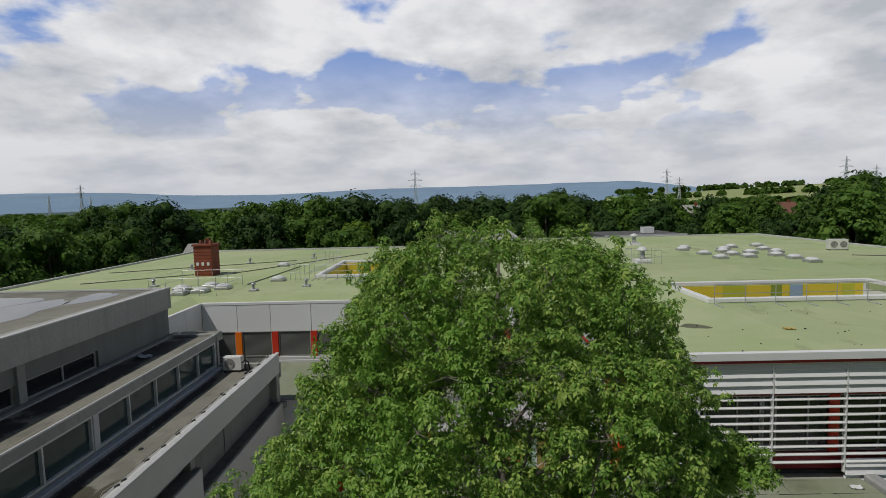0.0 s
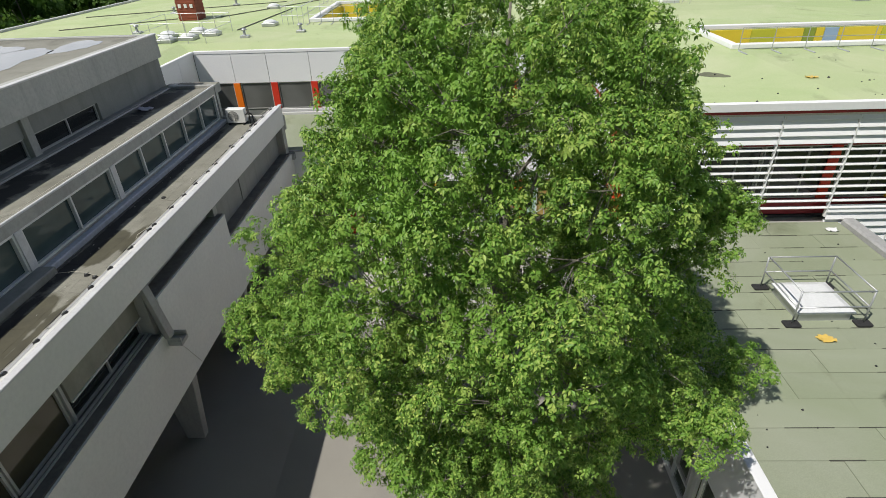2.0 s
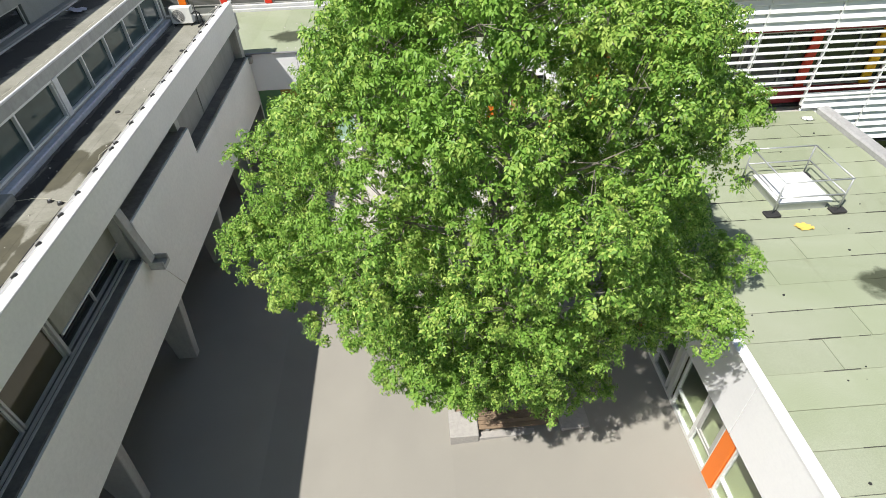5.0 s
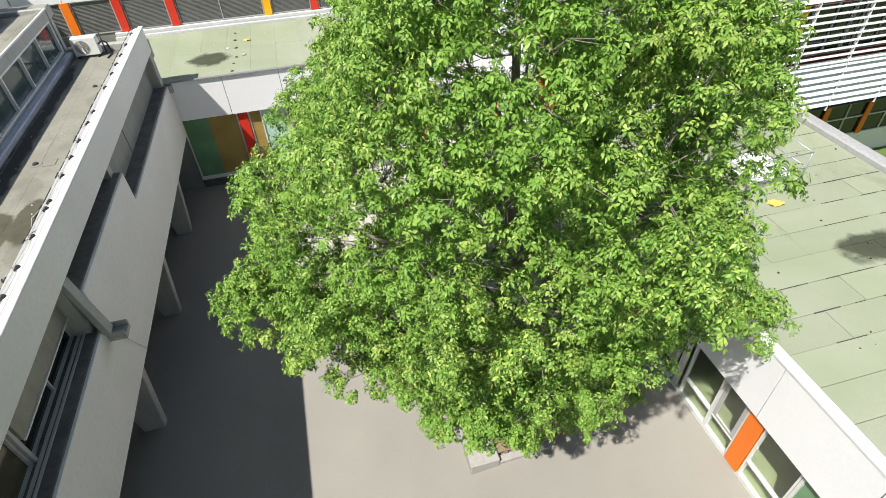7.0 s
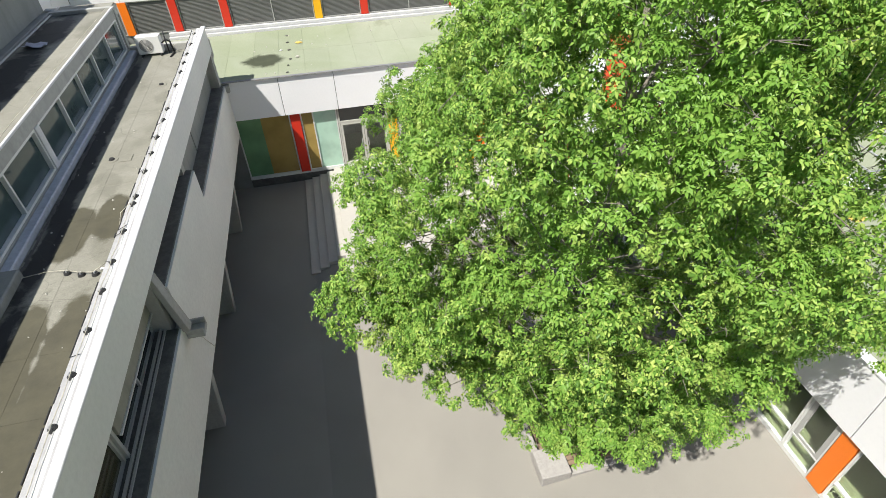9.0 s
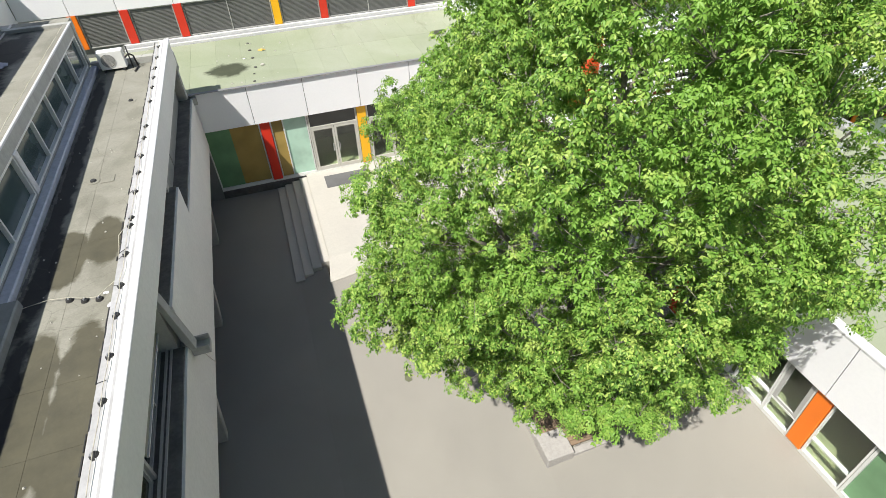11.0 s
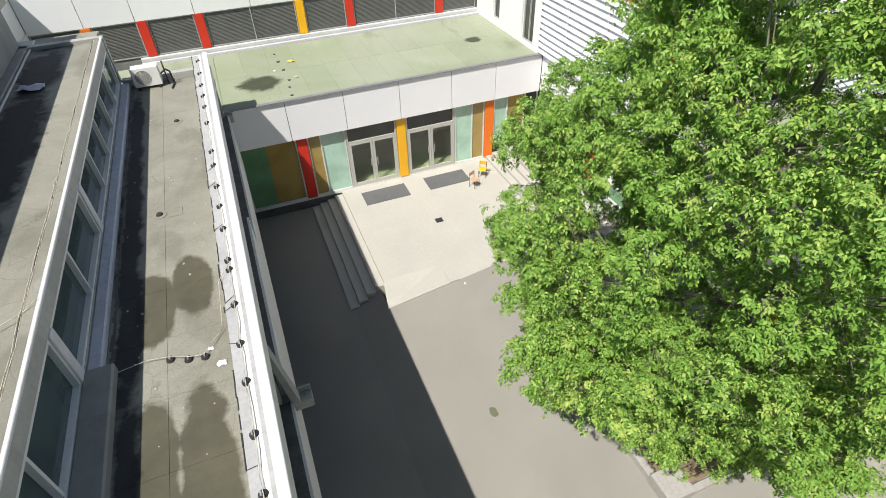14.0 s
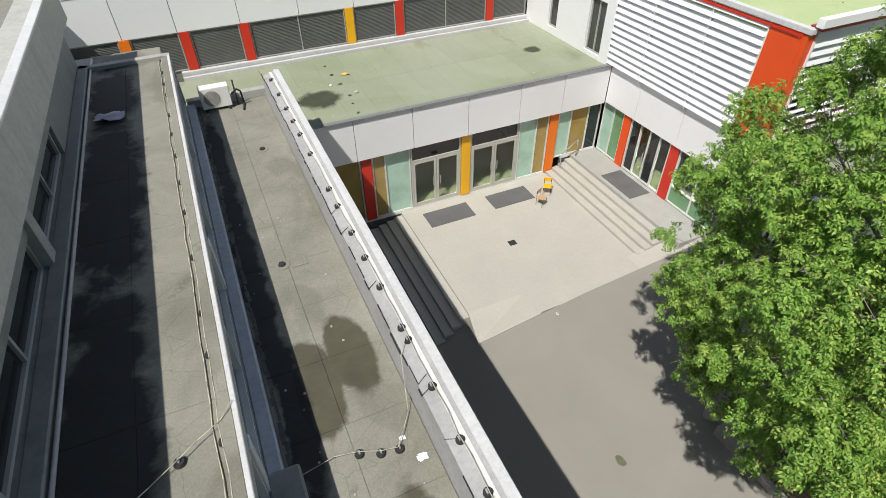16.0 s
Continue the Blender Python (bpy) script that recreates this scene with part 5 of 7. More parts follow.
def build_tree():
    rng = random.Random(11)
    t = thing("courtyard_tree", TREE, "large leafy green broadleaf tree rising from a square planter", "tree")
    bm = bmesh.new()
    # trunk, slightly leaning, with root flare
    pts = [(0, 0, 0.0, 0.34), (0.02, 0.03, 0.35, 0.25), (0.05, 0.02, 1.4, 0.22), (0.0, 0.08, 2.6, 0.20), (-0.05, 0.1, 4.2, 0.17), (0.05, 0.05, 6.2, 0.13), (0.0, 0.1, 8.4, 0.09), (-0.05, 0.1, 10.6, 0.05), (0.0, 0.1, 12.2, 0.02)]
    for p, q in zip(pts, pts[1:]):
        rod(bm, TREE + Vector(p[:3]), TREE + Vector(q[:3]), p[3], q[3], 10)
    part("trunk", bm, "bark", t, "grey-brown bark trunk", smooth=True)
    # sprays over the crown at uneven depth, then a filling of inner ones
    clumps = []
    golden = math.pi * (3 - math.sqrt(5))
    n = 560
    for i in range(n):
        z = 3.0 + (12.7 - 3.0) * ((i + 0.5) / n) ** 0.95
        a = i * golden + rng.uniform(-0.3, 0.3)
        lump = 0.97 + 0.04 * math.sin(5 * a - 1.7 * z) + 0.035 * math.sin(9 * a + 2.3 * z)
        s = rng.choice((0.24, 0.30, 0.36, 0.44, 0.54)) * rng.uniform(0.9, 1.1)
        r = max(0.1, crown_radius(z, a) * lump * rng.uniform(0.86, 1.07) - s)
        clumps.append((Vector((TREE.x + r * math.cos(a), TREE.y + r * math.sin(a), z + rng.uniform(-0.25, 0.25))), s))
    for i in range(150):
        z = rng.uniform(3.8, 12.0)
        a = rng.uniform(0, math.tau)
        r = crown_radius(z, a) * rng.uniform(0.25, 0.72)
        clumps.append((Vector((TREE.x + r * math.cos(a), TREE.y + r * math.sin(a), z)), rng.uniform(0.35, 0.65)))
    # boughs that reach out past the rest
    for deg, z, reach in ((186, 7.0, 5.6), (189, 6.7, 5.3), (173, 8.2, 4.95), (200, 6.3, 4.8), (352, 8.7, 4.35), (345, 9.3, 4.2), (312, 6.8, 4.9), (318, 6.0, 4.7), (355, 5.2, 5.65), (351, 5.0, 5.35), (128, 7.9, 5.15), (126, 4.5, 4.4), (130, 3.5, 3.9), (138, 3.5, 4.0), (146, 8.7, 4.7), (239, 3.2, 2.6), (258, 3.3, 2.4), (290, 3.3, 2.9), (308, 3.6, 3.2), (215, 3.5, 2.9)):
        a = math.radians(deg)
        for k in range(6):
            s = rng.uniform(0.26, 0.42)
            b, r = a + rng.uniform(-0.09, 0.09), reach - s - 0.32 * (k % 3)
            clumps.append((Vector((TREE.x + r * math.cos(b), TREE.y + r * math.sin(b), z + rng.uniform(-0.3, 0.3))), s))
    # limbs and fine wood out to the clumps
    limbs = []
    for i in range(22):
        a = i * golden + 0.4
        z0 = 2.2 + 7.0 * i / 21
        r = crown_radius(min(z0 + 2.4, 12.0), a) * 0.66
        end = Vector((TREE.x + r * math.cos(a), TREE.y + r * math.sin(a), z0 + 2.2))
        start = Vector((TREE.x, TREE.y + 0.08, z0))
        mid = start.lerp(end, 0.5) + Vector((0, 0, -0.25))
        w = 0.11 - 0.0035 * i
        bm = bmesh.new()
        rod(bm, start, mid, w, w * 0.7, 7)
        rod(bm, mid, end, w * 0.7, w * 0.3, 7)
        part("limb", bm, "bark", t, "ascending grey limb inside the crown" if i == 0 else "", smooth=True)
        limbs += [start, mid, mid.lerp(end, 0.5), end]
    bm = bmesh.new()
    for c, s in clumps:
        near = min(limbs, key=lambda q: (q - c).length + (0.9 if q.z > c.z else 0))
        mid = near.lerp(c, 0.55) + Vector((rng.uniform(-0.15, 0.15), rng.uniform(-0.15, 0.15), rng.uniform(-0.25, 0.0)))
        if (near - c).length > 1.7:
            near, mid = c.lerp(near, 1.5 / (near - c).length), c.lerp(near, 0.8 / (near - c).length)
        if rng.random() < 0.45:
            rod(bm, near, mid, 0.010, 0.008, 5)
        rod(bm, mid, c, 0.008, 0.004, 5)
        for _ in range(3):
            v = Vector((rng.gauss(0, 1), rng.gauss(0, 1), rng.gauss(0, 0.6))).normalized() * s * 0.7
            rod(bm, c - v * 0.1, c + v, 0.007, 0.003, 4)
    part("brushwood", bm, "bark", t, "thin bare wood between the leaves", kind="stuff")
    # every spray carries small rosettes of divided leaves, with gaps between them
    g = np.random.default_rng(7)
    rows = []
    centre = np.array((TREE.x, TREE.y, 6.0))
    for c, s in clumps:
        d = g.normal(0, 1, (int(9 + 92 * s * s), 3))
        d /= np.linalg.norm(d, axis=1, keepdims=True)
        out = np.array(c) - centre
        out = out / (np.linalg.norm(out) + 1e-6)
        d = d[((d @ out > -0.4) | (d[:, 2] > 0.3)) & (d[:, 2] > -0.75)]
        hub = np.array(c) + d * (s * g.uniform(0.55, 1.15, len(d)))[:, None] * np.array([[1.1, 1.1, 0.75]])
        hub[:, 2] -= 0.25 * (d[:, 0] ** 2 + d[:, 1] ** 2) * s
        hub, d = np.repeat(hub, 13, 0), np.repeat(d, 13, 0)
        q = d * 0.5 + np.array([[0, 0, 0.45]]) + g.normal(0, 0.75, d.shape)
        q /= np.linalg.norm(q, axis=1, keepdims=True)
        p = hub + q * g.uniform(0.05, 0.17, len(q))[:, None]
        rows.append(np.column_stack((p, g.uniform(0.75, 1.3, len(q)), q)))
    tufts = np.concatenate(rows)
    crown = attach(new("crown", leaf_mesh("crown", tufts, "leaf", 5, LEAF, 0.23, 0.45)), t)
    tagged(crown, "dense crown of drooping divided green leaves", kind="stuff")


LEAF = 0.064
build_tree()


# ---- planter round the tree ----
def build_planter():
    x0, x1, y0, y1, z = -0.44, 3.2, 7.6, 11.25, 0.62
    t = thing("tree_planter", (1.3, 9.4, 0.2), "square concrete planter with timber bench slats round the tree", "planter")
    for a, b, c, d in ((x0, x0 + 0.75, y0, y0 + 0.75), (x1 - 0.75, x1, y0, y0 + 0.75), (x0, x0 + 0.75, y1 - 0.75, y1), (x1 - 0.75, x1, y1 - 0.75, y1)):
        span("corner_block", a, b, c, d, 0.1, z, "step", t, "weathered concrete corner block", 0.02)
    for a, b, c, d in ((x0 + 0.76, x1 - 0.76, y0 + 0.02, y0 + 0.2), (x0 + 0.76, x1 - 0.76, y1 - 0.2, y1 - 0.02), (x0 + 0.02, x0 + 0.2, y0 + 0.76, y1 - 0.76), (x1 - 0.2, x1 - 0.02, y0 + 0.76, y1 - 0.76)):
        span("kerb", a, b, c, d, 0.1, 0.46, "step", t, "", 0.015)
    for k in range(4):
        span("bench_slat", x0 + 0.77, x1 - 0.77, y0 + 0.22 + 0.125 * k, y0 + 0.33 + 0.125 * k, 0.50, 0.55, "timber", t, "weathered timber slat" if k == 0 else "")
        span("bench_slat", x0 + 0.77, x1 - 0.77, y1 - 0.33 - 0.125 * k, y1 - 0.22 - 0.125 * k, 0.50, 0.55, "timber", t)
        span("bench_slat", x0 + 0.22 + 0.125 * k, x0 + 0.33 + 0.125 * k, y0 + 0.77, y1 - 0.77, 0.50, 0.55, "timber", t)
        span("bench_slat", x1 - 0.33 - 0.125 * k, x1 - 0.22 - 0.125 * k, y0 + 0.77, y1 - 0.77, 0.50, 0.55, "timber", t)
    for k in range(3):
        for y in (y0 + 0.45, y1 - 0.45):
            span("support", x0 + 0.95 + 0.85 * k, x0 + 1.05 + 0.85 * k, y - 0.22, y + 0.22, 0.2, 0.5, "step", t)
        for x in (x0 + 0.45, x1 - 0.45):
            span("support", x - 0.22, x + 0.22, y0 + 0.95 + 0.85 * k, y0 + 1.05 + 0.85 * k, 0.2, 0.5, "step", t)
    bm = bmesh.new()
    n = 12
    g = [[bm.verts.new((x0 + 0.74 + (x1 - x0 - 1.48) * i / n, y0 + 0.74 + (y1 - y0 - 1.48) * j / n, 0.38 + 0.05 * noise.noise((i * 0.7, j * 0.7, 0)))) for j in range(n + 1)] for i in range(n + 1)]
    for i in range(n):
        for j in range(n):
            bm.faces.new((g[i][j], g[i + 1][j], g[i + 1][j + 1], g[i][j + 1]))
    part("soil", bm, "soil", t, "bare brown soil", smooth=True)
    bm = bmesh.new()
    bmesh.ops.create_icosphere(bm, subdivisions=3, radius=0.34, matrix=pose(0.05, 11.62, 0.32))
    for v in bm.verts:
        v.co += Vector((noise.noise(v.co * 3), noise.noise(v.co * 3 + Vector((5, 0, 0))), noise.noise(v.co * 3 + Vector((0, 5, 0))) * 0.5)) * 0.09
    tagged(part("boulder", bm, "step", None, smooth=True), "grey rounded boulder beside the planter", "rock")


build_planter()


# ---- roof lantern with guard rail on the wing ----
def build_lantern():
    x0, x1, y0, y1, z = 8.54, 10.12, 11.15, 12.65, 4.42
    t = thing("roof_lantern", (9.4, 11.9, z), "white roof light with galvanised guard rail on the felt roof", "skylight")
    solid("kerb", [(x0 + 0.12, x1 - 0.12, y0 + 0.12, y1 - 0.12, z - 0.02, z + 0.22)], "galv", t, "grey metal kerb", 0.01)
    bm = bmesh.new()
    a, b, c, d = x0 + 0.06, x1 - 0.06, y0 + 0.06, y1 - 0.06
    lo = [bm.verts.new(p) for p in ((a, c, z + 0.23), (b, c, z + 0.23), (b, d, z + 0.23), (a, d, z + 0.23))]
    md = [bm.verts.new(p) for p in ((a, c, z + 0.29), (b, c, z + 0.29), (b, d, z + 0.29), (a, d, z + 0.29))]
    hi = [bm.verts.new(p) for p in ((a + 0.2, c + 0.2, z + 0.36), (b - 0.2, c + 0.2, z + 0.36), (b - 0.2, d - 0.2, z + 0.36), (a + 0.2, d - 0.2, z + 0.36))]
    bm.faces.new(lo[::-1])
    bm.faces.new(hi)
    for p, q in ((lo, md), (md, hi)):
        for i in range(4):
            j = (i + 1) % 4
            bm.faces.new((p[i], p[j], q[j], q[i]))
    part("cover", bm, "dome", t, "opaque white roof light cover", 0.01)
    for x, y in ((x0 - 0.1, y0 - 0.05), (x1 + 0.1, y0 - 0.05), (x0 - 0.1, y1 + 0.1), (x1 + 0.1, y1 + 0.1)):
        span("ballast_foot", x - 0.2, x + 0.2, y - 0.13, y + 0.13, z - 0.01, z + 0.07, "black", t, "dark ballast foot", 0.02)
        bm = bmesh.new()
        rod(bm, (x, y, z + 0.05), (x - 0.02, y, z + 1.02), 0.022, n=8)
        part("post", bm, "galv", t, smooth=True)
    for h in (0.55, 1.02):
        c4 = [(x0 - 0.1, y0 - 0.05), (x1 + 0.1, y0 - 0.05), (x1 + 0.1, y1 + 0.1), (x0 - 0.1, y1 + 0.1)]
        for i in range(4):
            p, q = c4[i], c4[(i + 1) % 4]
            bm = bmesh.new()
            rod(bm, (*p, z + h), (*q, z + h), 0.02, n=8)
            part("rail", bm, "galv", t, smooth=True)


build_lantern()


M["tar"] = surface("seam_tar", (0.045, 0.045, 0.035), (0.07, 0.07, 0.055), None, 3, 30, 0.8, 0.2)


def seam_lines():
    """Dark, broken tar lines where the wing's roofing sheets lap."""
    rng = random.Random(19)
    bm = bmesh.new()
    y = -7.21
    while y < 16.4:
        x = 5.6 + rng.uniform(0, 1.5)
        while x < 12.6:
            n = rng.uniform(0.25, 1.6)
            if rng.random() < 0.62:
                w = rng.uniform(0.006, 0.016)
                bbox(bm, x, min(x + n, 12.8), y - w, y + w * 0.6, 4.40, 4.427)
            x += n + rng.uniform(0.05, 0.6)
        y += 0.79
    tagged(part("roof_seams", bm, "tar"), "broken dark tar lines along the felt laps", "roof seam", kind="stuff")


seam_lines()


def blob(name, x, y, z, rx, ry, material, label, category, seed, thick=0.004, group=""):
    """A thin irregular patch lying on a surface."""
    rng = random.Random(seed)
    bm = bmesh.new()
    n = 28
    ph = [rng.uniform(0, 6.28) for _ in range(4)]
    pts = []
    for i in range(n):
        a = i * math.tau / n
        r = 1 + 0.16 * math.sin(2 * a + ph[0]) + 0.12 * math.sin(3 * a + ph[1]) + 0.07 * math.sin(5 * a + ph[2]) + 0.04 * math.sin(9 * a + ph[3])
        pts.append((x + rx * r * math.cos(a), y + ry * r * math.sin(a)))
    prism(bm, pts, z, z + thick)
    return tagged(part(name, bm, material), label, category, group)


M["moss"] = surface("damp_moss", (0.12, 0.125, 0.075), (0.16, 0.175, 0.10), (0.09, 0.09, 0.055), 1.2, 10, 0.9, 0.2)
M["rag"] = paint("pale_yellow_plastic", (0.75, 0.52, 0.12), 0.6, 0.2)
M["sheet"] = paint("pale_sheet", (0.55, 0.55, 0.62), 0.5, 0.2)
blob("moss_patch", 9.96, 21.88, 8.153, 0.55, 0.4, "moss", "small damp patch on the great roof", "stain", 34)
blob("puddle", -16.3, 19.6, 9.795, 1.2, 2.4, "water", "shallow standing water on the top roof", "puddle", 35)
blob("puddle", -18.6, 21.5, 9.795, 1.3, 1.6, "water", "shallow standing water on the top roof", "puddle", 36)
blob("puddle", -15.2, 22.4, 9.795, 0.8, 1.2, "water", "shallow standing water on the top roof", "puddle", 37)
blob("manhole_stain", -2.92, 11.78, ground_z(-2.92, 11) + 0.0, 0.16, 0.14, "moss", "small oily spot on the asphalt", "stain", 38, 0.012)


def scrap(name, x, y, z, s, material, label, category, seed):
    """A crumpled scrap of sheet."""
    bm = bmesh.new()
    rng = random.Random(seed)
    n = 6
    g = [[bm.verts.new((x + s * (i / n - 0.5) * (1 + 0.2 * rng.random()), y + s * 0.8 * (j / n - 0.5), z + 0.01 + s * 0.28 * abs(noise.noise((i * 0.9 + seed, j * 0.9, 0.5))))) for j in range(n + 1)] for i in range(n + 1)]
    for i in range(n):
        for j in range(n):
            if (i, j) not in ((0, 0), (n - 1, n - 1), (0, n - 1)):
                bm.faces.new((g[i][j], g[i + 1][j], g[i + 1][j + 1], g[i][j + 1]))
    return tagged(part(name, bm, material, smooth=True), label, category)


scrap("plastic_scrap", 8.97, 10.53, 4.42, 0.36, "rag", "crumpled yellow plastic scrap on the felt roof", "litter", 2)
scrap("plastic_scrap", -4.88, 28.3, 4.45, 0.3, "rag", "small yellow plastic scrap on the link roof", "litter", 3)
scrap("paper_scrap", -8.75, 10.95, 6.06, 0.15, "white", "torn white paper scrap on the terrace", "litter", 4)
scrap("paper_scrap", -8.9, 11.35, 6.06, 0.09, "white", "torn white paper scrap on the terrace", "litter", 5)
scrap("plastic_sheet", -12.35, 20.9, 7.60, 0.6, "sheet", "crumpled pale plastic sheet in the terrace shade", "litter", 6)
scrap("paper_scrap", 12.3, 16.0, 4.42, 0.35, "white", "white scrap against the louvred wall", "litter", 7)
scrap("paper_scrap", -1.6, 16.75, 0.03, 0.18, "white", "torn paper on the asphalt by the forecourt", "litter", 8)
scrap("orange_scrap", 13.3, 21.1, 8.15, 0.4, "rag", "orange scrap lying on the great roof", "litter", 9)
M["fungus"] = paint("pebble_grey", (0.5, 0.48, 0.42), 0.8, 0.2)


def litter(name, boxes, z, n, seed, label, smin, smax, mats=("black", "fungus")):
    """Loose twigs and gravel as one scatter."""
    rng = random.Random(seed)
    bm = bmesh.new()
    for _ in range(n):
        x0, x1, y0, y1 = rng.choice(boxes)
        x, y, s = rng.uniform(x0, x1), rng.uniform(y0, y1), rng.uniform(smin, smax)
        a = rng.uniform(0, 6.28)
        bmesh.ops.create_cone(bm, cap_ends=True, segments=5, radius1=s, radius2=s * 0.5, depth=s * 0.8, matrix=pose(x, y, z + s * 0.4, 0, 0, math.degrees(a)))
    return tagged(part(name, bm, mats[0]), label, "debris", kind="stuff")


litter("roof_debris", [(5.7, 12.7, 3, 16.2)], 4.42, 46, 41, "scattered dark leaf debris on the wing roof", 0.012, 0.035)
litter("roof_grit", [(-10.4, -8.7, 2, 23.5)], 6.06, 60, 42, "pale grit and leaf scraps on the terrace", 0.008, 0.028, ("fungus",))
litter("link_debris", [(-7.5, 4.8, 24.8, 30.2)], 4.45, 34, 43, "scattered stones and debris on the link roof", 0.015, 0.05, ("fungus",))
litter("upper_debris", [(7, 20, 18, 26.5), (-12, 10, 32, 60)], 8.15, 56, 44, "dark debris scattered over the great roof", 0.02, 0.06)


def build_stone(x, y, s, material, label, seed):
    bm = bmesh.new()
    bmesh.ops.create_icosphere(bm, subdivisions=2, radius=s, matrix=pose(x, y, 4.45 + s * 0.4) @ Matrix.Diagonal((1.2, 0.9, 0.6, 1)))
    for v in bm.verts:
        v.co += Vector((noise.noise(v.co * 9 + Vector((seed, 0, 0))), noise.noise(v.co * 9 + Vector((0, seed, 0))), 0)) * s * 0.5
    tagged(part("stone", bm, material, smooth=True), label, "stone", "stones on the link roof")


for k, (x, y, s, mat) in enumerate(((-4.98, 26.45, 0.11, "fungus"), (-5.42, 29.4, 0.08, "grime"), (-5.4, 28.45, 0.08, "grime"), (-5.34, 27.45, 0.08, "grime"), (-5.7, 27.5, 0.07, "white"), (-5.45, 24.8, 0.07, "grime"), (-5.39, 25.6, 0.06, "grime"), (-5.3, 26.3, 0.08, "grime"))):
    build_stone(x, y, 0.75 * s, mat, "pale stone lying on the green felt" if mat != "grime" else "dark stone lying on the green felt", k)


# ---- lightning cable with its black holders ----
def cable_block():
    t = thing("cable_holder", (0, 0, 0), "black rubber holder carrying the lightning cable", "cable holder", "cable holders along the parapets")
    bm = bmesh.new()
    bmesh.ops.create_cone(bm, cap_ends=True, segments=14, radius1=0.075, radius2=0.058, depth=0.05, matrix=pose(0, 0, 0.025))
    part("base", bm, "black", t, smooth=False)
    bm = bmesh.new()
    bbox(bm, -0.012, 0.012, -0.03, 0.03, 0.05, 0.08)
    part("clip", bm, "galv", t)
    return t


def build_cables():
    first = cable_block()
    spots = [(-8.30, y, 6.712, -20) for y in (23.55, 22.43, 21.46, 20.65, 19.87, 18.82, 17.19, 16.5, 15.52, 14.7, 13.85, 12.81, 12.53, 11.57, 10.63, 9.84, 8.9, 8.0, 7.1, 6.0, 5.0)]
    spots += [(-11.05, y, 7.605, 0) for y in (24.0, 23.1, 22.3, 21.6, 20.4, 19.4, 18.4, 17.3, 16.25, 14.9, 13.55, 12.72, 11.32, 10.18, 9.0)]
    spots += [(-9.56, 11.37, 6.062, 0), (-9.27, 11.25, 6.062, 0), (-9.0, 11.2, 6.062, 0), (-11.55, 11.26, 7.605, 0), (-12.21, 10.83, 7.605, 0)]
    spots += [(-13.35, y, 9.795, 0) for y in (24.2, 22.4, 20.8, 19.0, 17.4, 15.6)]
    first.matrix_basis = pose(*spots[0][:3], 0, spots[0][3], 0)
    for x, y, z, tilt in spots[1:]:
        copy_thing(first, pose(x, y, z, 0, tilt, 0))

    def run(name, pts, r=0.0065, label="thin pale lightning cable along the roof"):
        bm = bmesh.new()
        rng = random.Random(len(pts))
        fine = []
        for p, q in zip(pts, pts[1:]):
            p, q = Vector(p), Vector(q)
            n = max(2, int((q - p).length / 0.35))
            for i in range(n):
                fine.append(p.lerp(q, i / n) + Vector((rng.uniform(-0.02, 0.02), 0, rng.uniform(0, 0.015))))
        fine.append(Vector(pts[-1]))
        for p, q in zip(fine, fine[1:]):
            rod(bm, p, q, r, n=5)
        tagged(part(name, bm, "cable", smooth=True), label, "cable")

    run("cable", [(-8.30, 4.0, 6.79), (-8.30, 23.8, 6.79), (-9.4, 24.0, 6.15)])
    run("cable", [(-11.06, 8.0, 7.69), (-11.06, 24.0, 7.69)])
    run("cable", [(-11.14, 8.0, 7.615), (-11.15, 24.0, 7.615)], 0.008)
    run("cable", [(-10.6, 11.35, 6.10), (-9.9, 11.45, 6.13), (-9.56, 11.37, 6.14), (-9.27, 11.25, 6.14), (-9.0, 11.2, 6.14), (-8.66, 11.7, 6.12), (-8.5, 12.3, 6.7), (-8.31, 12.6, 6.79)])
    run("cable", [(-10.88, 11.75, 7.75), (-11.06, 11.55, 7.7), (-11.55, 11.26, 7.69), (-12.21, 10.83, 7.69), (-12.8, 10.4, 7.62)])
    run("cable", [(-7.86, 11.3, 4.0), (-7.86, 12.2, 2.33)], 0.008, "thin cable hanging down the concrete wall")


build_cables()


def build_roof_drain(x, y, z, hatch):
    t = thing("roof_drain", (x, y, z), "small dark roof outlet set in the terrace felt", "drain")
    bm = bmesh.new()
    bmesh.ops.create_cone(bm, cap_ends=True, segments=16, radius1=0.085, radius2=0.06, depth=0.05, matrix=pose(x, y, z + 0.025))
    part("grate", bm, "black", t)
    bm = bmesh.new()
    bmesh.ops.create_cone(bm, cap_ends=True, segments=16, radius1=0.16, radius2=0.15, depth=0.012, matrix=pose(x, y, z + 0.006))
    part("collar", bm, "deck", t)
    if hatch:
        span("patch", x + 0.18, x + 0.5, y - 0.18, y + 0.16, z, z + 0.012, "deck", t, "patched square of felt")


build_roof_drain(-9.72, 15.94, 6.062, True)
build_roof_drain(-9.23, 20.75, 6.062, False)


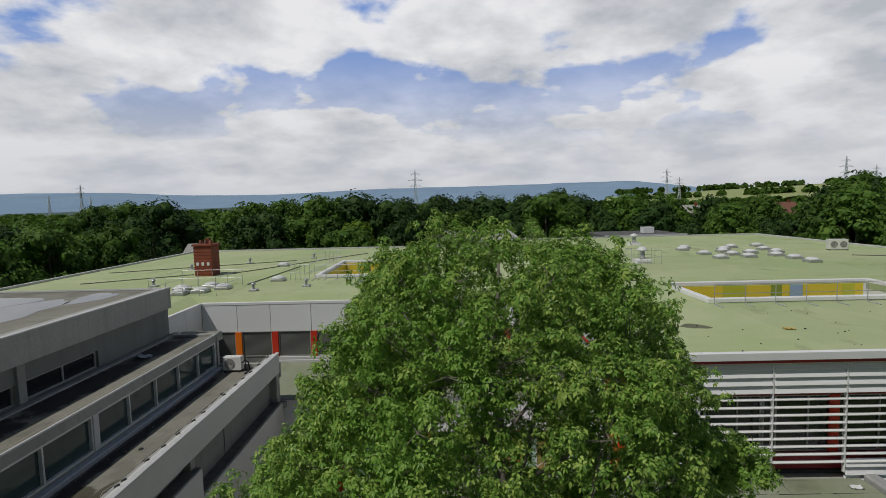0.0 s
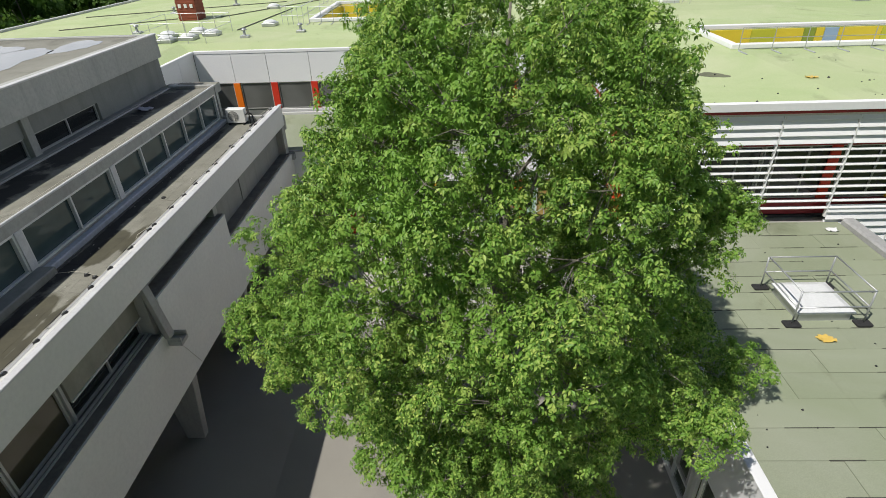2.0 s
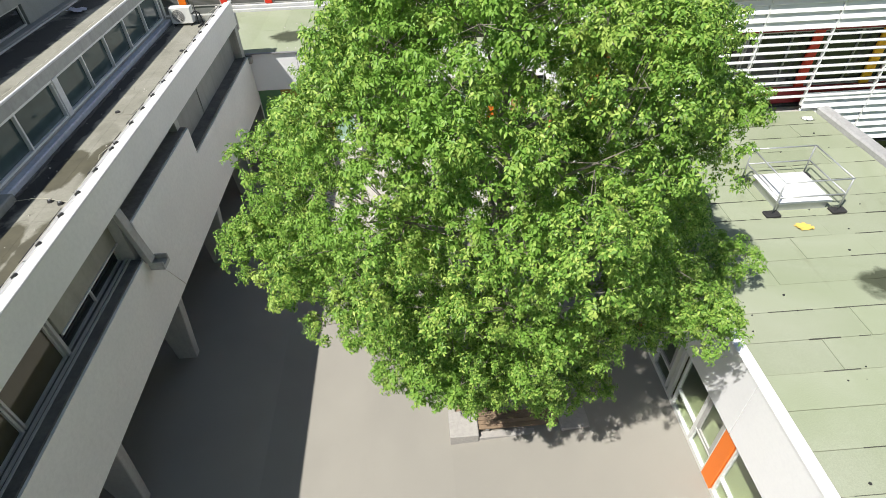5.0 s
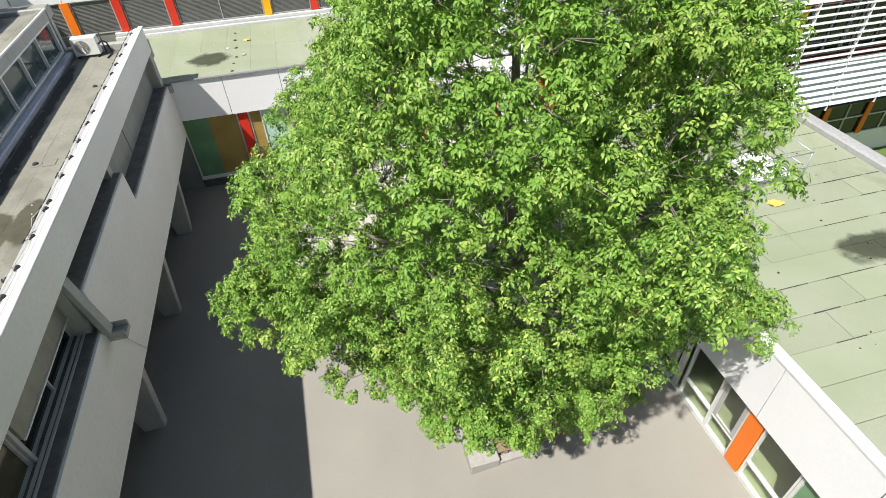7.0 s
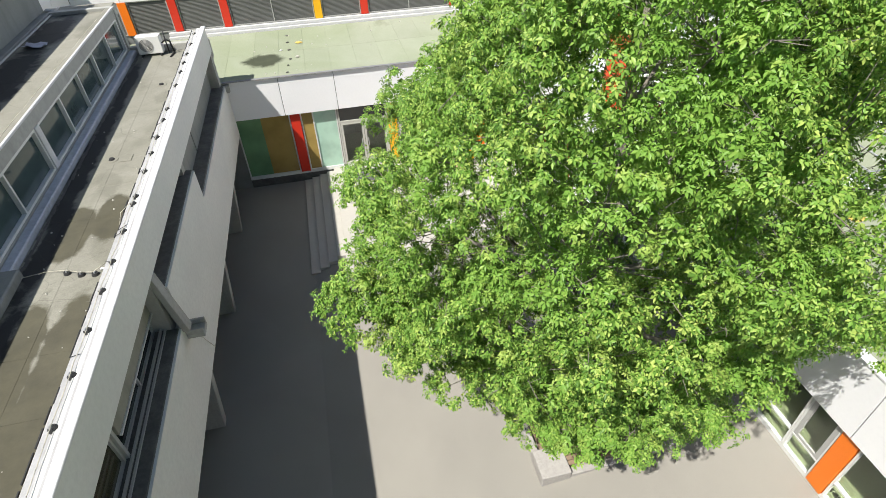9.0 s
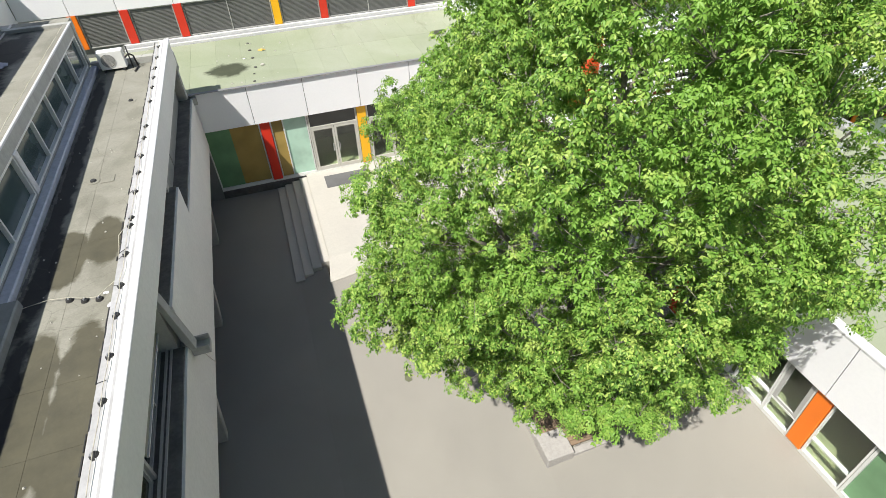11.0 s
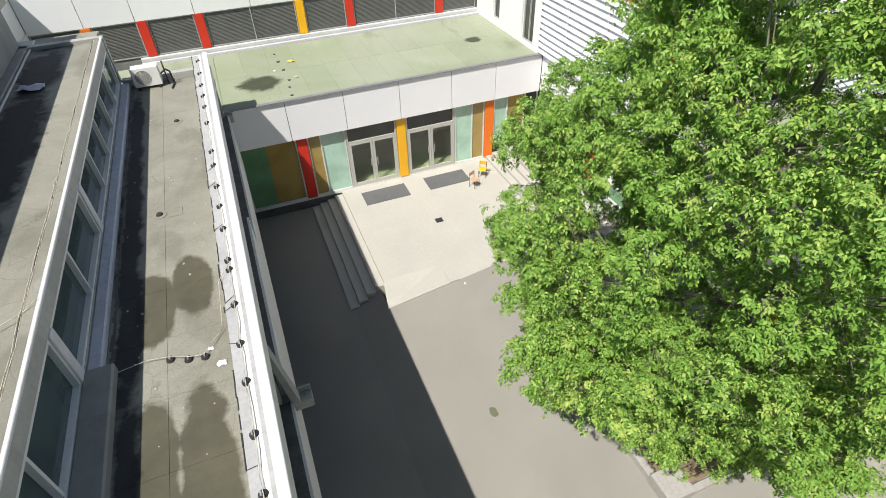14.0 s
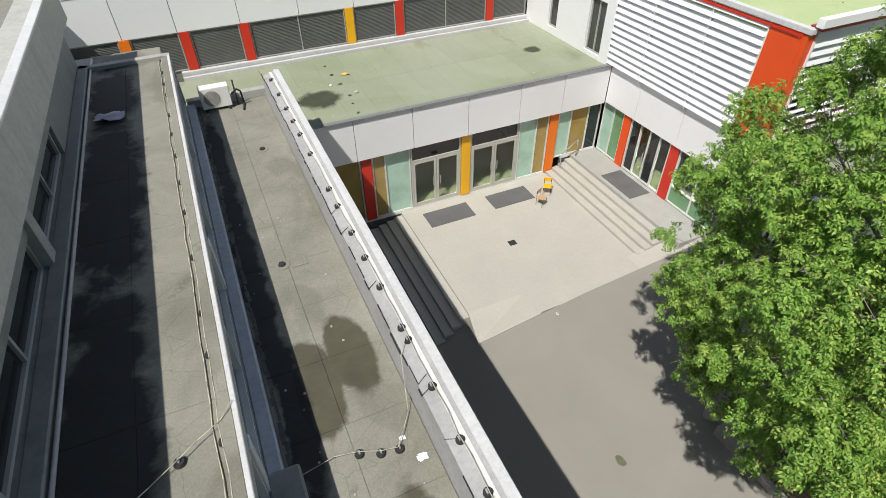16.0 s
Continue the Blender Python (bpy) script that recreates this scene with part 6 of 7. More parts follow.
def build_ac(x, y, z, name="air_conditioner", w=0.84, d=0.34, h=0.62, turn=0, fans=1, label="white outdoor air conditioning unit on the roof"):
    t = thing(name, (0, 0, 0), label, "air conditioner")
    bm = bmesh.new()
    bbox(bm, -w / 2, w / 2, -d / 2, d / 2, 0.08, 0.08 + h)
    part("casing", bm, "ac_white", t, "", 0.015)
    for k in range(fans):
        cx = (-0.1 if fans == 1 else (-w / 4 + k * w / 2)) * 1.0
        bm = bmesh.new()
        rr = 0.23 if fans == 1 else w * 0.19
        for q in range(6):
            r = rr * (1 - q / 6)
            for i in range(20):
                a, b = i * math.tau / 20, (i + 1) * math.tau / 20
                rod(bm, (cx + r * math.cos(a), -d / 2 - 0.012, 0.08 + h / 2 + r * math.sin(a)), (cx + r * math.cos(b), -d / 2 - 0.012, 0.08 + h / 2 + r * math.sin(b)), 0.006, n=4)
        part("grille", bm, "frame_pale", t, "round fan grille")
        bm = bmesh.new()
        bmesh.ops.create_cone(bm, cap_ends=True, segments=24, radius1=rr, radius2=rr, depth=0.01, matrix=pose(cx, -d / 2 - 0.003, 0.08 + h / 2, 90))
        part("fan_opening", bm, "flash_dark", t)
    for sx in (-w / 2 + 0.1, w / 2 - 0.1):
        span("foot", sx - 0.03, sx + 0.03, -d / 2 - 0.05, d / 2 + 0.05, 0.0, 0.08, "black", t)
    t.matrix_basis = pose(x, y, z, 0, 0, turn)
    return t


build_ac(-9.98, 23.80, 6.06)
bm = bmesh.new()
pts = [(-9.52, 23.62, 6.5), (-9.35, 23.6, 6.62), (-9.25, 23.7, 6.5), (-9.22, 23.75, 6.1), (-9.3, 23.3, 6.09)]
for p, q in zip(pts, pts[1:]):
    rod(bm, p, q, 0.028, n=7)
rod(bm, (-9.4, 23.75, 6.06), (-9.4, 23.75, 6.85), 0.025, n=7)
tagged(part("refrigerant_pipe", bm, "black", smooth=True), "black insulated pipe beside the air conditioner", "pipe")


# ---- chairs and rail on the forecourt ----
def build_chair(x, y, z, turn, mat, label):
    t = thing("school_chair", (0, 0, 0), label, "chair", "chairs on the forecourt")
    bm = bmesh.new()
    bbox(bm, -0.2, 0.2, -0.19, 0.19, 0.43, 0.455)
    part("seat", bm, mat, t, "", 0.01)
    bm = bmesh.new()
    bbox(bm, -0.2, 0.2, 0.18, 0.205, 0.62, 0.84)
    part("backrest", bm, mat, t, "", 0.01)
    for sx in (-0.18, 0.18):
        for sy in (-0.17, 0.18):
            bm = bmesh.new()
            rod(bm, (sx, sy, 0.0), (sx * 0.95, sy, 0.43 if sy < 0 else 0.8), 0.013, n=6)
            part("leg", bm, "black", t)
    t.matrix_basis = pose(x, y, z, 0, 0, turn) @ Matrix.Diagonal((0.85, 0.85, 0.85, 1))


M["wood_chair"] = paint("varnished_ply", (0.52, 0.34, 0.20), 0.4, 0.2)
build_chair(1.28, 22.35, -0.1, 25, "wood_chair", "plywood school chair standing on the pale forecourt")
build_chair(1.95, 22.95, -0.1, -35, "yellow", "yellow school chair standing by the steps")
t = thing("stair_rail", (3.6, 24.0, 0.0), "dark steel handrail at the head of the steps", "handrail")
for a, b in (((3.35, 24.1, -0.1), (3.35, 24.1, 0.85)), ((3.35, 24.1, 0.85), (4.15, 24.1, 1.4)), ((4.15, 24.1, 1.4), (4.15, 24.1, 0.55))):
    bm = bmesh.new()
    rod(bm, a, b, 0.022, n=8)
    part("rail" if a[2] > 0.5 and b[2] > 0.6 else "post", bm, "galv", t, smooth=True)


# ---- things on the great roof ----
def build_chimney():
    x, y, z = -19.4, 42.4, ROOF
    t = thing("chimney", (x, y, z), "square red brick chimney stack on the great roof", "chimney")
    bm = bmesh.new()
    bbox(bm, x - 0.70, x + 0.70, y - 0.70, y + 0.70, z, z + 2.35)
    part("shaft", bm, "brick", t, "red brick stack", 0.03)
    for k in range(9):
        span("brick_course", x - 0.715, x + 0.715, y - 0.715, y + 0.715, z + 0.15 + 0.25 * k, z + 0.27 + 0.25 * k, "brick", t, bevel=0.01)
    span("cap", x - 0.8, x + 0.8, y - 0.8, y + 0.8, z + 2.36, z + 2.52, "brick", t, "projecting brick cap", 0.02)
    for dx in (-0.4, 0.0, 0.4):
        bm = bmesh.new()
        rod(bm, (x + dx, y, z + 2.5), (x + dx, y, z + 2.8), 0.14, 0.12, 12)
        part("pot", bm, "roof_tile", t, "clay chimney pot")
    for dx in (-0.42, 0.0, 0.42):
        span("vent", x + dx - 0.1, x + dx + 0.1, y - 0.76, y - 0.70, z + 0.85, z + 1.1, "white", t, "white vent plate")


def build_dome(x, y, w, label="white domed roof light on a low kerb"):
    t = thing("dome_light", (0, 0, 0), label, "skylight", "domed roof lights")
    bm = bmesh.new()
    bbox(bm, -w / 2, w / 2, -w / 2, w / 2, 0, 0.2)
    part("kerb", bm, "galv", t, "grey kerb", 0.02)
    bm = bmesh.new()
    dome(bm, (0, 0, 0.2), w * 0.5, w * 0.5, w * 0.2)
    part("dome", bm, "dome", t, "opaque white dome", smooth=True)
    t.matrix_basis = pose(x, y, ROOF)
    return t


build_chimney()
first = build_dome(23.9, 55.4, 1.0)
for x, y in ((22.95, 53.6), (23.1, 49.3), (22.85, 45.8), (25.5, 46.3), (28.2, 46.9), (28.3, 44.6), (28.1, 42.1), (30.2, 52.3), (28.6, 55.3), (25.6, 51.0), (26.8, 53.2), (27.4, 49.5), (25.2, 48.4), (29.8, 49.6), (31.6, 56.0)):
    copy_thing(first, pose(x, y, ROOF))
small = build_dome(-16.9, 32.9, 0.9, "small white roof light among guard rails")
for x, y in ((-15.9, 33.6), (-15.0, 34.9), (-17.6, 34.6), (-16.2, 35.8), (-14.9, 47.6), (-12.4, 38.2)):
    copy_thing(small, pose(x, y, ROOF))
build_ac(36.0, 50.6, ROOF, w=1.55, d=0.7, h=0.95, fans=2, turn=-12, label="white twin-fan cooling unit on the great roof")


def build_vent(x, y, k=1.0):
    t = thing("roof_vent", (x, y, ROOF), "white capped roof ventilator on a railed base" if k == 1 else "small weathered roof ventilator", "ventilator")
    span("base", x - 0.6 * k, x + 0.6 * k, y - 0.6 * k, y + 0.6 * k, ROOF, ROOF + 0.3 * k, "white" if k == 1 else "galv", t, "", 0.02 * k)
    bm = bmesh.new()
    rod(bm, (x, y, ROOF + 0.3 * k), (x, y, ROOF + k), 0.2 * k, n=12)
    part("duct", bm, "galv", t, smooth=True)
    bm = bmesh.new()
    dome(bm, (x, y, ROOF + k), 0.42 * k, 0.42 * k, 0.35 * k)
    part("cowl", bm, "dome" if k == 1 else "galv", t, smooth=True)


build_vent(15.6, 44.0)
build_vent(20.5, 60.5)


def build_rails(x0, x1, y0, y1):
    t = thing("roof_guard_rail", (x0, y0, ROOF), "galvanised guard rail round the roof lights", "guard rail")
    for i in range(5):
        for yy in (y0, y1):
            x = x0 + (x1 - x0) * i / 4
            bm = bmesh.new()
            rod(bm, (x, yy, ROOF), (x, yy, ROOF + 1.1), 0.017, n=6)
            part("post", bm, "galv", t)
    for z in (0.55, 1.1):
        for a, b in (((x0, y0), (x1, y0)), ((x1, y0), (x1, y1)), ((x1, y1), (x0, y1)), ((x0, y1), (x0, y0))):
            bm = bmesh.new()
            rod(bm, (*a, ROOF + z), (*b, ROOF + z), 0.015, n=6)
            part("rail", bm, "galv", t)


build_rails(-18.4, -14.3, 32.2, 36.4)
build_rails(-11.6, -10.2, 38.4, 49.6)
build_rails(14.6, 16.8, 43.0, 45.2)
bm = bmesh.new()
for a, b in (((-27, 38.5), (-20.6, 42.6)), ((-17.5, 43), (-9, 58)), ((-14.0, 36.5), (-13.2, 47)), ((8, 34.5), (13, 34.3)), ((34, 46), (40, 43)), ((-29, 45), (-15, 52))):
    rod(bm, (*a, ROOF + 0.04), (*b, ROOF + 0.04), 0.035, n=6)
tagged(part("roof_conduits", bm, "conduit"), "dark conduits running across the great roof", "conduit", kind="stuff")


# ---- ragged sealant along the terrace flashing ----
def build_sealant():
    rng = random.Random(71)
    bm = bmesh.new()
    y, x = 3.0, -8.475
    while y < 23.9:
        n = rng.uniform(0.12, 0.5)
        x = -8.475 + rng.uniform(-0.018, 0.012)
        if rng.random() < 0.8:
            bbox(bm, x - rng.uniform(0.006, 0.016), x + 0.006, y, y + n, 6.645, 6.672)
        if rng.random() < 0.16:
            rod(bm, (x, y, 6.672), (x + 0.17, y + rng.uniform(-0.12, 0.12), 6.722), 0.006, n=4)
        y += n + rng.uniform(0.0, 0.12)
    tagged(part("flashing_sealant", bm, "black"), "cracked black sealant along the terrace flashing", "sealant", kind="stuff")
    bm = bmesh.new()
    y = 3.0
    while y < 23.8:
        n = rng.uniform(0.08, 0.3)
        x = -10.545 + rng.uniform(0.0, 0.05)
        bbox(bm, x - 0.02, x + rng.uniform(0.015, 0.06), y, y + n, 6.05, 6.07)
        y += n * rng.uniform(0.8, 1.2)
    tagged(part("upstand_sealant", bm, "grime"), "crumbling dark sealant at the foot of the felt upstand", "sealant", kind="stuff")


build_sealant()


for x, y in ((-20.5, 36.5), (-22.4, 46.0), (-12.6, 33.8), (-9.6, 35.2), (-6.2, 36.6), (-13.8, 54.0), (-19.0, 50.5), (10.4, 37.5)):
    build_vent(x, y, 0.4)


# ---- woods, houses, hills and pylons all round ----
CORES = []


def crown_tufts(rng, h, w, kind):
    """Tufts of a free-standing tree of height h and width w at the origin."""
    rows = []
    CORES.clear()
    if kind == "conifer":
        n = 46
        for i in range(n):
            z = h * (0.10 + 0.90 * i / n)
            r = w / 2 * (1 - i / n) ** 0.85 + 0.1
            m = max(5, int(18 * (1 - i / n) + 4))
            for k in range(m):
                a = rng.uniform(0, math.tau)
                q = r * rng.uniform(0.55, 1.05)
                rows.append((q * math.cos(a), q * math.sin(a), z + rng.uniform(-0.3, 0.3) - 0.15 * q, rng.uniform(0.7, 1.1), math.cos(a), math.sin(a), -0.1))
        return np.array(rows)
    lumps = int(26 + 10 * rng.random())
    for i in range(lumps):
        u = (i + 0.5) / lumps
        z = h * (0.22 + 0.74 * u)
        prof = math.sin(math.pi * min(1, 0.18 + 0.80 * u)) ** 0.6
        a = i * 2.4 + rng.uniform(-0.5, 0.5)
        r = w / 2 * prof * rng.uniform(0.5, 0.9)
        c = (r * math.cos(a), r * math.sin(a), z)
        s = w * rng.uniform(0.14, 0.23)
        CORES.append((*c, s * 0.62))
        for k in range(46):
            d = Vector((rng.gauss(0, 1), rng.gauss(0, 1), rng.gauss(0, 1) + 0.25)).normalized()
            q = s * rng.uniform(0.75, 1.12)
            rows.append((c[0] + d.x * q, c[1] + d.y * q, c[2] + d.z * q * 0.85, rng.uniform(0.7, 1.2), *d))
    return np.array(rows)


def build_tree_kind(i, h, w, kind, material):
    rng = random.Random(100 + i)
    t = thing("woodland_tree", (0, 0, 0), "tall dark conifer in the wood beyond the roofs" if kind == "conifer" else "dense green broadleaf tree in the wood beyond the roofs", "tree", "trees of the wood")
    bm = bmesh.new()
    rod(bm, (0, 0, -0.3), (0, 0, h * 0.35), 0.26, 0.18, 8)
    rod(bm, (0, 0, h * 0.35), (0.1, 0, h * 0.8), 0.18, 0.05, 8)
    for k in range(5):
        a = k * 2.4
        rod(bm, (0, 0, h * (0.25 + 0.08 * k)), (w * 0.3 * math.cos(a), w * 0.3 * math.sin(a), h * (0.45 + 0.08 * k)), 0.08, 0.03, 6)
    part("trunk", bm, "bark", t)
    me = leaf_mesh("crown", crown_tufts(rng, h, w, kind), material, 3, 0.56 if kind != "conifer" else 0.5, 0.34, 0.25, seed=50 + i)
    tagged(attach(new("crown", me), t), kind="stuff")
    if CORES:
        # dense inner foliage that closes the crown
        bm = bmesh.new()
        for x, y, z, r in CORES:
            bmesh.ops.create_icosphere(bm, subdivisions=2, radius=r, matrix=pose(x, y, z) @ Matrix.Diagonal((1, 1, 0.85, 1)))
        for v in bm.verts:
            v.co += v.co.normalized() * 0.3 * noise.noise(v.co * 2.6)
        part("inner_crown", bm, material, t, kind="stuff")
    return t


def far_point(view_column, y):
    """Plan x at the distance y that falls on a given picture column from the first eye."""
    return ((view_column - 784) / 956 - 0.015) * y


# treetop height a hundred metres off by slope x / y, fitted to the skyline in view
VIEW_SKYLINE = ((-0.85, 12.7), (-0.68, 12.7), (-0.645, 15.8), (-0.54, 15.4), (-0.50, 12.5), (-0.42, 12.8), (-0.34, 15.0), (-0.16, 14.7), (0.10, 14.3), (0.16, 15.7), (0.23, 15.4), (0.27, 14.2), (0.52, 14.1), (0.57, 15.5), (0.68, 15.2), (0.73, 16.5), (0.80, 16.7))


def build_woods():
    kinds = [build_tree_kind(0, 13.0, 9.0, "round", "leaf_far"), build_tree_kind(1, 14.2, 8.0, "round", "leaf_far"), build_tree_kind(2, 12.4, 10.0, "round", "leaf_dark"), build_tree_kind(3, 13.6, 8.6, "round", "leaf_dark"), build_tree_kind(4, 14.5, 5.4, "conifer", "leaf_dark"), build_tree_kind(5, 11.2, 8.2, "round", "leaf_far")]
    used = [False] * len(kinds)
    rng = random.Random(5)

    tall = (13.0, 14.2, 12.4, 13.6, 14.5, 11.2)

    def plant(k, x, y, top, spin):
        s = (top + 1.0) / tall[k]
        m = pose(x, y, -1.0, 0, 0, spin) @ Matrix.Diagonal((s * rng.uniform(0.9, 1.15), s * rng.uniform(0.9, 1.15), s, 1))
        if used[k]:
            o = copy_thing(kinds[k], m)
            o.matrix_basis = m
        else:
            kinds[k].matrix_basis = m
            used[k] = True

    def skyline_top(x, y):
        """Treetop height at x, y that meets the skyline seen from the first eye."""
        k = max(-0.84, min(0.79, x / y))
        for (a, p), (b, q) in zip(VIEW_SKYLINE, VIEW_SKYLINE[1:]):
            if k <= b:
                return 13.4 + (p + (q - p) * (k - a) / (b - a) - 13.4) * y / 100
        return VIEW_SKYLINE[-1][1]

    # left of the great roof and behind it, then round to the right
    spots = []
    for row, (dist, gap) in enumerate(((0, 6.2), (9, 7.0), (19, 8.0))):
        y = 18.0
        while y < 82:
            spots.append((-42 - dist + rng.uniform(-2, 2), y + rng.uniform(-2, 2), rng.uniform(0.80, 1.0)))
            y += gap
    for row, (y, gap) in enumerate(((84, 6.6), (98, 6.8), (115, 8.0))):
        x = -62.0 - 10 * row
        while x < 72 + 12 * row:
            yy = y + rng.uniform(-3, 3) + (22 if -8 < x < 34 and row < 2 else 0)
            spots.append((x + rng.uniform(-1.5, 1.5), yy, rng.uniform(0.70, 0.98) if row == 0 else rng.uniform(0.88, 1.03)))
            x += gap
    for row, (x, gap) in enumerate(((53, 6.2), (62, 6.8), (73, 8.0))):
        y = 22.0
        while y < 84:
            spots.append((x + rng.uniform(-2, 2), y + rng.uniform(-2, 2), rng.uniform(0.80, 1.02)))
            y += gap
    # trees kept low along the sight lines to the houses
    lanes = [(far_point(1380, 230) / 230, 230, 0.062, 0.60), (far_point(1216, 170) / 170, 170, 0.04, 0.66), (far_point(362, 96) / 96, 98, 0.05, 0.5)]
    for x, y, f in spots:
        for k, far, half, cut in lanes:
            if y < far and abs(x / max(y, 1) - k) < half:
                f = cut * rng.uniform(0.9, 1.0)
        plant(rng.choice((0, 1, 2, 3, 3, 5, 0, 2, 4)), x, y, skyline_top(x, max(y, 1)) * f * 0.96, rng.uniform(0, 360))
    # a bright young tree and a slim dark one stand out
    M["leaf_lime"] = foliage("lime_leaf", (0.12, 0.22, 0.02), (0.17, 0.29, 0.03), (0.24, 0.36, 0.04), 0.6, 0.3)
    for view_column, y, k, s, mat in ((628, 92, 0, 0.88, "leaf_lime"), (168, 70, 4, 1.03, None), (1340, 118, 0, 1.1, None), (1010, 83, 4, 0.72, "leaf_far")):
        o = copy_thing(kinds[k], pose(far_point(view_column, y), y, -1.0) @ Matrix.Diagonal((s, s, s, 1)))
        o.matrix_basis = pose(far_point(view_column, y), y, -1.0) @ Matrix.Diagonal((s, s, s, 1))
        if mat:
            for ch in o.children:
                if ch.name.startswith("crown"):
                    ch.data = ch.data.copy()
                    ch.data.materials[0] = M[mat]
            tagged(o, "bright lime green tree at the edge of the wood" if mat == "leaf_lime" else "slim pointed green tree behind the great roof")
    # the far woods as one mass
    g = np.random.default_rng(9)
    rows = []
    for _ in range(1500):
        a = g.uniform(-1.0, 1.0)
        r = 160 + 900 * g.uniform(0, 1) ** 1.5
        x, y = r * math.sin(a), r * math.cos(a)
        if (a > 0.30 and r > 620) or (r < 235 and abs(x / y - far_point(1380, 230) / 230) < 0.035):
            continue
        h, w = g.uniform(7, 13.0), g.uniform(6, 10)
        m = 22
        d = g.normal(0, 1, (m, 3))
        d /= np.linalg.norm(d, axis=1, keepdims=True)
        p = np.array([[x, y, h - 0.5 * w - 2.4]]) + d * np.array([[w * 0.5, w * 0.5, w * 0.5]])
        rows.append(np.column_stack((p, g.uniform(0.8, 1.3, m) * (1.0 + r / 900), d)))
    me = leaf_mesh("far_woods", np.concatenate(rows), "leaf_far", 3, 2.6, 0.42, 0.2, seed=77)
    tagged(new("far_woods", me), "continuous green woodland stretching to the hills", "woods", kind="stuff")


build_woods()


def ridge(name, radius, a0, a1, heights, material, label, base=-6.0, depth=400, n=90, rough=6.0):
    """A long rolling ridge seen across the plain; heights are given at even bearings."""
    bm = bmesh.new()
    rows = []
    for i in range(n + 1):
        u = i / n
        a = radians(a0 + (a1 - a0) * u)
        k = u * (len(heights) - 1)
        j = min(int(k), len(heights) - 2)
        h = heights[j] + (heights[j + 1] - heights[j]) * (k - j) + rough * noise.noise((u * 22, radius * 0.01, 0)) + rough * 0.5 * noise.noise((u * 70, radius * 0.01, 3))
        col = []
        for f, r in ((0.0, radius - depth), (0.45, radius - depth * 0.55), (0.8, radius - depth * 0.25), (1.0, radius), (0.6, radius + depth * 0.3)):
            col.append(bm.verts.new((r * math.sin(a), r * math.cos(a), base + (h - base) * f)))
        rows.append(col)
    for c, d in zip(rows, rows[1:]):
        for k in range(4):
            bm.faces.new((c[k], d[k], d[k + 1], c[k + 1]))
    tagged(part(name, bm, material, smooth=True), label, "hill", kind="structure")


ridge("hill_range", 4300, -62, 62, (125, 126, 120, 130, 134, 106, 102, 122, 134, 134, 140, 140, 70, 40, 30, 30, 30, 30), "hill", "long wooded hill range on the horizon, tinted blue for haze", depth=900, n=160)
ridge("wooded_rise", 2300, -55, 16, (6, 9, 8, 12, 9, 13, 15, 13, 12, 9, 4, -2), "hill_green", "low wooded rise in front of the hills", depth=300, n=90, rough=4)
ridge("field_slope", 1500, 16, 62, (16, 24, 31, 36, 40, 44, 48, 52), "field", "pale green farm field rising to the skyline", depth=700, n=60, rough=1.5)


def build_hedges():
    g = np.random.default_rng(15)
    rows = []
    for a0, a1, r, base, n in ((17, 60, 1490, 28, 170), (18, 60, 1180, 11, 120), (14, 60, 860, 0, 200)):
        for _ in range(n):
            a = radians(g.uniform(a0, a1))
            rr = r + g.normal(0, 12)
            s = g.uniform(3, 7)
            lift = base + (math.degrees(a) - 16) / 46 * (22 if r > 1000 else 4)
            m = 16
            d = g.normal(0, 1, (m, 3))
            d /= np.linalg.norm(d, axis=1, keepdims=True)
            p = np.array([[rr * math.sin(a), rr * math.cos(a), lift + s * 0.3]]) + d * s * 0.8
            rows.append(np.column_stack((p, np.full(m, s / 2.2), d)))
    me = leaf_mesh("field_hedges", np.concatenate(rows), "leaf_far", 4, 2.6, 0.45, 0.1, seed=78)
    tagged(new("field_hedges", me), "hedgerows and copses crossing the far fields", "hedge", kind="stuff")


build_hedges()


def build_house(x, y, w, d, h, roof_h, turn, wall, roof, label):
    t = thing("house", (0, 0, 0), label, "house", "houses among the trees")
    bm = bmesh.new()
    bbox(bm, -w / 2, w / 2, -d / 2, d / 2, 0, h)
    part("wall", bm, wall, t)
    bm = bmesh.new()
    o = 0.4
    a = [bm.verts.new(p) for p in ((-w / 2 - o, -d / 2 - o, h), (w / 2 + o, -d / 2 - o, h), (w / 2 + o, d / 2 + o, h), (-w / 2 - o, d / 2 + o, h), (-w / 2 - o, 0, h + roof_h), (w / 2 + o, 0, h + roof_h))]
    for f in ((0, 1, 5, 4), (2, 3, 4, 5), (1, 2, 5), (3, 0, 4), (3, 2, 1, 0)):
        bm.faces.new([a[i] for i in f])
    rf = part("roof", bm, roof, t)
    bm = bmesh.new()
    bbox(bm, w * 0.25, w * 0.25 + 0.7, -0.35, 0.35, h + roof_h - 0.7, h + roof_h + 0.9)
    part("chimney", bm, "brick", rf)
    for k in (-1, 1):
        for z in (1.0, 3.6):
            if z + 1.3 < h:
                span("window", k * w * 0.25 - 0.6, k * w * 0.25 + 0.6, -d / 2 - 0.04, -d / 2 + 0.04, z, z + 1.2, "glass_dark", t)
    t.matrix_basis = pose(x, y, -1.0, 0, 0, turn)


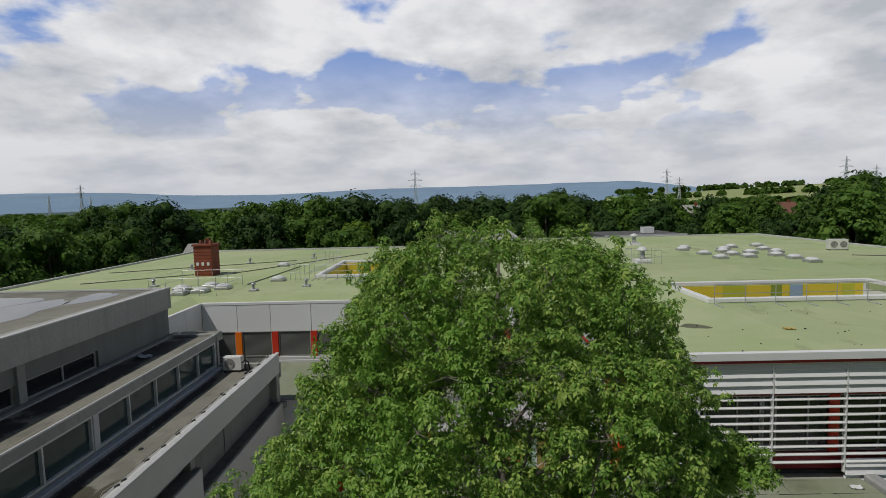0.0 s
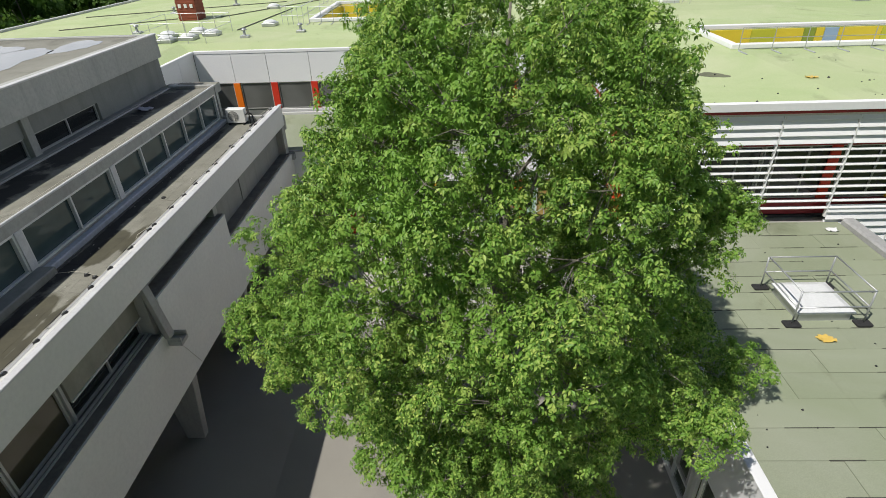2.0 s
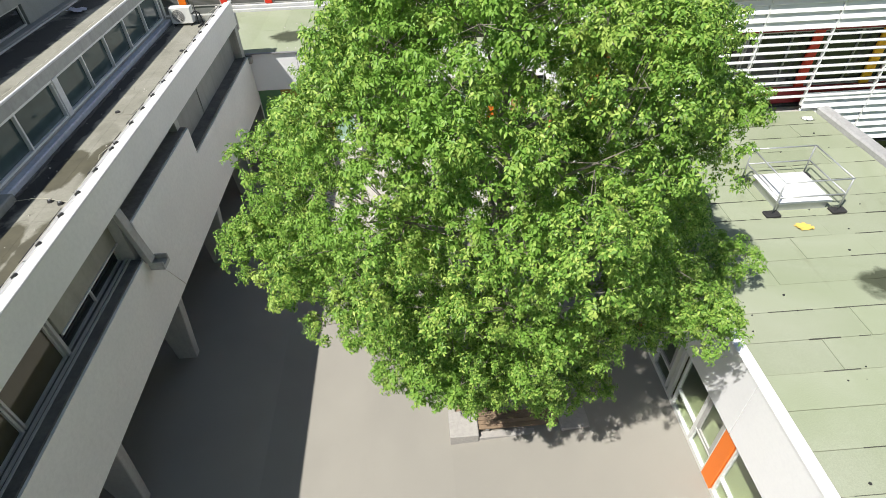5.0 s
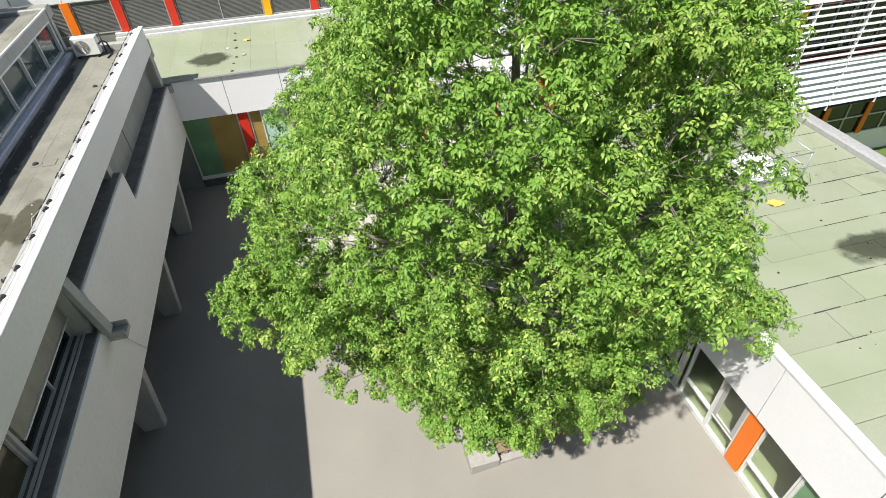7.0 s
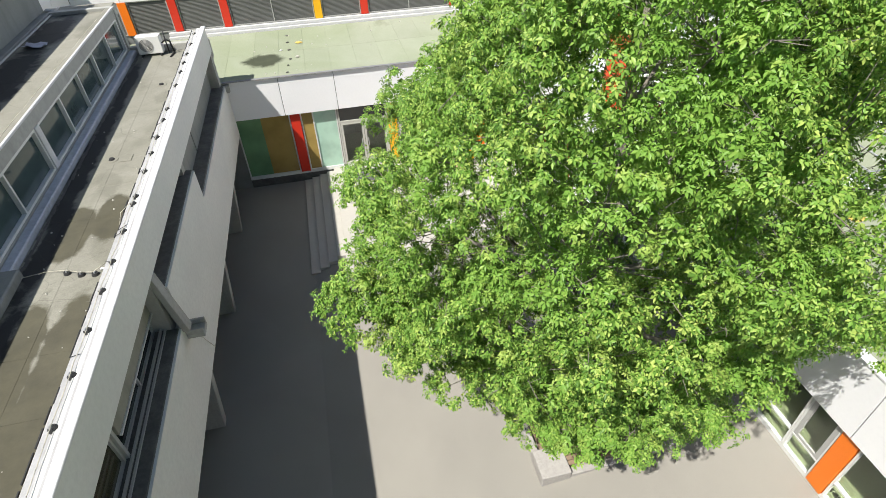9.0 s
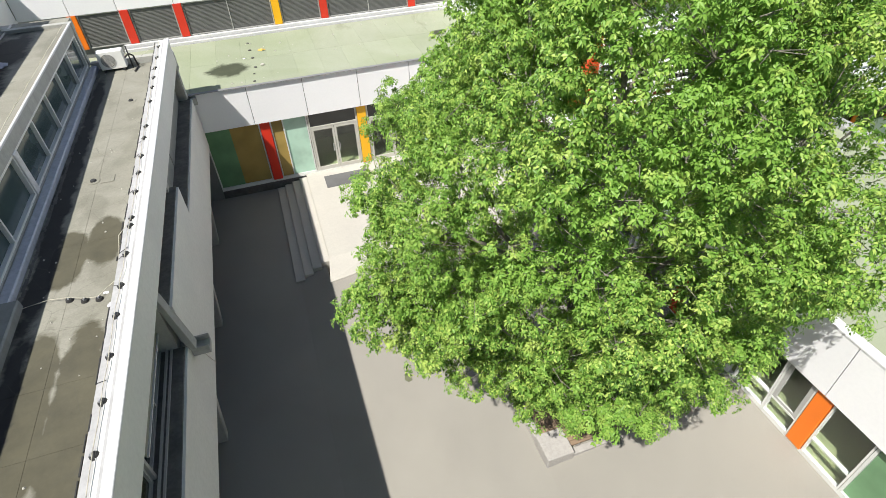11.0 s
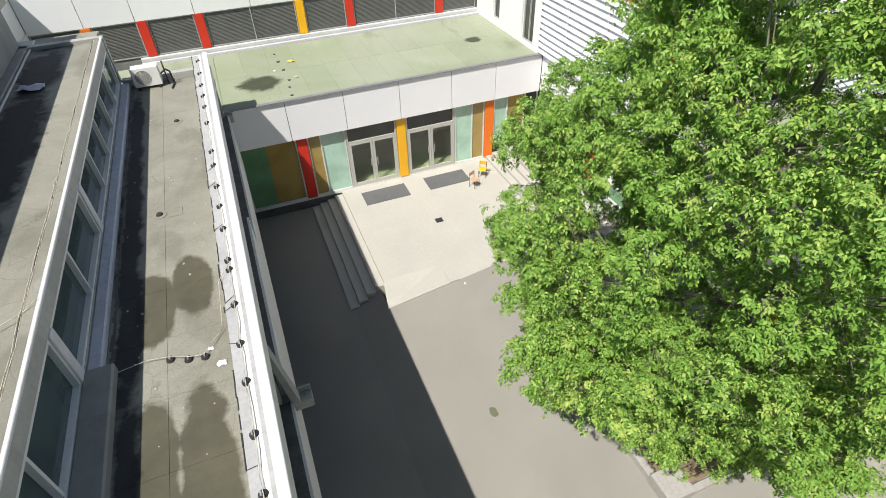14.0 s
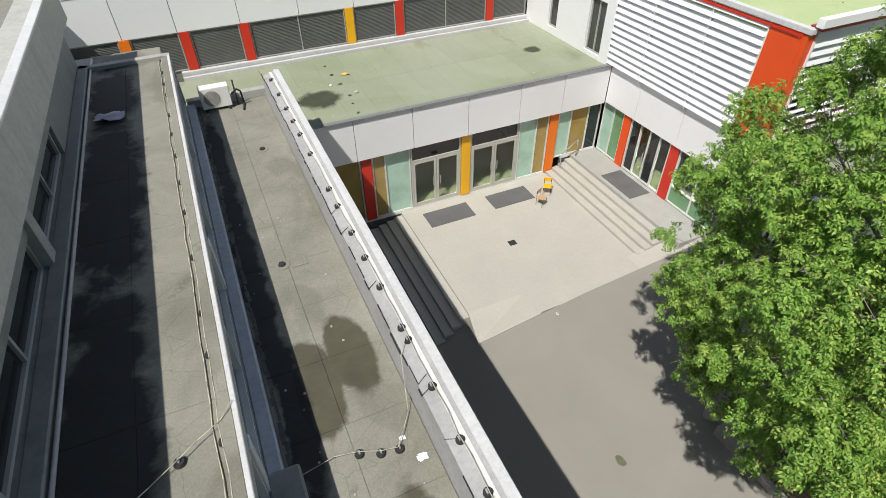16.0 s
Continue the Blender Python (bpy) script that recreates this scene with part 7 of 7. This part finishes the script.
for view_column, y, w, d, h, r, turn, wall, roof, lab in (
    (1380, 230, 11.5, 9, 6.2, 5.0, 14, "render_wall", "roof_tile", "pale house with a red clay roof among trees"),
    (1216, 170, 7, 6, 7.8, 4.0, -20, "render_wall", "grey_roof", "white gabled house half hidden by trees"),
    (352, 96, 3.6, 6, 6.6, 1.6, 8, "white_wall", "grey_roof", "pale roofed building beyond the great roof"),
    (482, 150, 14, 9, 6.2, 2.4, -6, "white_wall", "grey_roof", "pale long house among the trees"),
):
    build_house(far_point(view_column, y), y, w, d, h, r, turn, wall, roof, lab)


def build_hall(x0, x1, y0, y1, z, roof, label, box):
    t = thing("school_hall", ((x0 + x1) / 2, (y0 + y1) / 2, -1.0), label, "building", "low halls behind the great roof")
    solid("wall", [(x0, x1, y0, y1, -1.0, z - 0.5)], "white_wall", t)
    solid("roof", [(x0 - 0.3, x1 + 0.3, y0 - 0.3, y1 + 0.3, z - 0.49, z - 0.1)], roof, t)
    solid("roof_edge", [(x0 - 0.35, x1 + 0.35, y0 - 0.5, y0 - 0.3, z - 0.5, z)], "cap", t)
    for k in range(int((x1 - x0) / 2.4)):
        span("window", x0 + 0.5 + 2.4 * k, x0 + 2.3 + 2.4 * k, y0 - 0.03, y0 + 0.03, 2.2, 4.0, "glass_dark", t)
    if box:
        span("plant_box", box[0], box[0] + 1.6, box[1], box[1] + 1.4, z - 0.1, z + 0.8, "white", t, "white rooftop plant box")




def build_hipped_hall(x0, x1, y0, y1, eave, ridge_z):
    t = thing("school_hall", ((x0 + x1) / 2, (y0 + y1) / 2, -1.0), "low hall with a pale grey hipped roof", "building", "low halls behind the great roof")
    solid("wall", [(x0, x1, y0, y1, -1.0, eave)], "white_wall", t)
    bm = bmesh.new()
    o, run, ym = 0.5, (y1 - y0) * 0.34, (y0 + y1) / 2
    at = [Vector(p) for p in ((x0 - o, y0 - o, eave), (x1 + o, y0 - o, eave), (x1 + o, y1 + o, eave), (x0 - o, y1 + o, eave), (x0 + run, ym, ridge_z), (x1 - run, ym, ridge_z))]
    v = [bm.verts.new(p) for p in at]
    for f in ((0, 1, 5, 4), (2, 3, 4, 5), (1, 2, 5), (3, 0, 4), (3, 2, 1, 0)):
        bm.faces.new([v[i] for i in f])
    rf = part("roof", bm, "grey_roof", t)
    bm = bmesh.new()
    for a, b in ((0, 4), (3, 4), (4, 5), (1, 5), (2, 5)):
        rod(bm, at[a], at[b], 0.12, n=6)
    part("ridge_cap", bm, "cap", rf)
    solid("gutter", [(x0 - 0.6, x1 + 0.6, y0 - 0.68, y0 - 0.52, eave - 0.12, eave + 0.05)], "cap", t)


build_hipped_hall(-5.6, 14.2, 90, 102, 4.6, 8.35)
build_hall(22.5, 33.5, 78, 88, 8.2, "mat", "low hall with a dark flat roof", (29.2, 82))


def build_pylon(view_column, y, h):
    x = far_point(view_column, y)
    t = thing("pylon", (x, y, -2.4), "grey steel lattice power pylon on the horizon", "pylon", "power pylons")
    bm = bmesh.new()
    w, r = h * 0.075, 0.10 + y * 0.00010
    lv = [(0, w), (0.3, w * 0.55), (0.6, w * 0.28), (0.8, w * 0.2), (1.0, w * 0.05)]
    for (a, wa), (b, wb) in zip(lv, lv[1:]):
        ca = [(sx * wa, sy * wa, a * h) for sx, sy in ((-1, -1), (1, -1), (1, 1), (-1, 1))]
        cb = [(sx * wb, sy * wb, b * h) for sx, sy in ((-1, -1), (1, -1), (1, 1), (-1, 1))]
        for i in range(4):
            j = (i + 1) % 4
            for p, q in ((ca[i], cb[i]), (ca[i], cb[j]), (ca[j], cb[i]), (cb[i], cb[j])):
                rod(bm, (p[0] + x, p[1] + y, p[2] - 2.4), (q[0] + x, q[1] + y, q[2] - 2.4), r, n=4)
    part("tower", bm, "steel_far", t)
    for a, wd in ((0.66, 0.12), (0.78, 0.15), (0.90, 0.10)):
        bm = bmesh.new()
        for s in (-1, 1):
            rod(bm, (x, y, a * h - 2.4), (x + s * wd * h, y, a * h - 2.4), r, n=4)
            rod(bm, (x, y, (a + 0.045) * h - 2.4), (x + s * wd * h, y, a * h - 2.4), r, n=4)
        part("cross_arm", bm, "steel_far", t)


for view_column, y, h in ((143, 700, 50), (85, 1000, 46), (738, 600, 52), (1178, 900, 62), (1200, 900, 48), (1488, 760, 66), (1540, 860, 58), (160, 1250, 48)):
    build_pylon(view_column, y, h)
